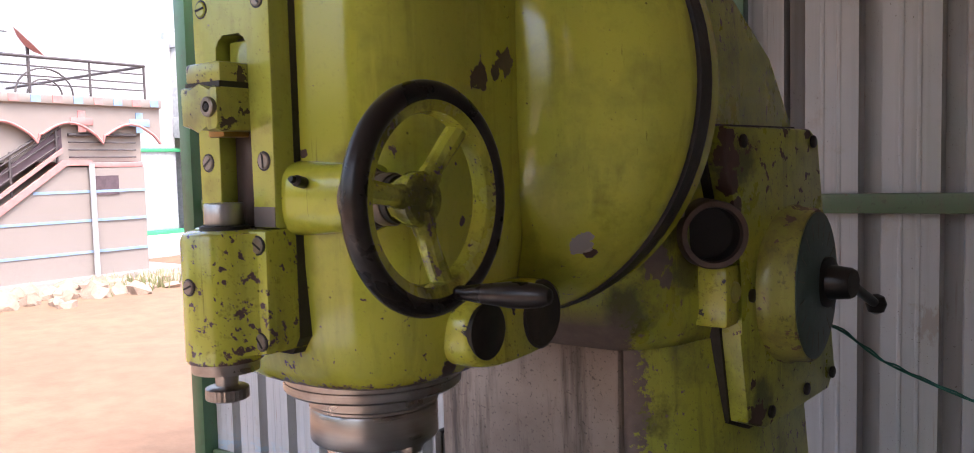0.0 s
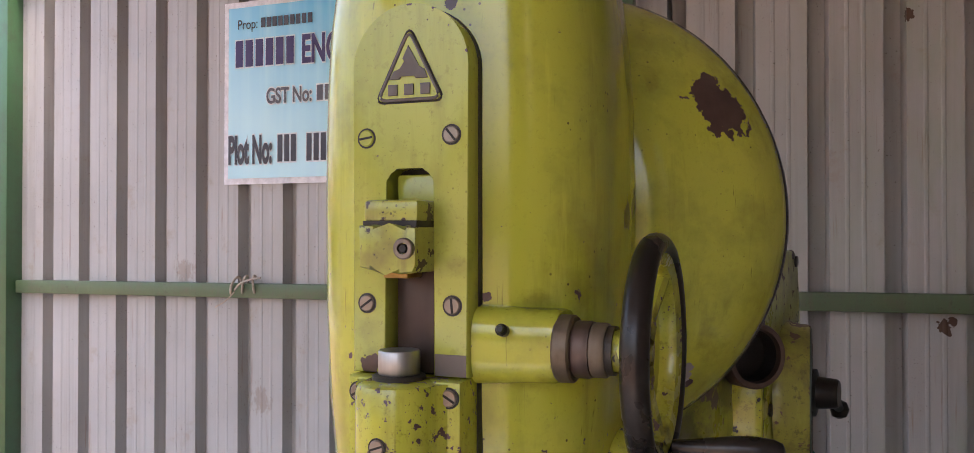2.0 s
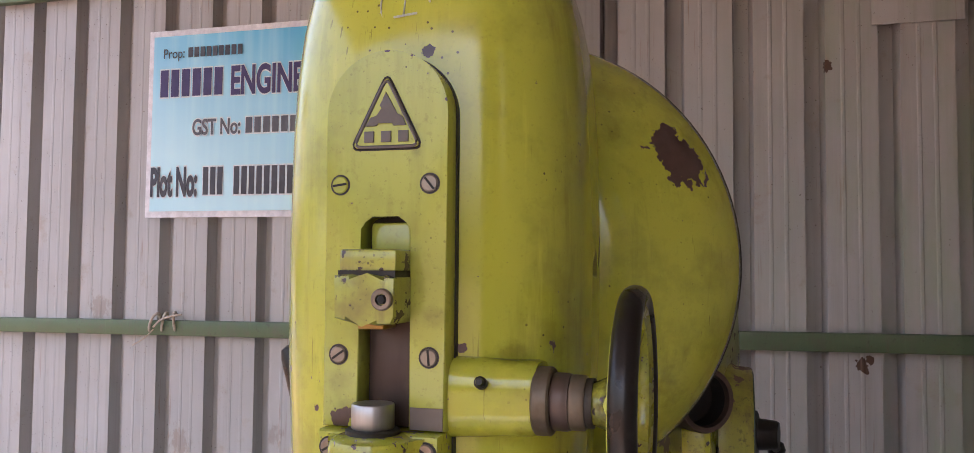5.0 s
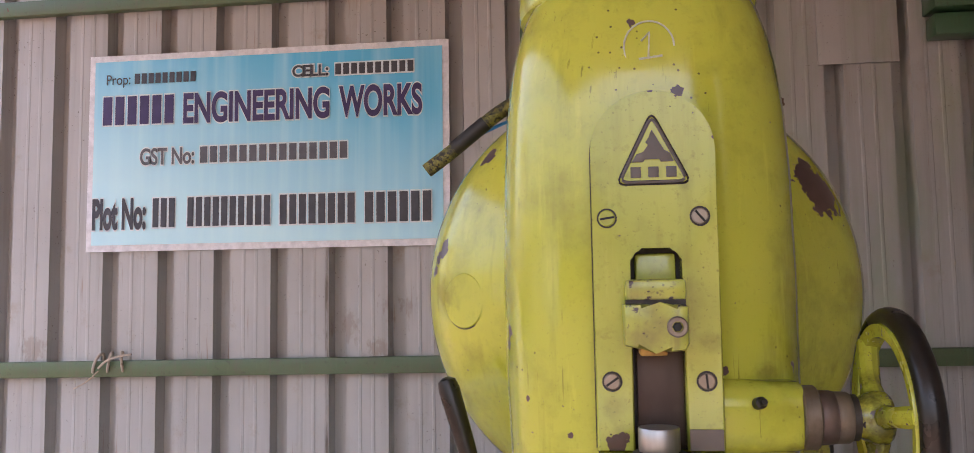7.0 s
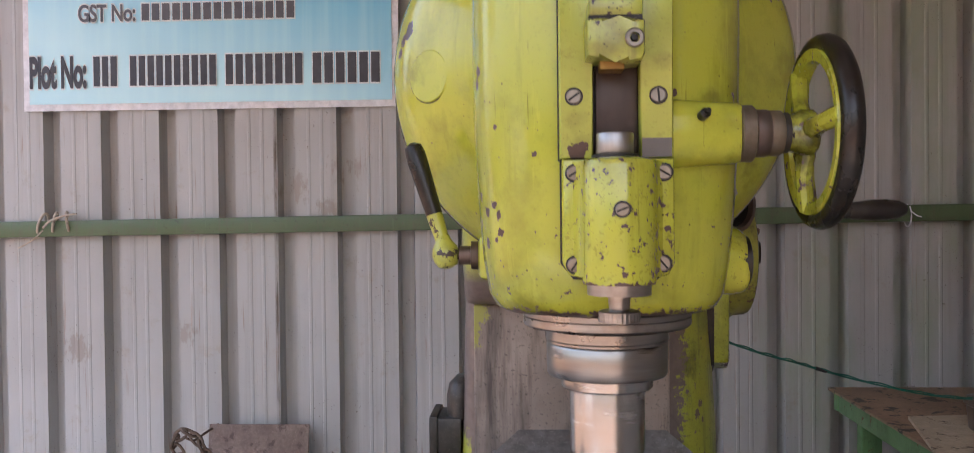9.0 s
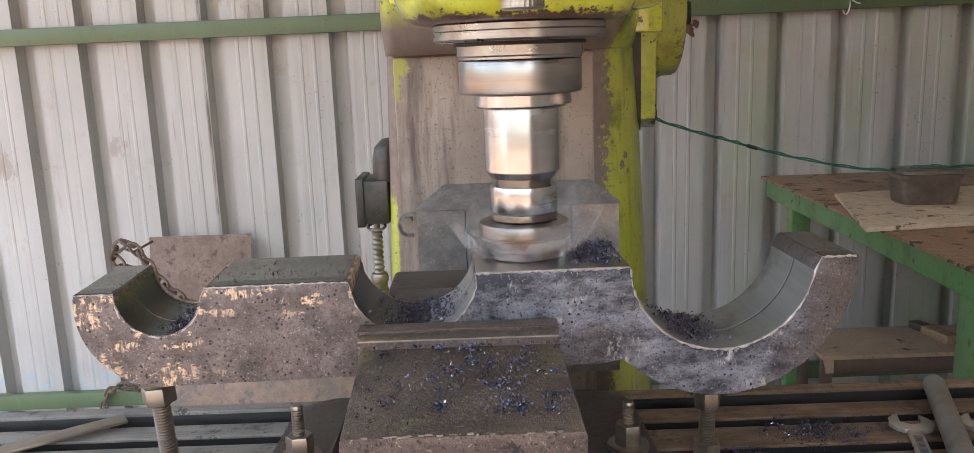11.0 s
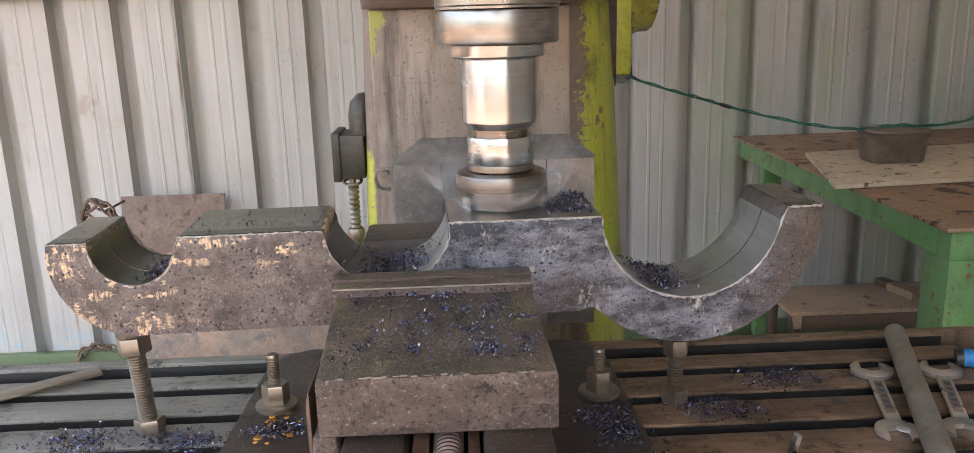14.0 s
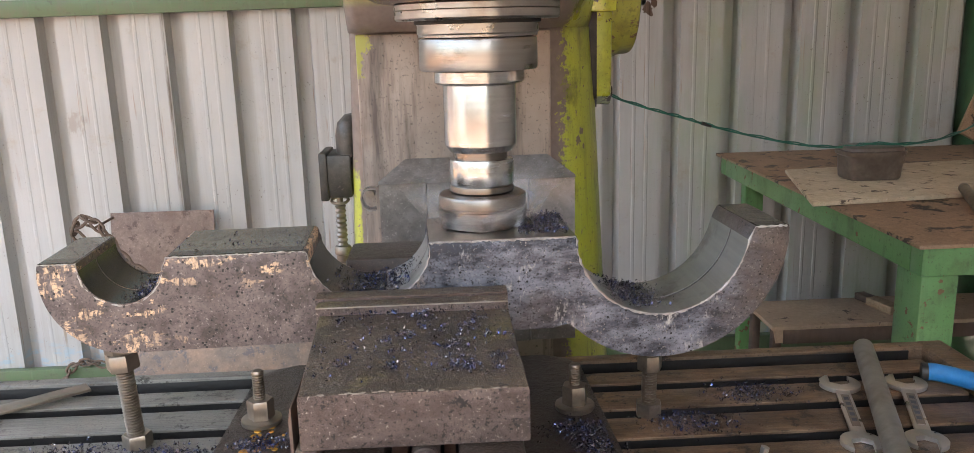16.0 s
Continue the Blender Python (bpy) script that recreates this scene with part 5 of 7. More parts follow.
def build_column():
    c = thing("machine_column", (-0.74, 1.4, FLOOR), "lime-green milling machine column, oily brown slideway in front", "milling machine")
    low = [column_section(z, fl, fr, 1.165, sl, sr, k) for z, fl, fr, sl, sr, k in ((FLOOR, -0.97, -0.565, -1.03, -0.43, 1.86), (0.6, -0.965, -0.575, -1.005, -0.462, 1.80), (1.10, -0.955, -0.595, -0.985, -0.487, 1.74), (1.30, -0.95, -0.60, -0.978, -0.497, 1.72), (1.318, -0.95, -0.60, -0.978, -0.497, 1.72))]
    part("trunk", loft(low), "lime_column", c, smooth=50)
    up = [column_section(z, fl, fr, f, sl, sr, k) for z, fl, fr, f, sl, sr, k in ((1.318, -0.945, -0.60, 1.13, -0.976, -0.51, 1.70), (1.335, -0.945, -0.60, 1.105, -0.975, -0.508, 1.70), (1.37, -0.945, -0.60, 1.075, -0.975, -0.507, 1.70), (1.45, -0.945, -0.60, 1.06, -0.976, -0.51, 1.72), (1.60, -0.95, -0.60, 1.058, -0.98, -0.515, 1.75), (1.67, -0.95, -0.60, 1.058, -0.98, -0.515, 1.735), (1.785, -0.95, -0.60, 1.058, -0.975, -0.518, 1.62), (1.875, -0.94, -0.62, 1.058, -0.96, -0.525, 1.44), (1.94, -0.90, -0.66, 1.058, -0.91, -0.57, 1.28), (1.975, -0.86, -0.7, 1.058, -0.87, -0.62, 1.19))]
    part("upper_casting", loft(up), "lime_upper", c, smooth=50)
    part("slideway", box(-0.955, -0.602, 1.148, 1.172, 0.2, 1.315, 0.004), "slideway", c, "brown oily slideway face")
    # gear cover with dial on the right flank, which spreads a little towards the back
    flank = Matrix(((1, 0.17, 0, -0.17 * 1.55), (0, 1, 0, 0), (0, 0, 1, 0), (0, 0, 0, 1)))
    g = part("gear_cover", moved(extrude([(1.258, 1.654), (1.531, 1.653), (1.562, 1.635), (1.634, 1.213), (1.608, 1.177), (1.376, 1.157), (1.318, 1.179), (1.292, 1.327), (1.30, 1.424), (1.275, 1.533), (1.25, 1.61)], "yz", -0.49, -0.418, 0.006), flank), "lime_dull", c, "green gear cover plate with chipped screws")
    for y, z in ((1.300, 1.631), (1.538, 1.631), (1.618, 1.206), (1.516, 1.195), (1.39, 1.182), (1.327, 1.385)):
        part("cover_screw", moved(lathe([(0.011, -0.004), (0.011, 0.003), (0.009, 0.004)], (-0.418, y, z), (1, 0, 0), 18), flank), "iron_black", g)
    part("cover_seam", moved(extrude([(1.252, 1.659), (1.533, 1.658), (1.567, 1.637), (1.640, 1.212), (1.612, 1.172), (1.376, 1.151), (1.312, 1.175), (1.285, 1.327), (1.293, 1.424), (1.268, 1.533), (1.243, 1.61)], "yz", -0.52, -0.448), flank), "gasket", g)
    D = (-0.432, 1.468, 1.388)
    part("dial_rim", lathe([(0.136, -0.02), (0.136, 0.004), (0.132, 0.010), (0.130, 0.034), (0.127, 0.039), (0.122, 0.039)], D, (1, 0, 0), 64), "dial_rim", g, "rusty-edged green dial housing")
    dial = part("dial", lathe([(0.124, 0.030), (0.124, 0.0405), (0.121, 0.0415)], D, (1, 0, 0), 64), "dial", g, "scratched dark green dial")
    for i in range(18):
        a = radians(i * 20)
        m = Matrix.Translation(D) @ Matrix.Rotation(a, 4, "X")
        part("dial_mark", moved(box(0.0412, 0.0420, -0.0010, 0.0010, 0.080, 0.112), m), "emblem", dial)
    kn = part("speed_lever", moved(lathe([(0.044, 0.03), (0.044, 0.04), (0.03, 0.044), (0.027, 0.075), (0.024, 0.08)], (-0.418, 1.512, 1.388), (1, 0, 0), 32), flank), "iron_black", g, "black speed selector lever")
    p0 = Vector((-0.355, 1.53, 1.385))
    p1 = Vector((-0.342, 1.672, 1.33))
    part("lever_arm", tube([p0, p1], 0.009, 12), "iron_black", kn)
    part("lever_knob", lathe([(0.004, -0.019), (0.014, -0.014), (0.019, 0), (0.014, 0.014), (0.004, 0.019)], p1, (0, 0, 1), 24), "iron_black", kn)
    # open pipe mouth
    way = Vector((0.62, -0.78, 0.0))
    pc = Vector((-0.468, 1.202, 1.492))
    pipe = part("pipe_mouth", lathe([(0.054, -0.16), (0.052, -0.02), (0.0515, 0.0), (0.0495, 0.004), (0.042, 0.004), (0.0405, -0.006), (0.0405, -0.045), (0.002, -0.046)], pc, way, 40), "rusty_bar", c, "open rusty-rimmed pipe mouth")
    part("pipe_inside", lathe([(0.040, -0.043), (0.0402, -0.006)], pc, way, 40, caps=False), "dark", pipe)
    # Dark disc close behind the mouth: the pipe's inner shade, painted.
    part("pipe_depth_shade", lathe([(0.0398, -0.043), (0.0398, -0.038)], pc, way, 32), "slot", pipe)
    latch = part("latch", box(-0.52, -0.462, 1.236, 1.290, 1.345, 1.440, 0.006), "lime_lug", c)
    part("latch_boss", lathe([(0.017, -0.01), (0.017, 0.002), (0.014, 0.004), (0.006, 0.003)], (-0.462, 1.266, 1.398), (1, -0.2, 0), 24), "dial_rim", latch)
    for z in (1.585, 1.63):
        part("bracket_pin", tube([(-0.52, 1.10, z), (-0.485, 1.16, z)], 0.006, 8), "iron_black", c)
    part("bracket", box(-0.54, -0.492, 1.115, 1.155, 1.52, 1.65, 0.005), "rusty_bar", c)
    # sheet cover over the slideway
    w = thing("slideway_cover", (-0.745, 1.1, 0.9), "dark oily sheet-metal slideway cover", "machine cover")
    part("left_panel", extrude([(-0.923, 0.74), (-0.923, 1.049), (-0.838, 1.052), (-0.838, 0.74)], "xz", 1.098, 1.147), "cover_dark", w)
    part("middle_panel", extrude([(-0.836, 0.74), (-0.836, 1.052), (-0.652, 1.053), (-0.652, 0.74)], "xz", 1.094, 1.147), "cover_dark", w)
    part("right_panel", extrude([(-0.650, 0.74), (-0.650, 1.053), (-0.566, 1.05), (-0.566, 0.74)], "xz", 1.098, 1.147), "cover_dark", w)
    part("top_flap", loft([[(-0.924, 1.092, 1.050), (-0.565, 1.092, 1.052), (-0.565, 1.098, 1.056), (-0.924, 1.098, 1.054)], [(-0.875, 1.145, 1.083), (-0.61, 1.145, 1.083), (-0.61, 1.147, 1.088), (-0.875, 1.147, 1.088)]]), "cover_dark", w)
    curl = [(-0.926, 1.046), (-0.940, 1.046), (-0.952, 1.040), (-0.957, 1.026), (-0.953, 1.010), (-0.941, 1.002), (-0.929, 1.004)]
    cl = part("clip", loft([[(x, 1.088, z), (x, 1.112, z), (x + (-0.942 - x) * 0.18, 1.112, z + (1.024 - z) * 0.18), (x + (-0.942 - x) * 0.18, 1.088, z + (1.024 - z) * 0.18)] for x, z in curl]), "cover_dark", w)
    part("clip_pin", cyl(0.0075, (-0.938, 1.086, 1.034), (-0.938, 1.116, 1.034), 14), "bolt", cl)


def build_switch():
    s = thing("limit_switch", (-1.03, 1.3, 1.0), "black domed oil pump box with spring conduit", "switch box")
    part("box", box(-1.065, -1.01, 1.24, 1.34, 1.0, 1.085, 0.004), "oily_black", s)
    part("flange", box(-1.072, -1.056, 1.235, 1.345, 0.995, 1.09, 0.003), "oily_black", s)
    part("dome", loft([[(-0.99 - 0.052 * k * (1 if i < 99 else 0) * (math.cos(t) * 0.5 + 0.5), 1.29 + 0.045 * k * math.sin(t), z) for i, t in enumerate([2 * math.pi * j / 24 for j in range(24)])] for z, k in ((1.08, 1.0), (1.12, 1.0), (1.145, 0.9), (1.16, 0.62), (1.164, 0.2))]), "oily_black", s, smooth=60)
    spring = lathe([p for i in range(9) for p in ((0.0080, 0.985 - i * 0.010), (0.0115, 0.980 - i * 0.010))], (-1.038, 1.26, 0), (0, 0, 1), 18)
    part("spring", spring, "bolt", s)
    part("hose_clip", tube([(-1.038 + 0.017 * math.cos(a), 1.26 + 0.017 * math.sin(a), 0.992 + 0.004 * math.sin(a)) for a in [2 * math.pi * i / 16 for i in range(16)]], 0.003, 6, closed=True), "bolt", s)
    part("gland", lathe([(0.015, 0.898), (0.0175, 0.893), (0.0175, 0.882), (0.0145, 0.880), (0.0145, 0.868), (0.0175, 0.866), (0.0175, 0.850), (0.011, 0.846), (0.011, 0.82)], (-1.038, 1.26, 0), (0, 0, 1), 16), "bolt", s)
    part("bracket", box(-1.06, -0.975, 1.26, 1.33, 0.79, 0.835, 0.003), "oily_black", s)
    part("stem", cyl(0.006, (-1.038, 1.26, 0.82), (-1.038, 1.26, 1.01), 10), "bolt", s)
    s.matrix_basis = Matrix.Translation((-1.008, 1.3, 1.0))


def build_head_cables():
    c = thing("flexible_conduit", (-1.0, 1.1, 1.95), "oily flexible conduit with blue wire behind the head", "cable")
    part("conduit", tube(smooth_path([(-0.86, 1.12, 2.06), (-0.945, 1.1, 2.025), (-1.0, 1.09, 1.985), (-1.05, 1.09, 1.945), (-1.092, 1.09, 1.915)], 8), 0.0125, 12), "hose", c)
    part("sleeve", tube([(-0.99, 1.09, 1.993), (-1.045, 1.09, 1.95)], 0.0135, 12), "black_plastic", c)
    part("wire", tube(smooth_path([(-0.86, 1.12, 2.02), (-0.94, 1.1, 2.0), (-1.0, 1.095, 1.975)], 6), 0.003, 6), "blue_plastic", c)


# ---- the machine table and the work on it ----
MOVING = []
TOP = 0.753


def on_table(ob):
    MOVING.append(ob)
    return ob


def build_table():
    t = on_table(thing("machine_table", (-0.75, 0.75, 0.6), "grimy cast-iron machine table with T-slots", "machine table"))
    slots = [0.835, 0.742, 0.648, 0.555]
    edges = [0.895] + [v for s in slots for v in (s + 0.015, s - 0.015)] + [0.47]
    for i in range(0, len(edges), 2):
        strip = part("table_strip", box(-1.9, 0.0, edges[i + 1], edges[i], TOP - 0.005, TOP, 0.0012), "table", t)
        # The web's dark tone carries the shade between the strips, besides the oil.
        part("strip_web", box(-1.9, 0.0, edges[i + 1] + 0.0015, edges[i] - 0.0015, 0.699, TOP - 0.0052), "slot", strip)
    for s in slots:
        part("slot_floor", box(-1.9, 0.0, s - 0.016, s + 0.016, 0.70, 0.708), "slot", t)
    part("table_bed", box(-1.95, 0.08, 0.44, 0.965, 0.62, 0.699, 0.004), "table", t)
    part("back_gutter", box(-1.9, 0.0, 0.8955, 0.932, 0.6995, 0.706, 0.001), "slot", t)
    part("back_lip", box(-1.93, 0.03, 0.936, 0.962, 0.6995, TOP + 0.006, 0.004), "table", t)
    # Thin dark facing: deepens the gutter's shade by colour.
    part("lip_face", box(-1.9, 0.0, 0.9325, 0.9355, 0.6995, TOP, 0.001), "slot", t, "inner face of the rim, black with oil and painted shade")
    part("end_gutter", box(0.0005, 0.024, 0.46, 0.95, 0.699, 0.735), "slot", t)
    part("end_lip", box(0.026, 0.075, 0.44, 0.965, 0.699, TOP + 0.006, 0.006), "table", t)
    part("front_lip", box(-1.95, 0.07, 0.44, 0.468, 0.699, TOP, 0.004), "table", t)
    k = thing("machine_knee", (-0.75, 0.85, FLOOR), "green cast knee and saddle under the table", "milling machine")
    part("saddle", box(-1.05, -0.45, 0.46, 1.06, 0.46, 0.618, 0.012), "lime_dull", k)
    part("knee", box(-0.98, -0.52, 0.52, 1.09, 0.05, 0.458, 0.02), "lime_dull", k)
    part("base", box(-1.1, -0.4, 0.3, 1.16, FLOOR, 0.048, 0.02), "lime_dull", k)


def build_vise():
    v = on_table(thing("machine_vise", (-0.835, 0.6, TOP), "heavy oily brown machine vise on the table", "vise"))
    part("base_flange", extrude(arc(-1.05, 0.84, 0.055, 90, 180, 6) + arc(-1.06, 0.55, 0.05, 180, 270, 6) + arc(-0.63, 0.55, 0.05, 270, 360, 6) + arc(-0.645, 0.84, 0.055, 0, 90, 6), "xy", TOP + 0.0005, 0.79, 0.005), "vise", v)
    part("jaw_block", extrude([(-0.943, 0.352), (-0.716, 0.352), (-0.7195, 0.594), (-0.957, 0.594)], "xy", 0.917, 0.977, 0.0045), "jaw", v, "red-brown oily moving jaw block")
    rw = random.Random(11)
    wear = bmesh.new()
    for _ in range(26):
        x = rw.uniform(-0.935, -0.73) if rw.random() < 0.4 else rw.gauss(-0.815, 0.025)
        sx, sy = rw.uniform(0.001, 0.0055), rw.uniform(0.0008, 0.002)
        m = pose(x, rw.uniform(0.3535, 0.3565), 0.9762, rw.uniform(20, 45), 0, 0) @ Matrix.Diagonal((sx, sy, 0.0007, 1))
        dots = bmesh.ops.create_icosphere(wear, subdivisions=1, radius=1.0, matrix=m)["verts"]
        for q in dots:
            q.co.x += rw.uniform(-0.3, 0.3) * sx
    part("edge_wear", wear, "chip_and_highlight", v, "pale chipped front edge")
    part("jaw_step", box(-0.961, -0.7195, 0.5945, 0.622, 0.94, 0.986, 0.0025), "jaw", v)
    # Pale strip along the step's front edge: a highlight given by colour.
    part("step_highlight", box(-0.9605, -0.720, 0.5935, 0.5955, 0.9842, 0.9862, 0.0006), "chip_and_highlight", v)
    part("bright_line", box(-0.9645, -0.719, 0.6235, 0.6255, 0.9868, 0.9884, 0.0006), "rusty_bar", v)
    part("jaw_plate", box(-0.966, -0.718, 0.624, 0.655, 0.93, 0.988, 0.002), "jaw", v)
    part("jaw_foot", box(-0.951, -0.927, 0.356, 0.60, 0.80, 0.9165, 0.004), "jaw", v)
    for n in range(3):
        part("side_shim", box(-0.9555 - 0.0022 * n, -0.9537 - 0.0022 * n, 0.372 + 0.006 * n, 0.56 - 0.02 * n, 0.86 + 0.012 * n, 0.955 - 0.008 * n, 0.0005), "rusty_bar", v)
    part("left_runner", box(-0.922, -0.862, 0.20, 0.9, 0.79, 0.912, 0.004), "vise", v)
    part("right_runner", box(-0.788, -0.722, 0.20, 0.9, 0.79, 0.917, 0.005), "vise", v)
    for n, (x, y0, y1) in enumerate(((-0.858, 0.30, 0.352), (-0.858, 0.355, 0.43), (-0.803, 0.29, 0.35), (-0.803, 0.353, 0.43))):
        part("packing", box(x, x + (0.017 if n < 2 else 0.012), y0, y1, 0.80, 0.888 + 0.004 * (n % 2), 0.002), "packing_wood", v, "red-brown wooden packing block")
    part("screw_trough", box(-0.8615, -0.7885, 0.21, 0.65, 0.791, 0.80), "slot", v)
    part("lead_screw", moved(threaded(0.0155, (0, 0, 0), (0, 0, 0.48), 0.0075), axis_frame((-0.822, 0.23, 0.893), (0, 1, 0))), "rusty_bar", v)
    part("fixed_jaw", box(-0.95, -0.715, 0.825, 0.93, 0.79, 0.985, 0.006), "vise", v)
    part("body_end", box(-0.93, -0.72, 0.66, 0.82, 0.792, 0.9, 0.003), "vise", v)
    bl = bmesh.new()
    rr = random.Random(5)
    for _ in range(26):
        u, w2, r0 = rr.gauss(-1.055, 0.012), rr.gauss(0.628, 0.020), rr.uniform(0.003, 0.008)
        lathe([(r0, 0.7898), (r0 * 0.8, 0.7912)], (u, w2, 0), (0, 0, 1), 9, bl)
    part("paint_blot", bl, "yellow_wax", v, "orange paint blot")
    for x, y, top in ((-1.063, 0.69, 0.868), (-0.622, 0.69, 0.857)):
        s = on_table(thing("clamp_stud", (x, y, 0.79), "threaded clamping stud with nut and washer", "bolt", "vise clamping studs"))
        part("washer", lathe([(0.027, 0.7905), (0.028, 0.792), (0.028, 0.797), (0.026, 0.798)], (x, y, 0), (0, 0, 1), 28), "bolt", s)
        part("nut", hexagon(0.0185, (x, y, 0.798), (x, y, 0.826), turn=12), "bolt", s)
        part("stud", threaded(0.0085, (x, y, 0.78), (x, y, top), 0.0036), "bolt", s)


def build_work():
    """The cast bearing saddle being milled: one profile, solid through its thickness."""
    w = on_table(thing("bearing_saddle", (-0.8, 0.745, 0.92), "rough cast steel double bearing saddle clamped in the vise", "workpiece"))
    pts = [(-1.318, 1.040), (-1.270, 1.040)]
    pts += arc(-1.2165, 1.035, 0.0535, 183, 357, 16)          # small half bore
    pts += [(-1.158, 1.043), (-0.985, 1.043)]
    pts += arc(-0.985, 1.037, 0.006, 90, 0, 3)
    pts += arc(-0.900, 1.050, 0.082, 195, 345, 18)            # middle saddle
    pts += [(-0.822, 1.046), (-0.624, 1.046)]
    pts += arc(-0.505, 1.052, 0.121, 188, 352, 26)            # large half bore
    pts += [(-0.378, 1.049), (-0.330, 1.049)]
    pts += arc(-0.505, 1.045, 0.1755, 0, -138, 24)            # round belly of the large end
    pts += [(-0.655, 0.919), (-1.21, 0.917)]
    pts += arc(-1.2165, 1.02, 0.103, 268, 172, 14)
    body = extrude(pts, "xz", 0.665, 0.815, 0.0025)
    m = Matrix.Translation((-0.748, 0.74, 1.046)) @ pose(0, 0, 0, 0, 0.25, 2.6) @ Matrix.Translation((0.748, -0.74, -1.046))
    ob = part("saddle_casting", moved(body, m), "cast", w, "dark scaled cast steel with chipped edges")
    rim = [(x, 0.6655, z) for x, z in pts[:pts.index((-0.330, 1.049)) + 1]]
    rb = random.Random(3)
    fine = [p for u, q in zip(rim, rim[1:]) for p in ([Vector(u).lerp(Vector(q), i / max(1, int((Vector(q) - Vector(u)).length / 0.004))) for i in range(max(1, int((Vector(q) - Vector(u)).length / 0.004)))])]
    fine = [p + Vector((rb.gauss(0, 0.0004), rb.gauss(0, 0.0003), rb.gauss(0, 0.0004))) for p in fine]
    part("burr_edge", moved(tube(fine, 0.0014, 5, radii=[rb.choice((0.0003, 0.0006, 0.0009, 0.0013)) * (1.7 if q.x > -0.83 else 1.0) for q in fine]), m), "burr", ob, "bright burred front edge")
    for x0, x1, z in ((-0.821, -0.625, 1.0464),):
        part("milled_face", moved(box(x0, x1, 0.667, 0.813, z - 0.002, z + 0.0006), m), "ground", ob, "freshly milled bright face")
    for name, x0, x1, z in (("pad_face", -1.155, -0.985, 1.0434), ("pad_face", -1.317, -1.272, 1.0404), ("pad_face", -0.376, -0.332, 1.0494)):
        part(name, moved(box(x0, x1, 0.668, 0.812, z - 0.002, z + 0.0004), m), "pad", ob)
        part("pad_strip", moved(box(x0 + 0.001, x1 - 0.001, 0.6685, 0.690, z - 0.002, z + 0.0009), m), "bore_oily", ob)

    def shell(cx, cz, r, a0, a1, y0, y1, mat):
        b = bmesh.new()
        n = 24
        inner = [[b.verts.new((cx + q * math.cos(radians(a0 + (a1 - a0) * i / n)), y, cz + q * math.sin(radians(a0 + (a1 - a0) * i / n)))) for i in range(n + 1)] for q, y in ((r - 0.0006, y0), (r - 0.0006, y1), (r + 0.002, y1), (r + 0.002, y0))]
        for k in range(4):
            for i in range(n):
                b.faces.new((inner[k][i], inner[k][i + 1], inner[(k + 1) % 4][i + 1], inner[(k + 1) % 4][i]))
        part("bore_lining", moved(b, m), mat, ob)

    shell(-0.505, 1.052, 0.121, 190, 350, 0.667, 0.73, "bore")
    shell(-0.505, 1.052, 0.121, 190, 350, 0.735, 0.813, "bore")
    shell(-1.2165, 1.035, 0.0535, 186, 354, 0.668, 0.732, "bore_oily")
    shell(-1.2165, 1.035, 0.0535, 186, 354, 0.736, 0.812, "bore_oily")
    shell(-0.900, 1.050, 0.082, 197, 282, 0.668, 0.812, "bore_oily")
    shell(-0.900, 1.050, 0.082, 283, 343, 0.668, 0.73, "bore")
    shell(-0.900, 1.050, 0.082, 283, 343, 0.735, 0.812, "bore")
    # jack screws that carry both ends
    for x, y, zb, zt, name in ((-1.245, 0.71, TOP, 0.914, "left"), (-0.505, 0.735, TOP, 0.868, "right")):
        j = on_table(thing("jack_screw", (x, y, TOP), "threaded jack screw with hex nuts under the casting", "jack screw", "jack screws"))
        lean = Matrix.Translation((x, y, TOP)) @ pose(0, 0, 0, 0, -3.0 if name == "left" else 0.3, 0) @ Matrix.Translation((-x, -y, -TOP))
        part("foot_nut", moved(hexagon(0.0205, (x, y, TOP + 0.0005), (x, y, TOP + 0.021), turn=20), Matrix.Identity(4)), "bolt", j)
        part("stem", moved(threaded(0.0125 if name == "left" else 0.0115, (x, y, TOP + 0.015), (x, y, zt - 0.012), 0.004), lean), "bolt", j)
        part("lock_nut", moved(hexagon(0.0225 if name == "left" else 0.0185, (x, y, zt - 0.043), (x, y, zt - 0.019), turn=5), lean), "bolt", j)
        part("head", moved(hexagon(0.021 if name == "left" else 0.0175, (x, y, zt - 0.018), (x, y, zt + 0.003), turn=25), lean), "bolt", j)


def spanner_mesh(L=0.235, w=0.026, big=0.031):
    """An open-ended spanner lying flat, along x."""
    b = bmesh.new()
    h = 0.006

    def jaw(cx, sgn, r):
        gap = r * 0.52
        out = [(cx + sgn * r * math.cos(radians(t)), r * math.sin(radians(t))) for t in [28 + (332 - 28) * i / 22 for i in range(23)]]
        slot = [(cx + sgn * r * 0.75, -gap), (cx - sgn * r * 0.1, -gap), (cx - sgn * r * 0.35, 0), (cx - sgn * r * 0.1, gap), (cx + sgn * r * 0.75, gap)]
        p = out + slot
        return p

    return extrude(jaw(L / 2 - big * 0.6, 1, big), "xy", 0, h * 1.2, 0.001), extrude(jaw(-L / 2 + big * 0.6, -1, big * 0.92), "xy", 0, h * 1.2, 0.001)


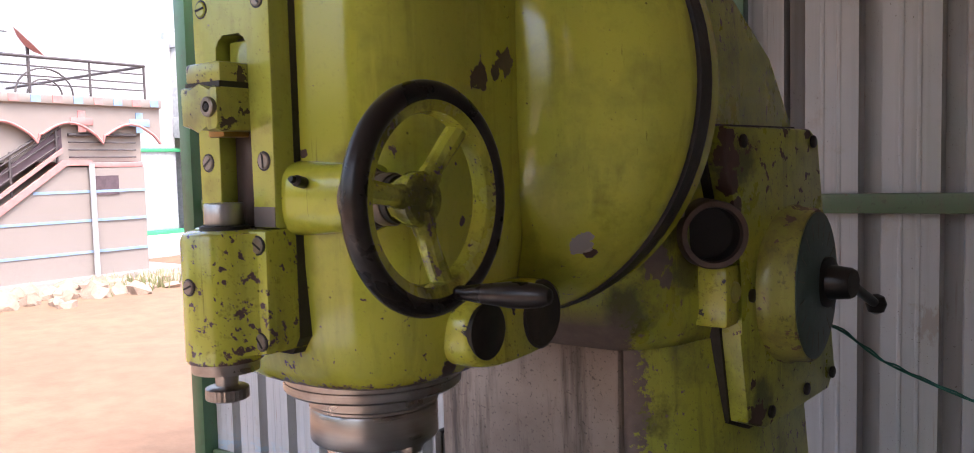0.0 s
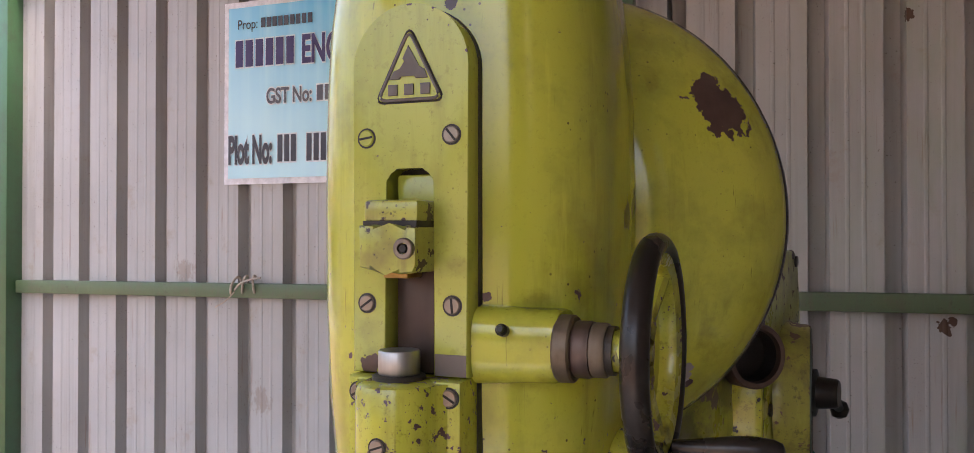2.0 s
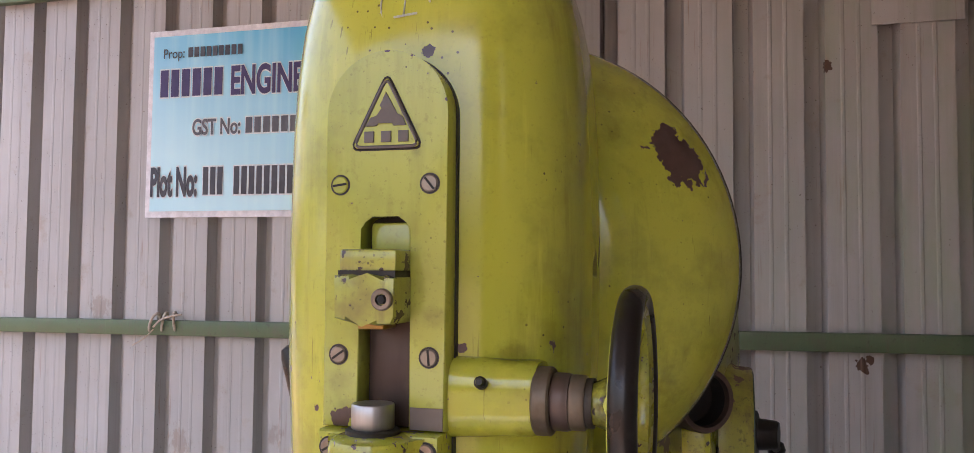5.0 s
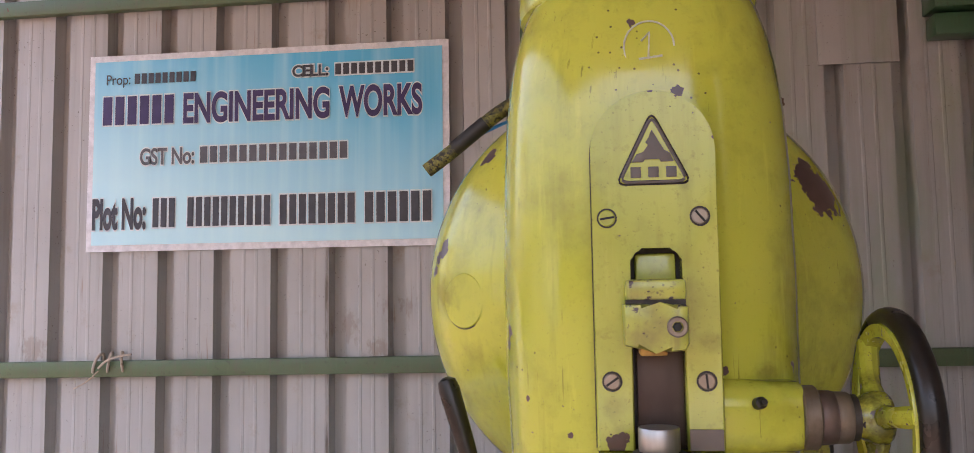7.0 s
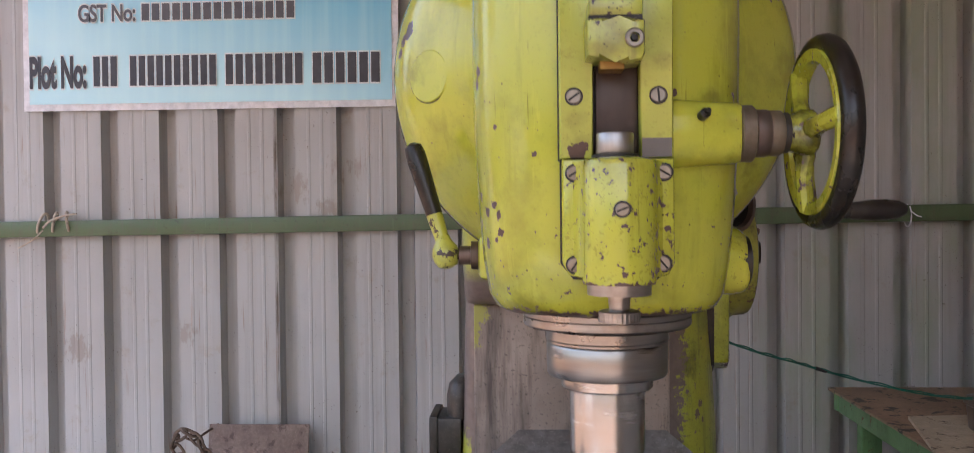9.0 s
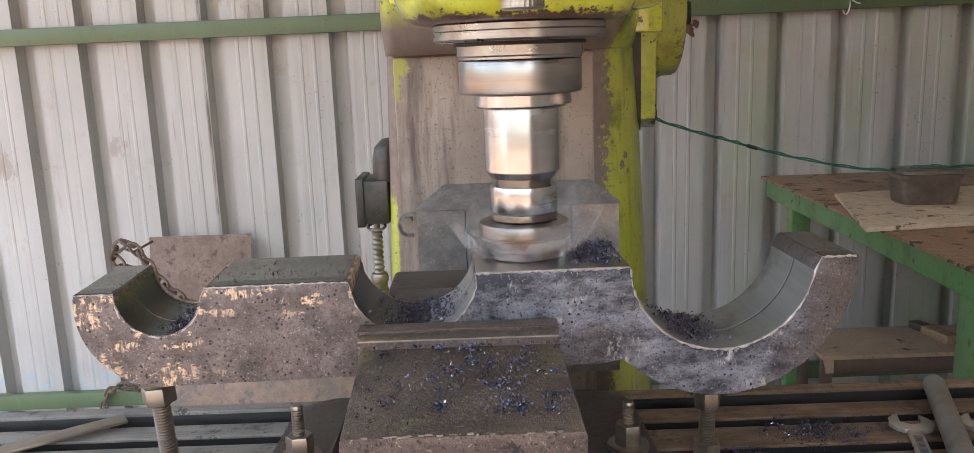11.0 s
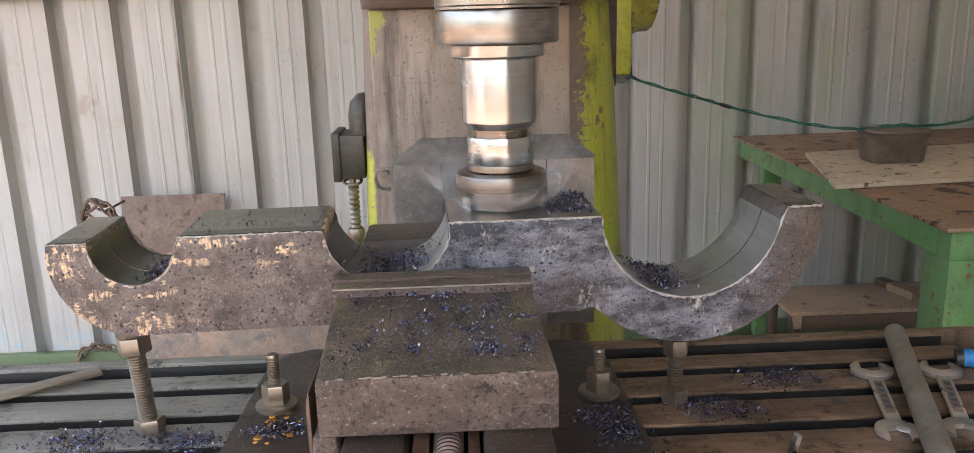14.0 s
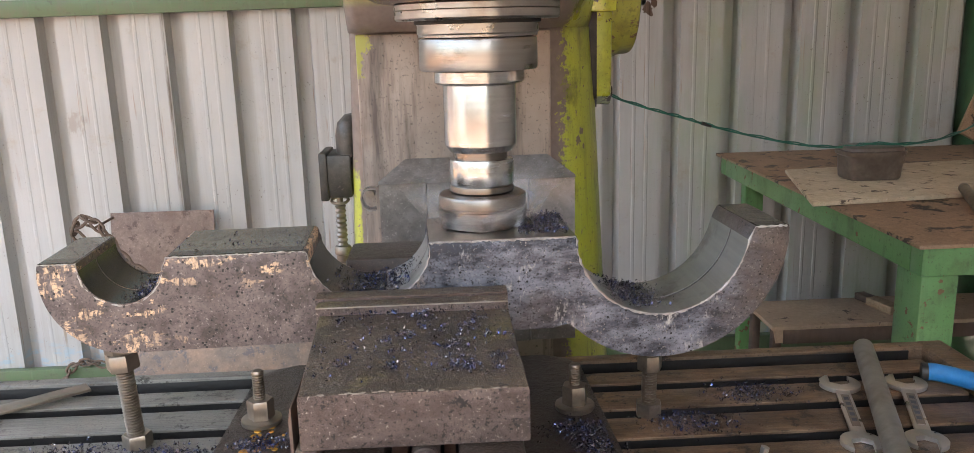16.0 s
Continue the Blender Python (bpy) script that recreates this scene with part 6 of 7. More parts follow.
def build_spanners():
    for x, y, a, n in ((-0.213, 0.705, 73.5, 0), (-0.118, 0.70, 69.0, 1)):
        s = on_table(thing("spanner", (0, 0, 0), "chrome double open-ended spanner on the table", "spanner", "spanners on the table"))
        s.matrix_basis = pose(x, y, TOP + 0.0008, 0, 0, a)
        for jaw_mesh in spanner_mesh():
            part("jaw", jaw_mesh, "chrome", s, local=True)
        part("shank", box(-0.085, 0.08, -0.0105, 0.0105, 0.0005, 0.0068, 0.002), "chrome", s, local=True)
        part("panel", box(-0.055, 0.052, -0.006, 0.006, 0.0064, 0.0073, 0.0006), "bolt", s, local=True)
        for i in range(5):
            part("mark", box(-0.04 + i * 0.018, -0.03 + i * 0.018, -0.0035, 0.0035, 0.0071, 0.0077), "ink_grey", s, local=True)
    r = on_table(thing("steel_bar", (0, 0, 0), "round brown steel bar lying across the table", "bar"))
    a, c = Vector((-0.243, 0.50, TOP + 0.0175)), Vector((-0.093, 0.912, TOP + 0.0185))
    r.matrix_basis = Matrix.Translation(a)
    part("rod", cyl(0.0165, a, c, 28, 0.002), "bar_grey", r)
    b = on_table(thing("blue_handle", (0, 0, 0), "bright blue plastic tool handle on the table", "tool"))
    b.matrix_basis = Matrix.Translation((0.0, 0.73, TOP + 0.02))
    part("grip", tube(smooth_path([(-0.045, 0.806, TOP + 0.016), (-0.03, 0.80, TOP + 0.017), (0.0, 0.765, TOP + 0.018), (0.04, 0.70, TOP + 0.018)], 6), 0.014, 14), "blue_plastic", b)
    part("collar", tube([(-0.050, 0.808, TOP + 0.016), (-0.041, 0.8045, TOP + 0.0165)], 0.0145, 14), "black_plastic", b)
    f = on_table(thing("steel_strip", (-1.5, 0.84, TOP), "flat grey steel strip lying across the table edge", "strip"))
    part("strip", moved(box(-0.11, 0.1, -0.016, 0.016, 0, 0.005, 0.001), pose(-1.475, 0.85, TOP + 0.007, 0, 0, 36)), "bolt", f)
    p = on_table(thing("cutter_pin", (-0.33, 0.57, TOP), "short bright pin standing on the table", "pin"))
    part("pin", moved(hexagon(0.006, (0, 0, 0), (0, 0, 0.03)), pose(-0.40, 0.565, TOP + 0.001, 0, 14, 0)), "steel", p)


# ---- bench, plate and odds and ends by the wall ----
def link_run(ch, path, size=1.0):
    """Chain links set along a path, each turned a quarter from the last."""
    step, d, k, link = 0.028 * size, 0.0, 0, None
    for a, c2 in zip(path, path[1:]):
        d += (c2 - a).length
        if d < step:
            continue
        d = 0.0
        m = Matrix.Translation(a) @ (c2 - a).normalized().to_track_quat("X", "Z").to_matrix().to_4x4() @ pose(0, 0, 0, 90 * (k % 2), 0, 0)
        if link is None:
            ring = [(0.022 * size * math.copysign(abs(math.cos(u)) ** 0.7, math.cos(u)), 0.013 * size * math.sin(u), 0) for u in [2 * math.pi * i / 14 for i in range(14)]]
            link = finish("link", tube(ring, 0.0045 * size, 6, closed=True), "chain")
        ob = new("link", link)
        ob.parent = ch
        ob.matrix_parent_inverse = ch.matrix_basis.inverted()
        ob.matrix_basis = m
        k += 1


def build_bench():
    z = 0.835
    t = thing("work_bench", (0.85, 2.05, FLOOR), "green steel work bench with stained plywood top", "bench")
    x0, x1, y0, y1 = 0.235, 1.40, 1.325, 2.72
    part("top", box(x0 - 0.015, x1, y0 - 0.01, y1 + 0.02, z - 0.01, z, 0.003), "plywood", t, "dusty stained plywood top")
    part("side_rail", box(x0, x0 + 0.05, y0 + 0.051, y1 - 0.051, z - 0.075, z - 0.0105, 0.003), "green_bench", t)
    part("front_rail", box(x0, x1, y0, y0 + 0.05, z - 0.075, z - 0.0105, 0.003), "green_bench", t)
    part("back_rail", box(x0, x1, y1 - 0.05, y1, z - 0.075, z - 0.0105, 0.003), "green_bench", t)
    for x in (x0 + 0.004, x1 - 0.1):
        part("leg", box(x, x + 0.085, y0 + 0.004, y0 + 0.11, FLOOR, z - 0.0755, 0.004), "green_bench", t)
        part("leg", box(x + 0.076, x + 0.146, y1 - 0.054, y1 - 0.004, FLOOR, z - 0.0755, 0.003), "green_bench", t)
    part("stretcher", box(x0 + 0.151, x1 - 0.03, y1 - 0.045, y1 - 0.015, 0.17, 0.22, 0.003), "green_bench", t)
    b = thing("pale_board", (0.8, 1.8, z), "pale oil-stained plywood board lying on the bench", "board")
    part("board", moved(box(0, 0.75, 0, 0.50, 0, 0.012, 0.002), pose(0.163, 1.735, z + 0.001, 0, 0, 6) @ Matrix(((1, 0.37, 0, 0), (0, 1, 0, 0), (0, 0, 1, 0), (0, 0, 0, 1)))), "board", b)
    tub = thing("plastic_tub", (0.62, 1.95, z), "grimy brown plastic tub on the board", "tub")
    tx, ty, tz = 0.475, 2.06, z + 0.0135
    sec = lambda h, k: [(tx + 0.09 * k * math.copysign(abs(math.cos(a)) ** 0.45, math.cos(a)), ty + 0.065 * k * math.copysign(abs(math.sin(a)) ** 0.45, math.sin(a)), tz + h) for a in [2 * math.pi * i / 32 for i in range(32)]]
    part("body", loft([sec(0, 0.86), sec(0.005, 0.9), sec(0.07, 0.97), sec(0.075, 1.03), sec(0.085, 1.04), sec(0.087, 0.98)]), "dirty_plastic", tub, smooth=40)
    part("lid", loft([sec(0.0875, 0.97), sec(0.096, 0.95), sec(0.099, 0.88)]), "dirty_plastic", tub)
    r = thing("steel_pin", (0.9, 1.5, z), "short dark steel pin lying on the bench", "pin")
    part("pin", tube([(0.60, 1.78, z + 0.028), (0.49, 1.52, z + 0.0155)], 0.0145, 14), "bolt", r)
    blk = thing("wood_offcut", (1.3, 2.6, z), "leaning plywood offcut on the bench", "board")
    part("offcut", moved(box(-0.075, 0.075, -0.008, 0.008, 0, 0.16, 0.002), pose(1.14, 2.60, z + 0.034, -12, 28, 0)), "plywood", blk)
    s = thing("low_shelf", (0.7, 2.4, FLOOR), "low brown-topped steel stand under the bench", "stand")
    part("shelf_top", box(0.235, 1.25, 2.14, 2.40, 0.335, 0.35, 0.003), "shelf", s)
    part("apron", box(0.275, 1.25, 2.145, 2.165, 0.285, 0.3345, 0.003), "rusty_bar", s)
    part("gusset", extrude([(2.146, 0.334), (2.146, 0.29), (2.18, 0.334)], "yz", 0.25, 0.274), "shelf", s)
    for x in (0.25, 1.15):
        part("leg", box(x, x + 0.03, 2.168, 2.20, FLOOR, 0.3345, 0.003), "rusty_bar", s)
        part("leg", box(x, x + 0.03, 2.36, 2.39, FLOOR, 0.3345, 0.003), "rusty_bar", s)
    br = thing("worn_brush", (0.82, 2.35, 0.3), "worn straw brush lying on the low stand", "brush")
    part("bristles", moved(box(-0.025, 0.025, -0.08, 0.04, 0, 0.03, 0.006), pose(0.66, 2.28, 0.3505, 0, 0, 14)), "straw", br)
    part("ferrule", moved(box(-0.02, 0.02, 0.041, 0.10, 0.004, 0.028, 0.003), pose(0.66, 2.28, 0.3505, 0, 0, 14)), "rusty_bar", br)
    c = thing("power_cable", (0, 2.0, 1.0), "thin green twin power cable slung across to the bench", "cable")
    pts = [(-0.53, 1.72, 1.29), (-0.455, 1.85, 1.243), (-0.39, 1.94, 1.168), (-0.32, 2.0, 1.120), (-0.21, 2.01, 1.080), (-0.11, 2.04, 1.050), (-0.03, 2.06, 1.024), (0.10, 2.07, 0.988), (0.27, 2.07, 0.952), (0.40, 2.06, 0.942), (0.46, 2.04, 0.953), (0.60, 2.06, 0.946), (0.80, 2.20, 0.945), (1.05, 2.40, 0.975), (1.2, 2.52, 1.02), (1.40, 2.7, 1.08)]
    part("strand", tube(smooth_path(pts, 8), 0.0024, 8), "cable", c)
    part("strand", tube([Vector(p) + Vector((0, 0.004 * math.sin(i), 0.004 + 0.002 * math.cos(i * 1.3))) for i, p in enumerate(smooth_path(pts, 8))], 0.0021, 8), "cable", c)
    part("tape", tube([(-0.045, 2.056, 1.0305), (-0.015, 2.063, 1.0205)], 0.0055, 10), "black_plastic", c)
    p = thing("rusty_plate", (-1.85, 2.8, FLOOR), "rusty steel plate leaning on the wall", "plate")
    part("plate", moved(box(-0.20, 0.20, -0.003, 0.003, 0, 0.79, 0.001), pose(-1.93, 2.74, FLOOR, -10.5, 0, 0)), "rust", p)
    q = thing("wide_plate", (-1.6, 2.55, FLOOR), "wide brown steel plate leaning low behind the table", "plate")
    part("plate", moved(box(-0.36, 0.5, -0.004, 0.004, 0, 0.53, 0.001), pose(-1.62, 2.45, FLOOR, -12, 0, 0)), "plate_grey", q)
    ch = thing("chain", (-2.1, 2.7, 0.6), "rusty link chain hanging over the plate", "chain")
    path = smooth_path([(-2.10, 2.655, 0.585), (-2.15, 2.66, 0.60), (-2.175, 2.66, 0.645), (-2.13, 2.655, 0.685), (-2.085, 2.65, 0.655), (-2.05, 2.65, 0.60), (-2.01, 2.65, 0.535), (-1.96, 2.65, 0.485), (-1.90, 2.65, 0.44), (-1.84, 2.65, 0.41), (-1.78, 2.65, 0.36)], 40)
    part("hook", tube([(-2.12, 2.962, 0.64), (-2.12, 2.70, 0.64), (-2.13, 2.66, 0.66)], 0.005, 8), "chain", ch)
    link_run(ch, path, 1.3)
    kt = thing("cord_knot", (-2.77, 2.9, 1.43), "frayed cord knotted round the green rail", "cord")
    for i, (dx, dz) in enumerate(((-0.05, 0.0), (0.0, 0.004), (0.055, 0.006))):
        part("loop", tube([(-2.77 + dx + 0.014 * math.sin(a + i), 2.925 - 0.032 * math.cos(a), 1.455 + dz + 0.042 * math.sin(a)) for a in [2 * math.pi * j / 16 for j in range(16)]], 0.006, 7, closed=True), "cord", kt)
    part("loose_end", tube(smooth_path([(-2.80, 2.89, 1.43), (-2.84, 2.88, 1.39), (-2.90, 2.885, 1.36)], 5), 0.003, 6), "cord", kt)
    part("bow", tube(smooth_path([(-2.80, 2.89, 1.44), (-2.76, 2.88, 1.47), (-2.70, 2.885, 1.49), (-2.66, 2.89, 1.495)], 5), 0.0045, 6), "cord", kt)


def build_rail_bits():
    t = thing("cable_tie", (0.6, 2.9, 1.47), "white plastic tie knotted round the green rail", "tie")
    part("band", tube([(0.586, 2.925 - 0.034 * math.cos(a), 1.455 + 0.042 * math.sin(a)) for a in [2 * math.pi * j / 16 for j in range(16)]], 0.003, 6, closed=True), "banner_white", t)
    part("tail", tube(smooth_path([(0.586, 2.89, 1.47), (0.60, 2.875, 1.455), (0.615, 2.87, 1.45)], 4), 0.0025, 6), "banner_white", t)
    p = thing("patch_sheet", (0.2, 2.94, 2.75), "loose pale sheet patch high on the wall", "patch")
    part("patch", box(0.04, 0.33, 2.934, 2.9445, 2.55, 2.95, 0.001), "sheet", p)
    q = thing("rail_chain", (-2.4, 2.9, 0.0), "rusty chain end looped over the low rail", "chain")
    link_run(q, smooth_path([(-2.40, 2.88, -0.10), (-2.39, 2.875, -0.03), (-2.36, 2.885, 0.025), (-2.30, 2.89, 0.04), (-2.24, 2.89, 0.025)], 40), 1.1)


def build_swarf():
    """Curled blue chips lying in drifts."""
    rnd = random.Random(7)

    def curls(name, count, place, size, label):
        b = bmesh.new()
        for _ in range(count):
            p, lift = place()
            r = size * rnd.uniform(0.35, 1.25)
            turn = Euler((rnd.uniform(0, 6), rnd.uniform(0, 6), rnd.uniform(0, 6))).to_matrix()
            n, span, wide = 6, rnd.uniform(2.0, 8.5), r * rnd.uniform(0.25, 0.9)
            grow, rows = rnd.uniform(-0.06, 0.12), []
            for i in range(n + 1):
                a, q = span * i / n, r * (1 + grow * i)
                rows.append([b.verts.new(Vector(p) + Vector((0, 0, lift + r * 0.6)) + turn @ Vector((q * math.cos(a), s * wide + i * 0.22 * r, q * math.sin(a)))) for s in (-0.5, 0.5)])
            for u, v in zip(rows, rows[1:]):
                b.faces.new((u[0], u[1], v[1], v[0]))
        return on_table(single(name, b, "swarf", label, "metal chips", kind="stuff"))

    heaps = [(min(-0.73, max(-0.94, rnd.gauss(-0.81, 0.06))), rnd.uniform(0.40, 0.6), rnd.uniform(0.003, 0.010)) for _ in range(60)]

    def jaw():
        x, y, s = rnd.choice(heaps) if rnd.random() < 0.75 else (rnd.uniform(-0.93, -0.73), rnd.uniform(0.38, 0.6), 0.01)
        return (min(-0.722, max(-0.945, rnd.gauss(x, s))), min(0.586, max(0.36, rnd.gauss(y, s))), 0.977), rnd.random() ** 3 * 0.005
    curls("swarf_on_vise", 1500, jaw, 0.0017, "blue and grey milling chips strewn on the vise")
    spots = [(-1.18, 0.67, 0.045), (-1.33, 0.68, 0.05), (-1.05, 0.62, 0.025), (-0.62, 0.62, 0.035), (-0.45, 0.70, 0.05), (-0.33, 0.79, 0.05), (-0.60, 0.57, 0.03)]

    def tab():
        x, y, s = rnd.choice(spots)
        x, y = rnd.gauss(x, s * 0.7), min(0.885, max(0.49, rnd.gauss(y, s * 0.4)))
        inside = -1.1 < x < -0.59 and 0.51 < y < 0.88
        return (x, y, 0.79 if inside else TOP), rnd.random() ** 2 * 0.006
    curls("swarf_on_table", 3800, tab, 0.0020, "dark milling chips drifted on the machine table")

    def bores():
        which = rnd.random()
        cx, cz, r, a = (-0.505, 1.052, 0.121, rnd.gauss(258, 9)) if which < 0.3 else ((-1.2165, 1.035, 0.0535, rnd.gauss(300, 18)) if which < 0.65 else (-0.900, 1.050, 0.082, rnd.gauss(275, 18)))
        y = rnd.uniform(0.69, 0.80)
        x = cx + r * math.cos(radians(a))
        return (x, y + (x + 0.748) * 0.045, cz + r * math.sin(radians(a)) - 0.001), rnd.random() * 0.008
    curls("swarf_in_bores", 3000, bores, 0.0018, "dark chips lying in the half bores of the casting")

    def face():
        return (rnd.uniform(-0.695, -0.628), rnd.uniform(0.69, 0.815), 1.046), rnd.random() ** 2 * 0.007

    def pads():
        x = rnd.gauss(-1.07, 0.05) if rnd.random() < 0.75 else rnd.gauss(-1.29, 0.012)
        x = max(-1.31, min(-0.99, x))
        return (x, rnd.gauss(0.70, 0.012) if rnd.random() < 0.7 else rnd.uniform(0.69, 0.78), 1.042 + (0.0015 if x > -1.2 else -0.0015)), rnd.random() ** 3 * 0.003
    curls("swarf_on_pads", 170, pads, 0.0015, "dark chips strewn on the pads of the casting")
    curls("swarf_on_work", 900, face, 0.0018, "dark chips heaped on the milled face")


SMOKE = []


def build_smoke():
    """Oil smoke curling off the cut, as thin drifting veils."""
    for n, (r0, r1, a0, span, z0, high) in enumerate(((0.068, 0.105, 150, 170, 1.0475, 0.045), (0.072, 0.125, 190, 120, 1.0478, 0.060), (0.070, 0.120, -70, 130, 1.0475, 0.070), (0.075, 0.125, 20, 120, 1.0480, 0.065), (0.075, 0.12, 120, 100, 1.0480, 0.06))):
        b = bmesh.new()
        grid = []
        for j in range(13):
            v = j / 12
            row = []
            for i in range(37):
                a = radians(a0 + span * i / 36 + 25 * v)
                w = noise.noise((2.2 * math.cos(a) + n, 2.2 * math.sin(a), 3 * v + n))
                r = r0 + (r1 - r0) * v + 0.014 * w * v
                row.append(b.verts.new((r * math.cos(a), r * math.sin(a), high * v * (1 + 0.5 * w))))
            grid.append(row)
        for p, q in zip(grid, grid[1:]):
            for i in range(36):
                b.faces.new((p[i], p[i + 1], q[i + 1], q[i]))
        ob = single("smoke_wisp", b, "smoke", "thin white oil smoke curling off the cut", "smoke", kind="stuff", smooth=180)
        ob.matrix_basis = Matrix.Translation((AX, AY, z0))
        ob.visible_shadow = False
        SMOKE.append((ob, z0, n))


# ---- the street outside ----
def build_street():
    b = bmesh.new()
    n, size = 70, 160
    rows = []
    for j in range(n + 1):
        row = []
        for i in range(n + 1):
            u, v = i / n * 2 - 1, j / n * 2 - 1
            x, y = -9 + size * u * abs(u) ** 1.5, 6 + size * v * abs(v) ** 1.5
            far = max(0, min(1, (-5.0 - x) / 3)) if x < -5 else 0
            z = STREET + 0.05 * noise.noise((x * 0.5, y * 0.5, 0)) * far - (0.15 if -4.4 < x < 1.7 and -3.3 < y < 3.1 else 0)
            row.append(b.verts.new((x, y, z)))
        rows.append(row)
    for j in range(n):
        for i in range(n):
            b.faces.new((rows[j][i], rows[j][i + 1], rows[j + 1][i + 1], rows[j + 1][i]))
    single("ground", b, "earth", "dry sandy street outside the shed", "ground", kind="structure", smooth=180)
    rnd = random.Random(3)
    b = bmesh.new()
    for _ in range(420):
        y = rnd.uniform(2, 16)
        x = -13.2 - 0.12 * (y - 6) + rnd.gauss(0, 0.35)
        r = rnd.uniform(0.05, 0.24)
        c = bmesh.ops.create_icosphere(b, subdivisions=1, radius=r, matrix=pose(x, y, STREET + r * 0.2))
        for v in c["verts"]:
            v.co += Vector([rnd.uniform(-0.3, 0.3) * r for _ in range(3)])
            v.co.z = STREET - 0.1 + (v.co.z - STREET + 0.1) * 0.85
    single("rubble_bank", b, "rubble", "stony rubble bank along the street", "rubble", kind="stuff", smooth=20)
    b = bmesh.new()
    for _ in range(700):
        y = rnd.choice((rnd.gauss(8.2, 0.5), rnd.gauss(10.2, 0.8)))
        x = -13.0 + rnd.gauss(0, 0.3) - 0.12 * (y - 6)
        h = rnd.uniform(0.1, 0.3)
        d = Vector((rnd.uniform(-0.1, 0.1), rnd.uniform(-0.1, 0.1), 0))
        p = Vector((x, y, STREET))
        b.faces.new([b.verts.new(q) for q in (p + Vector((0, -0.015, 0)), p + Vector((0, 0.015, 0)), p + d + Vector((0, 0, h)))])
    single("weeds", b, "grass", "dusty weeds on the bank", "weeds", kind="stuff")


def bar_run(a, c, r, seg=8, bm=None):
    return tube([a, c], r, seg, bm)


def scalloped(bottom, top, x0, x1):
    """A board across y whose lower edge follows the points (y, z)."""
    b = bmesh.new()
    rows = [[b.verts.new(p) for p in ((x1, y, z), (x1, y, top), (x0, y, top), (x0, y, z))] for y, z in bottom]
    for p, q in zip(rows, rows[1:]):
        for i in range(4):
            b.faces.new((p[i], p[(i + 1) % 4], q[(i + 1) % 4], q[i]))
    b.faces.new(rows[0][::-1])
    b.faces.new(rows[-1])
    return b


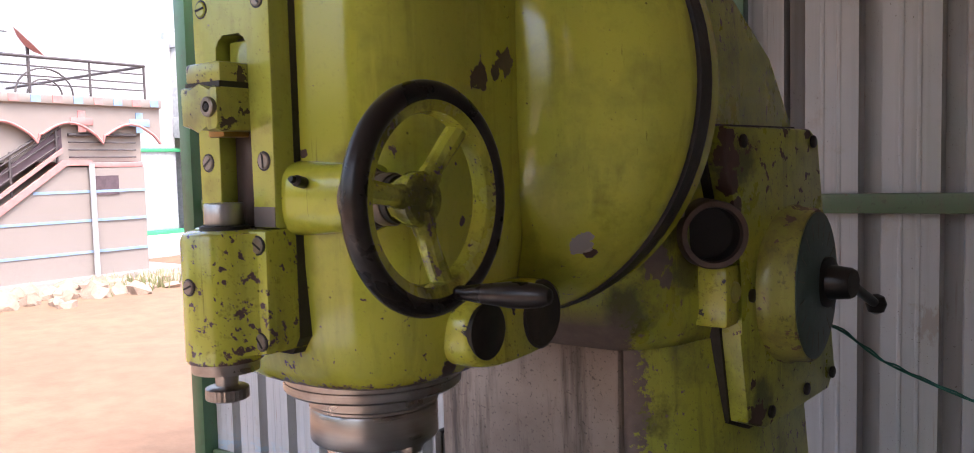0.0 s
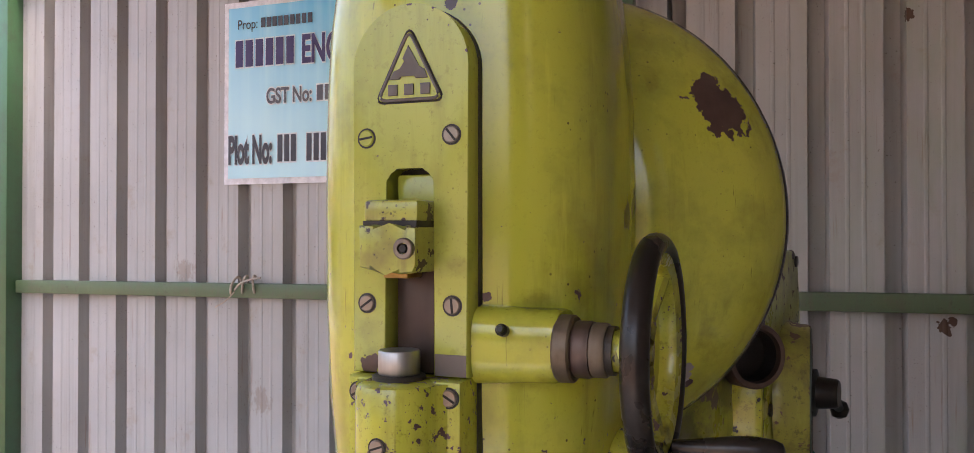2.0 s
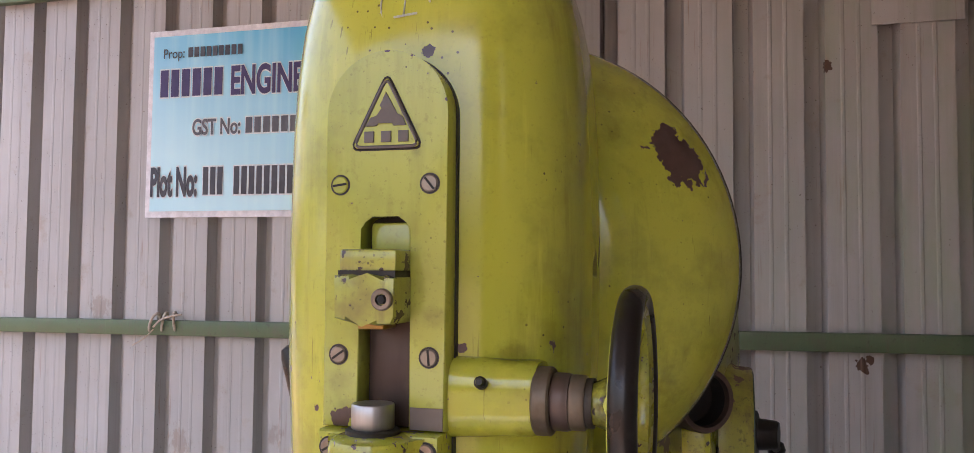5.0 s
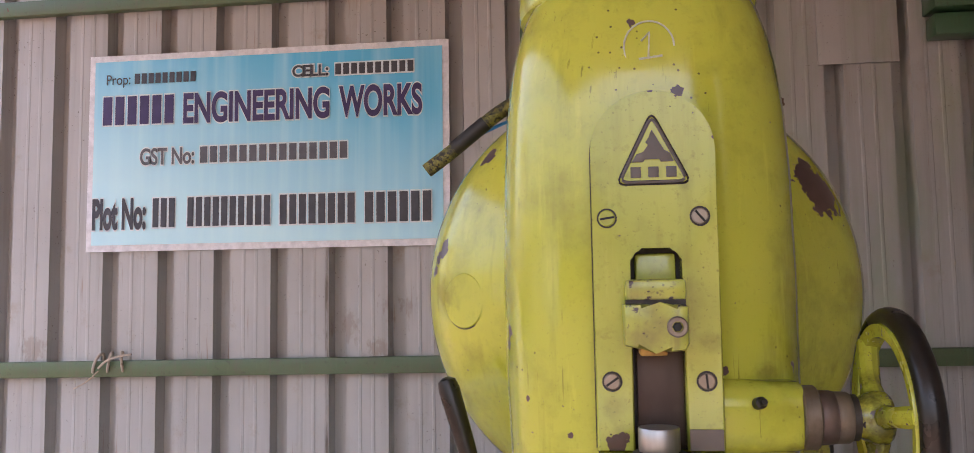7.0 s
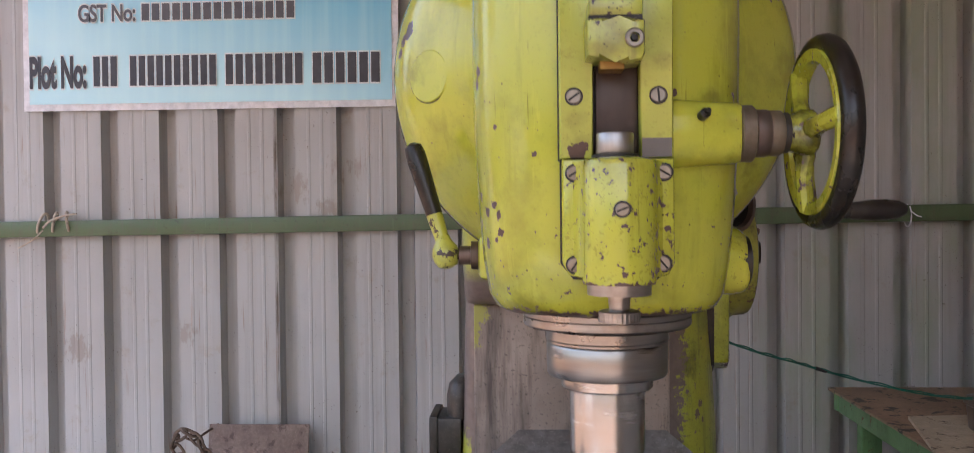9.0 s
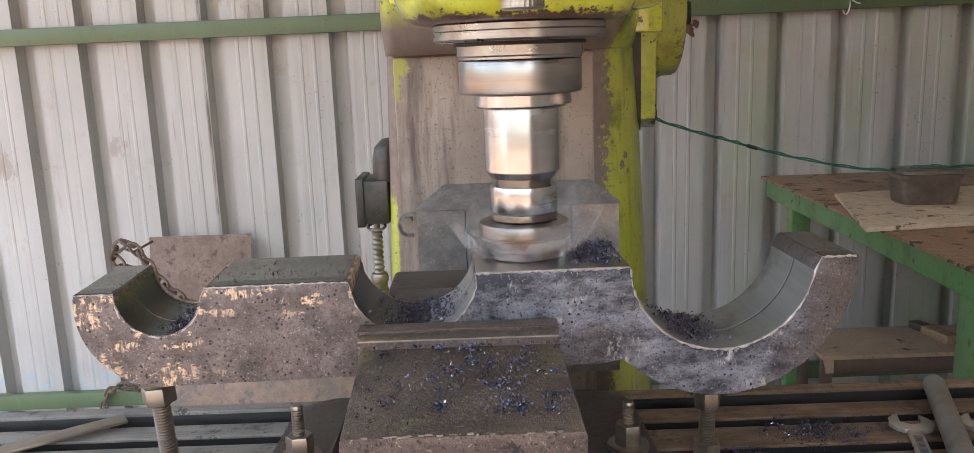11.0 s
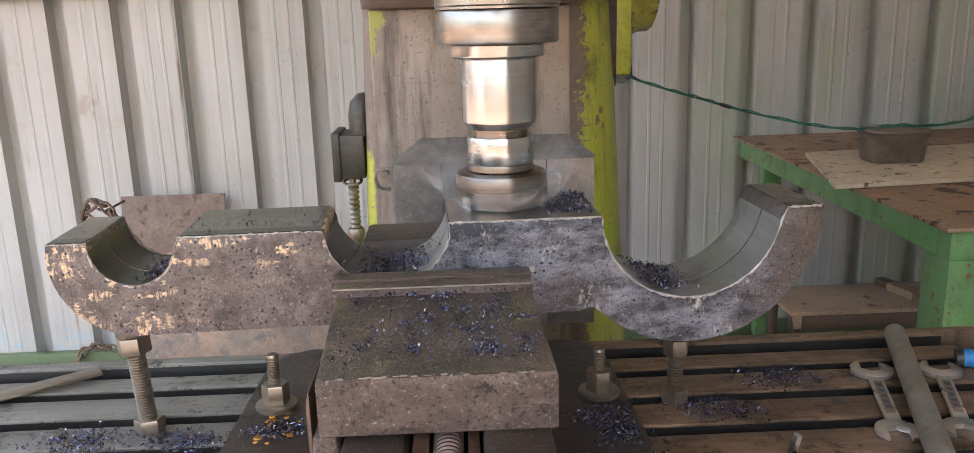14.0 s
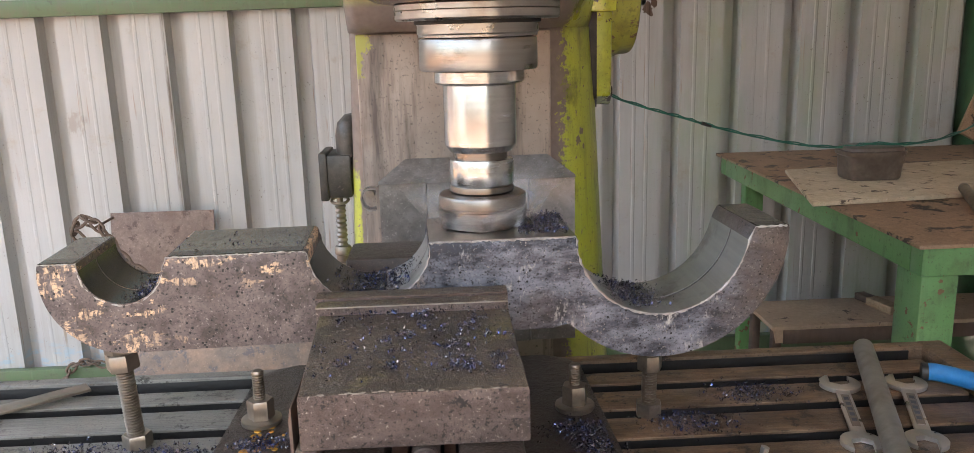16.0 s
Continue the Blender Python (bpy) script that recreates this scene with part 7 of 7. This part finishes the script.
def build_houses():
    X = -15.5
    h = thing("cream_house", (X, 7, STREET), "cream house with pink and blue trim and outside stair", "house")
    part("wall", box(X - 6, X, 2.0, 9.45, STREET, 2.55, 0.02), "cream", h)
    part("plinth", box(X - 6, X + 1.2, 1.5, 10.2, STREET - 0.2, STREET + 0.12, 0.03), "cream", h)
    for z in (0.25, 0.85, 1.4):
        part("painted_band", box(X + 1.0, X + 1.062, 5.42 + (z + 0.1) * 1.305, 9.424, z, z + 0.05), "skyblue", h)
    part("porch_wall", box(X - 0.1, X + 0.94, 2.0, 9.44, 1.99, 3.04), "cream", h)
    part("pink_band", box(X - 0.02, X + 0.05, 7.95, 9.5, 1.86, 2.0, 0.01), "pink", h)
    # scalloped fascia
    out = [(1.7, 3.05), (1.7, 2.45)]
    for k in range(7):
        y0, y1 = 1.68 + k * 1.14, 1.68 + (k + 1) * 1.14
        out += [(y0 + 0.12, 2.34), (y0 + 0.16, 2.5)] + [(y0 + 0.2 + (y1 - y0 - 0.2) * i / 10, 2.5 + 0.22 * math.sin(math.pi * i / 10)) for i in range(11)]
    out += [(9.78, 2.34), (9.78, 3.05)]
    part("fascia", scalloped(out[1:-1], 3.05, X + 1.0, X + 1.06), "cream", h)
    edge = [(X + 1.065, y, z) for y, z in out[2:-1]]
    part("fascia_edge", tube(edge, 0.028, 6), "pink", h)
    part("cornice", box(X - 6, X + 1.12, 1.7, 9.8, 3.05, 3.22, 0.02), "cream", h)
    for i in range(22):
        part("cornice_block", box(X + 1.09, X + 1.14, 2.0 + i * 0.36, 2.16 + i * 0.36, 3.07, 3.2), ("pink", "skyblue")[i % 2], h)
    for y, mat in ((8.27, "pink"), (9.36, "skyblue")):
        s = part("rosette", box(X + 1.055, X + 1.075, y - 0.07, y + 0.07, 2.55, 2.95, 0.004), mat, h)
        part("rosette_arm", box(X + 1.055, X + 1.078, y - 0.2, y + 0.2, 2.68, 2.82, 0.004), mat, s)
    # rooftop railing
    r = part("roof_railing", bar_run((X + 0.6, 2.0, 3.95), (X + 0.6, 9.8, 3.95), 0.03), "rail_iron", h)
    for z in (3.45, 3.6, 3.78):
        part("bar", bar_run((X + 0.6, 2.0, z), (X + 0.6, 9.8, z), 0.014), "rail_iron", r)
    for k in range(8):
        part("post", bar_run((X + 0.6, 2.3 + k * 1.07, 3.2), (X + 0.6, 2.3 + k * 1.07, 3.96), 0.022), "rail_iron", r)
    for cy in (6.6, 7.9):
        for q in (0.3, 0.5):
            part("hoop", tube([(X + 0.6, cy + q * math.cos(a), 3.25 + q * math.sin(a)) for a in [math.pi * i / 12 for i in range(13)]], 0.016, 6), "rail_iron", r)
    part("side_rail", bar_run((X + 0.6, 9.8, 3.95), (X - 5, 9.8, 3.95), 0.03), "rail_iron", r)
    # stair
    side = [(5.3, STREET + 0.1), (8.35, STREET + 0.1), (8.35, 1.93), (7.95, 1.93), (5.3, -0.1)]
    part("stair_flank", extrude(side, "yz", X + 0.02, X + 1.05), "cream", h)
    part("stair_stringer", extrude([(5.3, -0.12), (7.95, 1.92), (8.4, 1.92), (8.4, 2.02), (7.9, 2.02), (5.3, 0.03)], "yz", X + 1.04, X + 1.1), "pink", h)
    part("stair_band", extrude([(5.3, 0.16), (7.9, 2.16), (7.9, 2.24), (5.3, 0.24)], "yz", X + 1.03, X + 1.08), "pink", h)
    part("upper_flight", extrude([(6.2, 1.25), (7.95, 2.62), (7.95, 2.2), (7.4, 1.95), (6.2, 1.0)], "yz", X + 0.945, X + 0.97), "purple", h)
    sr = part("stair_railing", bar_run((X + 1.0, 5.3, 0.95), (X + 1.0, 8.0, 2.75), 0.03), "rail_iron", h)
    for k in range(4):
        part("bar", bar_run((X + 1.0, 5.3, 0.3 + k * 0.16), (X + 1.0, 7.9, 2.15 + k * 0.16), 0.014), "rail_iron", sr)
    for k in range(4):
        y = 5.5 + k * 0.78
        part("post", bar_run((X + 1.0, y, 0.1 + (y - 5.3) * 0.72), (X + 1.0, y, 0.98 + (y - 5.3) * 0.68), 0.022), "rail_iron", sr)
    lr = part("landing_railing", bar_run((X + 1.0, 8.05, 2.5), (X + 1.0, 9.3, 2.5), 0.03), "rail_iron", h)
    for z in (2.08, 2.22, 2.36):
        part("bar", bar_run((X + 1.0, 8.05, z), (X + 1.0, 9.3, z), 0.014), "rail_iron", lr)
    part("landing", box(X, X + 1.05, 8.0, 9.4, 1.88, 1.98, 0.01), "pink", h)
    part("drain_pipe", bar_run((X + 1.12, 8.38, STREET), (X + 1.12, 8.38, 1.95), 0.05), "white_wall", h)
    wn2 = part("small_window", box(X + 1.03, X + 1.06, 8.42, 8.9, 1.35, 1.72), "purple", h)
    part("under_stair_wall", box(X + 0.02, X + 1.04, 8.36, 9.42, STREET, 1.875), "cream", h)
    h.matrix_basis = Matrix.Translation((0, -0.53, 0.027)) @ Matrix.Diagonal((1, 1, 0.925, 1)) @ h.matrix_basis
    d = thing("satellite_dish", (X, 7.3, 3.3), "faded red satellite dish on the roof", "dish")
    part("reflector", lathe([(0.01, 0), (0.18, 0.03), (0.33, 0.10), (0.335, 0.105), (0.18, 0.045), (0.01, 0.02)], (X, 7.35, 3.95), (0.3, 0.5, 0.55), 28), "red_dish", d)
    part("mast", bar_run((X, 7.4, 3.2), (X, 7.4, 3.95), 0.03), "rail_iron", d)
    tn = thing("roof_tank", (X - 2, 6.2, 3.2), "white rooftop structure behind the railing", "roof house")
    part("body", box(X - 4, X - 1, 2.5, 6.6, 3.22, 5.9, 0.03), "white_wall", tn)
    part("slab", box(X - 4.3, X - 0.7, 2.2, 6.9, 5.9, 6.05, 0.02), "white_wall", tn)
    # turquoise house beyond
    G = -21.0
    g = thing("turquoise_house", (G, 14, STREET), "white house with turquoise stripes and green gate frame", "house")
    part("side_wall", box(G - 9, G + 0.0, 10.2, 13.9, STREET, 5.3, 0.02), "white_wall", g)
    part("upper_front", box(G - 8, G + 0.6, 13.9, 20.0, 3.0, 5.1, 0.02), "white_wall", g)
    for k in range(5):
        part("stripe", box(G + 0.55, G + 0.64, 13.95, 20.0, 3.55 + k * 0.3, 3.72 + k * 0.3), "turquoise", g)
    part("parapet", box(G - 8, G + 0.75, 13.85, 20.0, 5.1, 5.3, 0.02), "white_wall", g)
    part("balcony", box(G + 0.0, G + 1.1, 13.85, 20.0, 2.62, 3.2, 0.02), "white_wall", g)
    for k in range(24):
        if k % 8 < 6:
            part("balcony_slit", box(G + 1.09, G + 1.12, 14.05 + k * 0.19, 14.13 + k * 0.19, 2.72, 3.1), "turquoise", g)
    part("ground_wall", box(G - 8, G - 1.6, 10.5, 20.0, STREET, 2.33, 0.02), "white_wall", g)
    part("upper_band", box(G - 8, G - 0.2, 12.2, 20.0, 2.34, 3.25, 0.02), "olive_wall", g)
    part("green_lintel", box(G - 0.1, G + 0.05, 12.4, 17.0, 2.24, 2.335, 0.01), "bright_green", g)
    part("turquoise_shade", box(G - 0.1, G + 0.9, 14.6, 20.0, 1.86, 2.0, 0.01), "turquoise", g)
    part("gate_sill", box(G - 0.1, G + 0.1, 12.4, 14.7, -0.02, 0.10, 0.01), "bright_green", g)
    part("gate_post", box(G - 0.1, G + 0.05, 14.6, 14.75, 0, 1.88, 0.01), "bright_green", g)
    for y in (13.05, 14.3):
        w = part("window", box(G - 1.6, G - 1.54, y - 0.18, y + 0.18, 1.0, 2.15, 0.01), "cream", g)
        part("pane", box(G - 1.56, G - 1.52, y - 0.12, y + 0.12, 1.08, 2.07), "glass_blue", w)
    part("tiled_pier", box(G - 0.2, G + 0.1, 14.8, 15.8, STREET, 1.85, 0.01), "white_wall", g)
    for k in range(5):
        part("pier_band", moved(box(0, 0.02, -0.3, 0.3, -0.035, 0.035), pose(G + 0.1, 15.35, 0.1 + k * 0.36, 25 if k % 2 else -25, 0, 0)), "pink", g)
    part("forecourt", box(G - 2, G + 3.4, 10.6, 22.0, STREET - 0.1, STREET + 0.28, 0.02), "white_wall", g)
    tk = thing("water_tank", (G - 3, 16, 5.3), "white roof water tank", "tank")
    part("tank", lathe([(0.75, 5.3), (0.75, 6.2), (0.6, 6.4), (0.2, 6.5)], (G - 3.5, 16.8, 0), (0, 0, 1), 24), "white_wall", tk)
    wires = thing("street_wires", (-18, 10, 5), "thin overhead wires across the street", "wire")
    for k in range(3):
        part("wire", tube([(-24, 2 + 20 * i / 10, 5.55 + k * 0.25 - 0.5 * math.sin(math.pi * i / 10)) for i in range(11)], 0.02, 5), "rail_iron", wires)
    # farther houses close the street
    f = thing("far_houses", (-40, 10, STREET), "pale far houses along the street", "house")
    for k, (y0, y1, z1) in enumerate(((-30, -12, 5.0), (-10, 0, 4.0), (2, 9, 6.0), (24, 40, 5.0))):
        part("block", box(-46 - k, -38, y0, y1, STREET, z1, 0.03), ("white_wall", "cream")[k % 2], f)


def chalk_mark():
    c = thing("chalk_mark", (AX, 0.6, 1.95), "chalk numeral one in a ring on the head", "chalk mark")
    y = 0.604
    part("ring", tube([(-0.749 + 0.027 * math.cos(a), y + 0.004 + 0.02 * max(0, math.sin(a)) * 0.2, 1.968 + 0.03 * math.sin(a)) for a in [2 * math.pi * i / 28 for i in range(26)]], 0.0011, 5), "chalk", c)
    part("stroke", tube([(-0.757, y + 0.004, 1.975), (-0.748, y + 0.006, 1.985), (-0.750, y + 0.002, 1.955)], 0.0013, 5), "chalk", c)
    part("foot", tube([(-0.760, y + 0.001, 1.954), (-0.735, y + 0.002, 1.957)], 0.0013, 5), "chalk", c)


build_shed()
build_sign()
build_head()
build_handwheel()
build_lever()
SPINDLE = build_spindle()
build_column()
build_switch()
build_head_cables()
build_table()
build_vise()
build_work()
build_spanners()
build_bench()
build_rail_bits()
build_swarf()
build_smoke()
chalk_mark()
build_street()
build_houses()


# ---- what moves ----
FEED = -0.0017          # metres a second: the table's feed
TURNS = 6.1             # turns a second of the spindle


def motions():
    for ob in MOVING:
        start = ob.matrix_basis.copy()
        walk(ob, [(t, Matrix.Translation((FEED * (t - 12.5), 0, 0)) @ start) for t in (0.0, 8.0, 16.0)])
    for ob, z0, n in SMOKE:
        walk(ob, [(0.8 * i, pose(AX, AY, z0 + 0.003 + 0.003 * math.sin(1.3 * i + n), 0, 0, 28 * math.sin(0.55 * i + 1.7 * n))) for i in range(21)])
    steps = 480
    walk(SPINDLE, [(16.0 * i / steps, pose(AX, AY, 0, 0, 0, -(360 * TURNS * 16.0 * i / steps) % 360)) for i in range(steps + 1)])


motions()
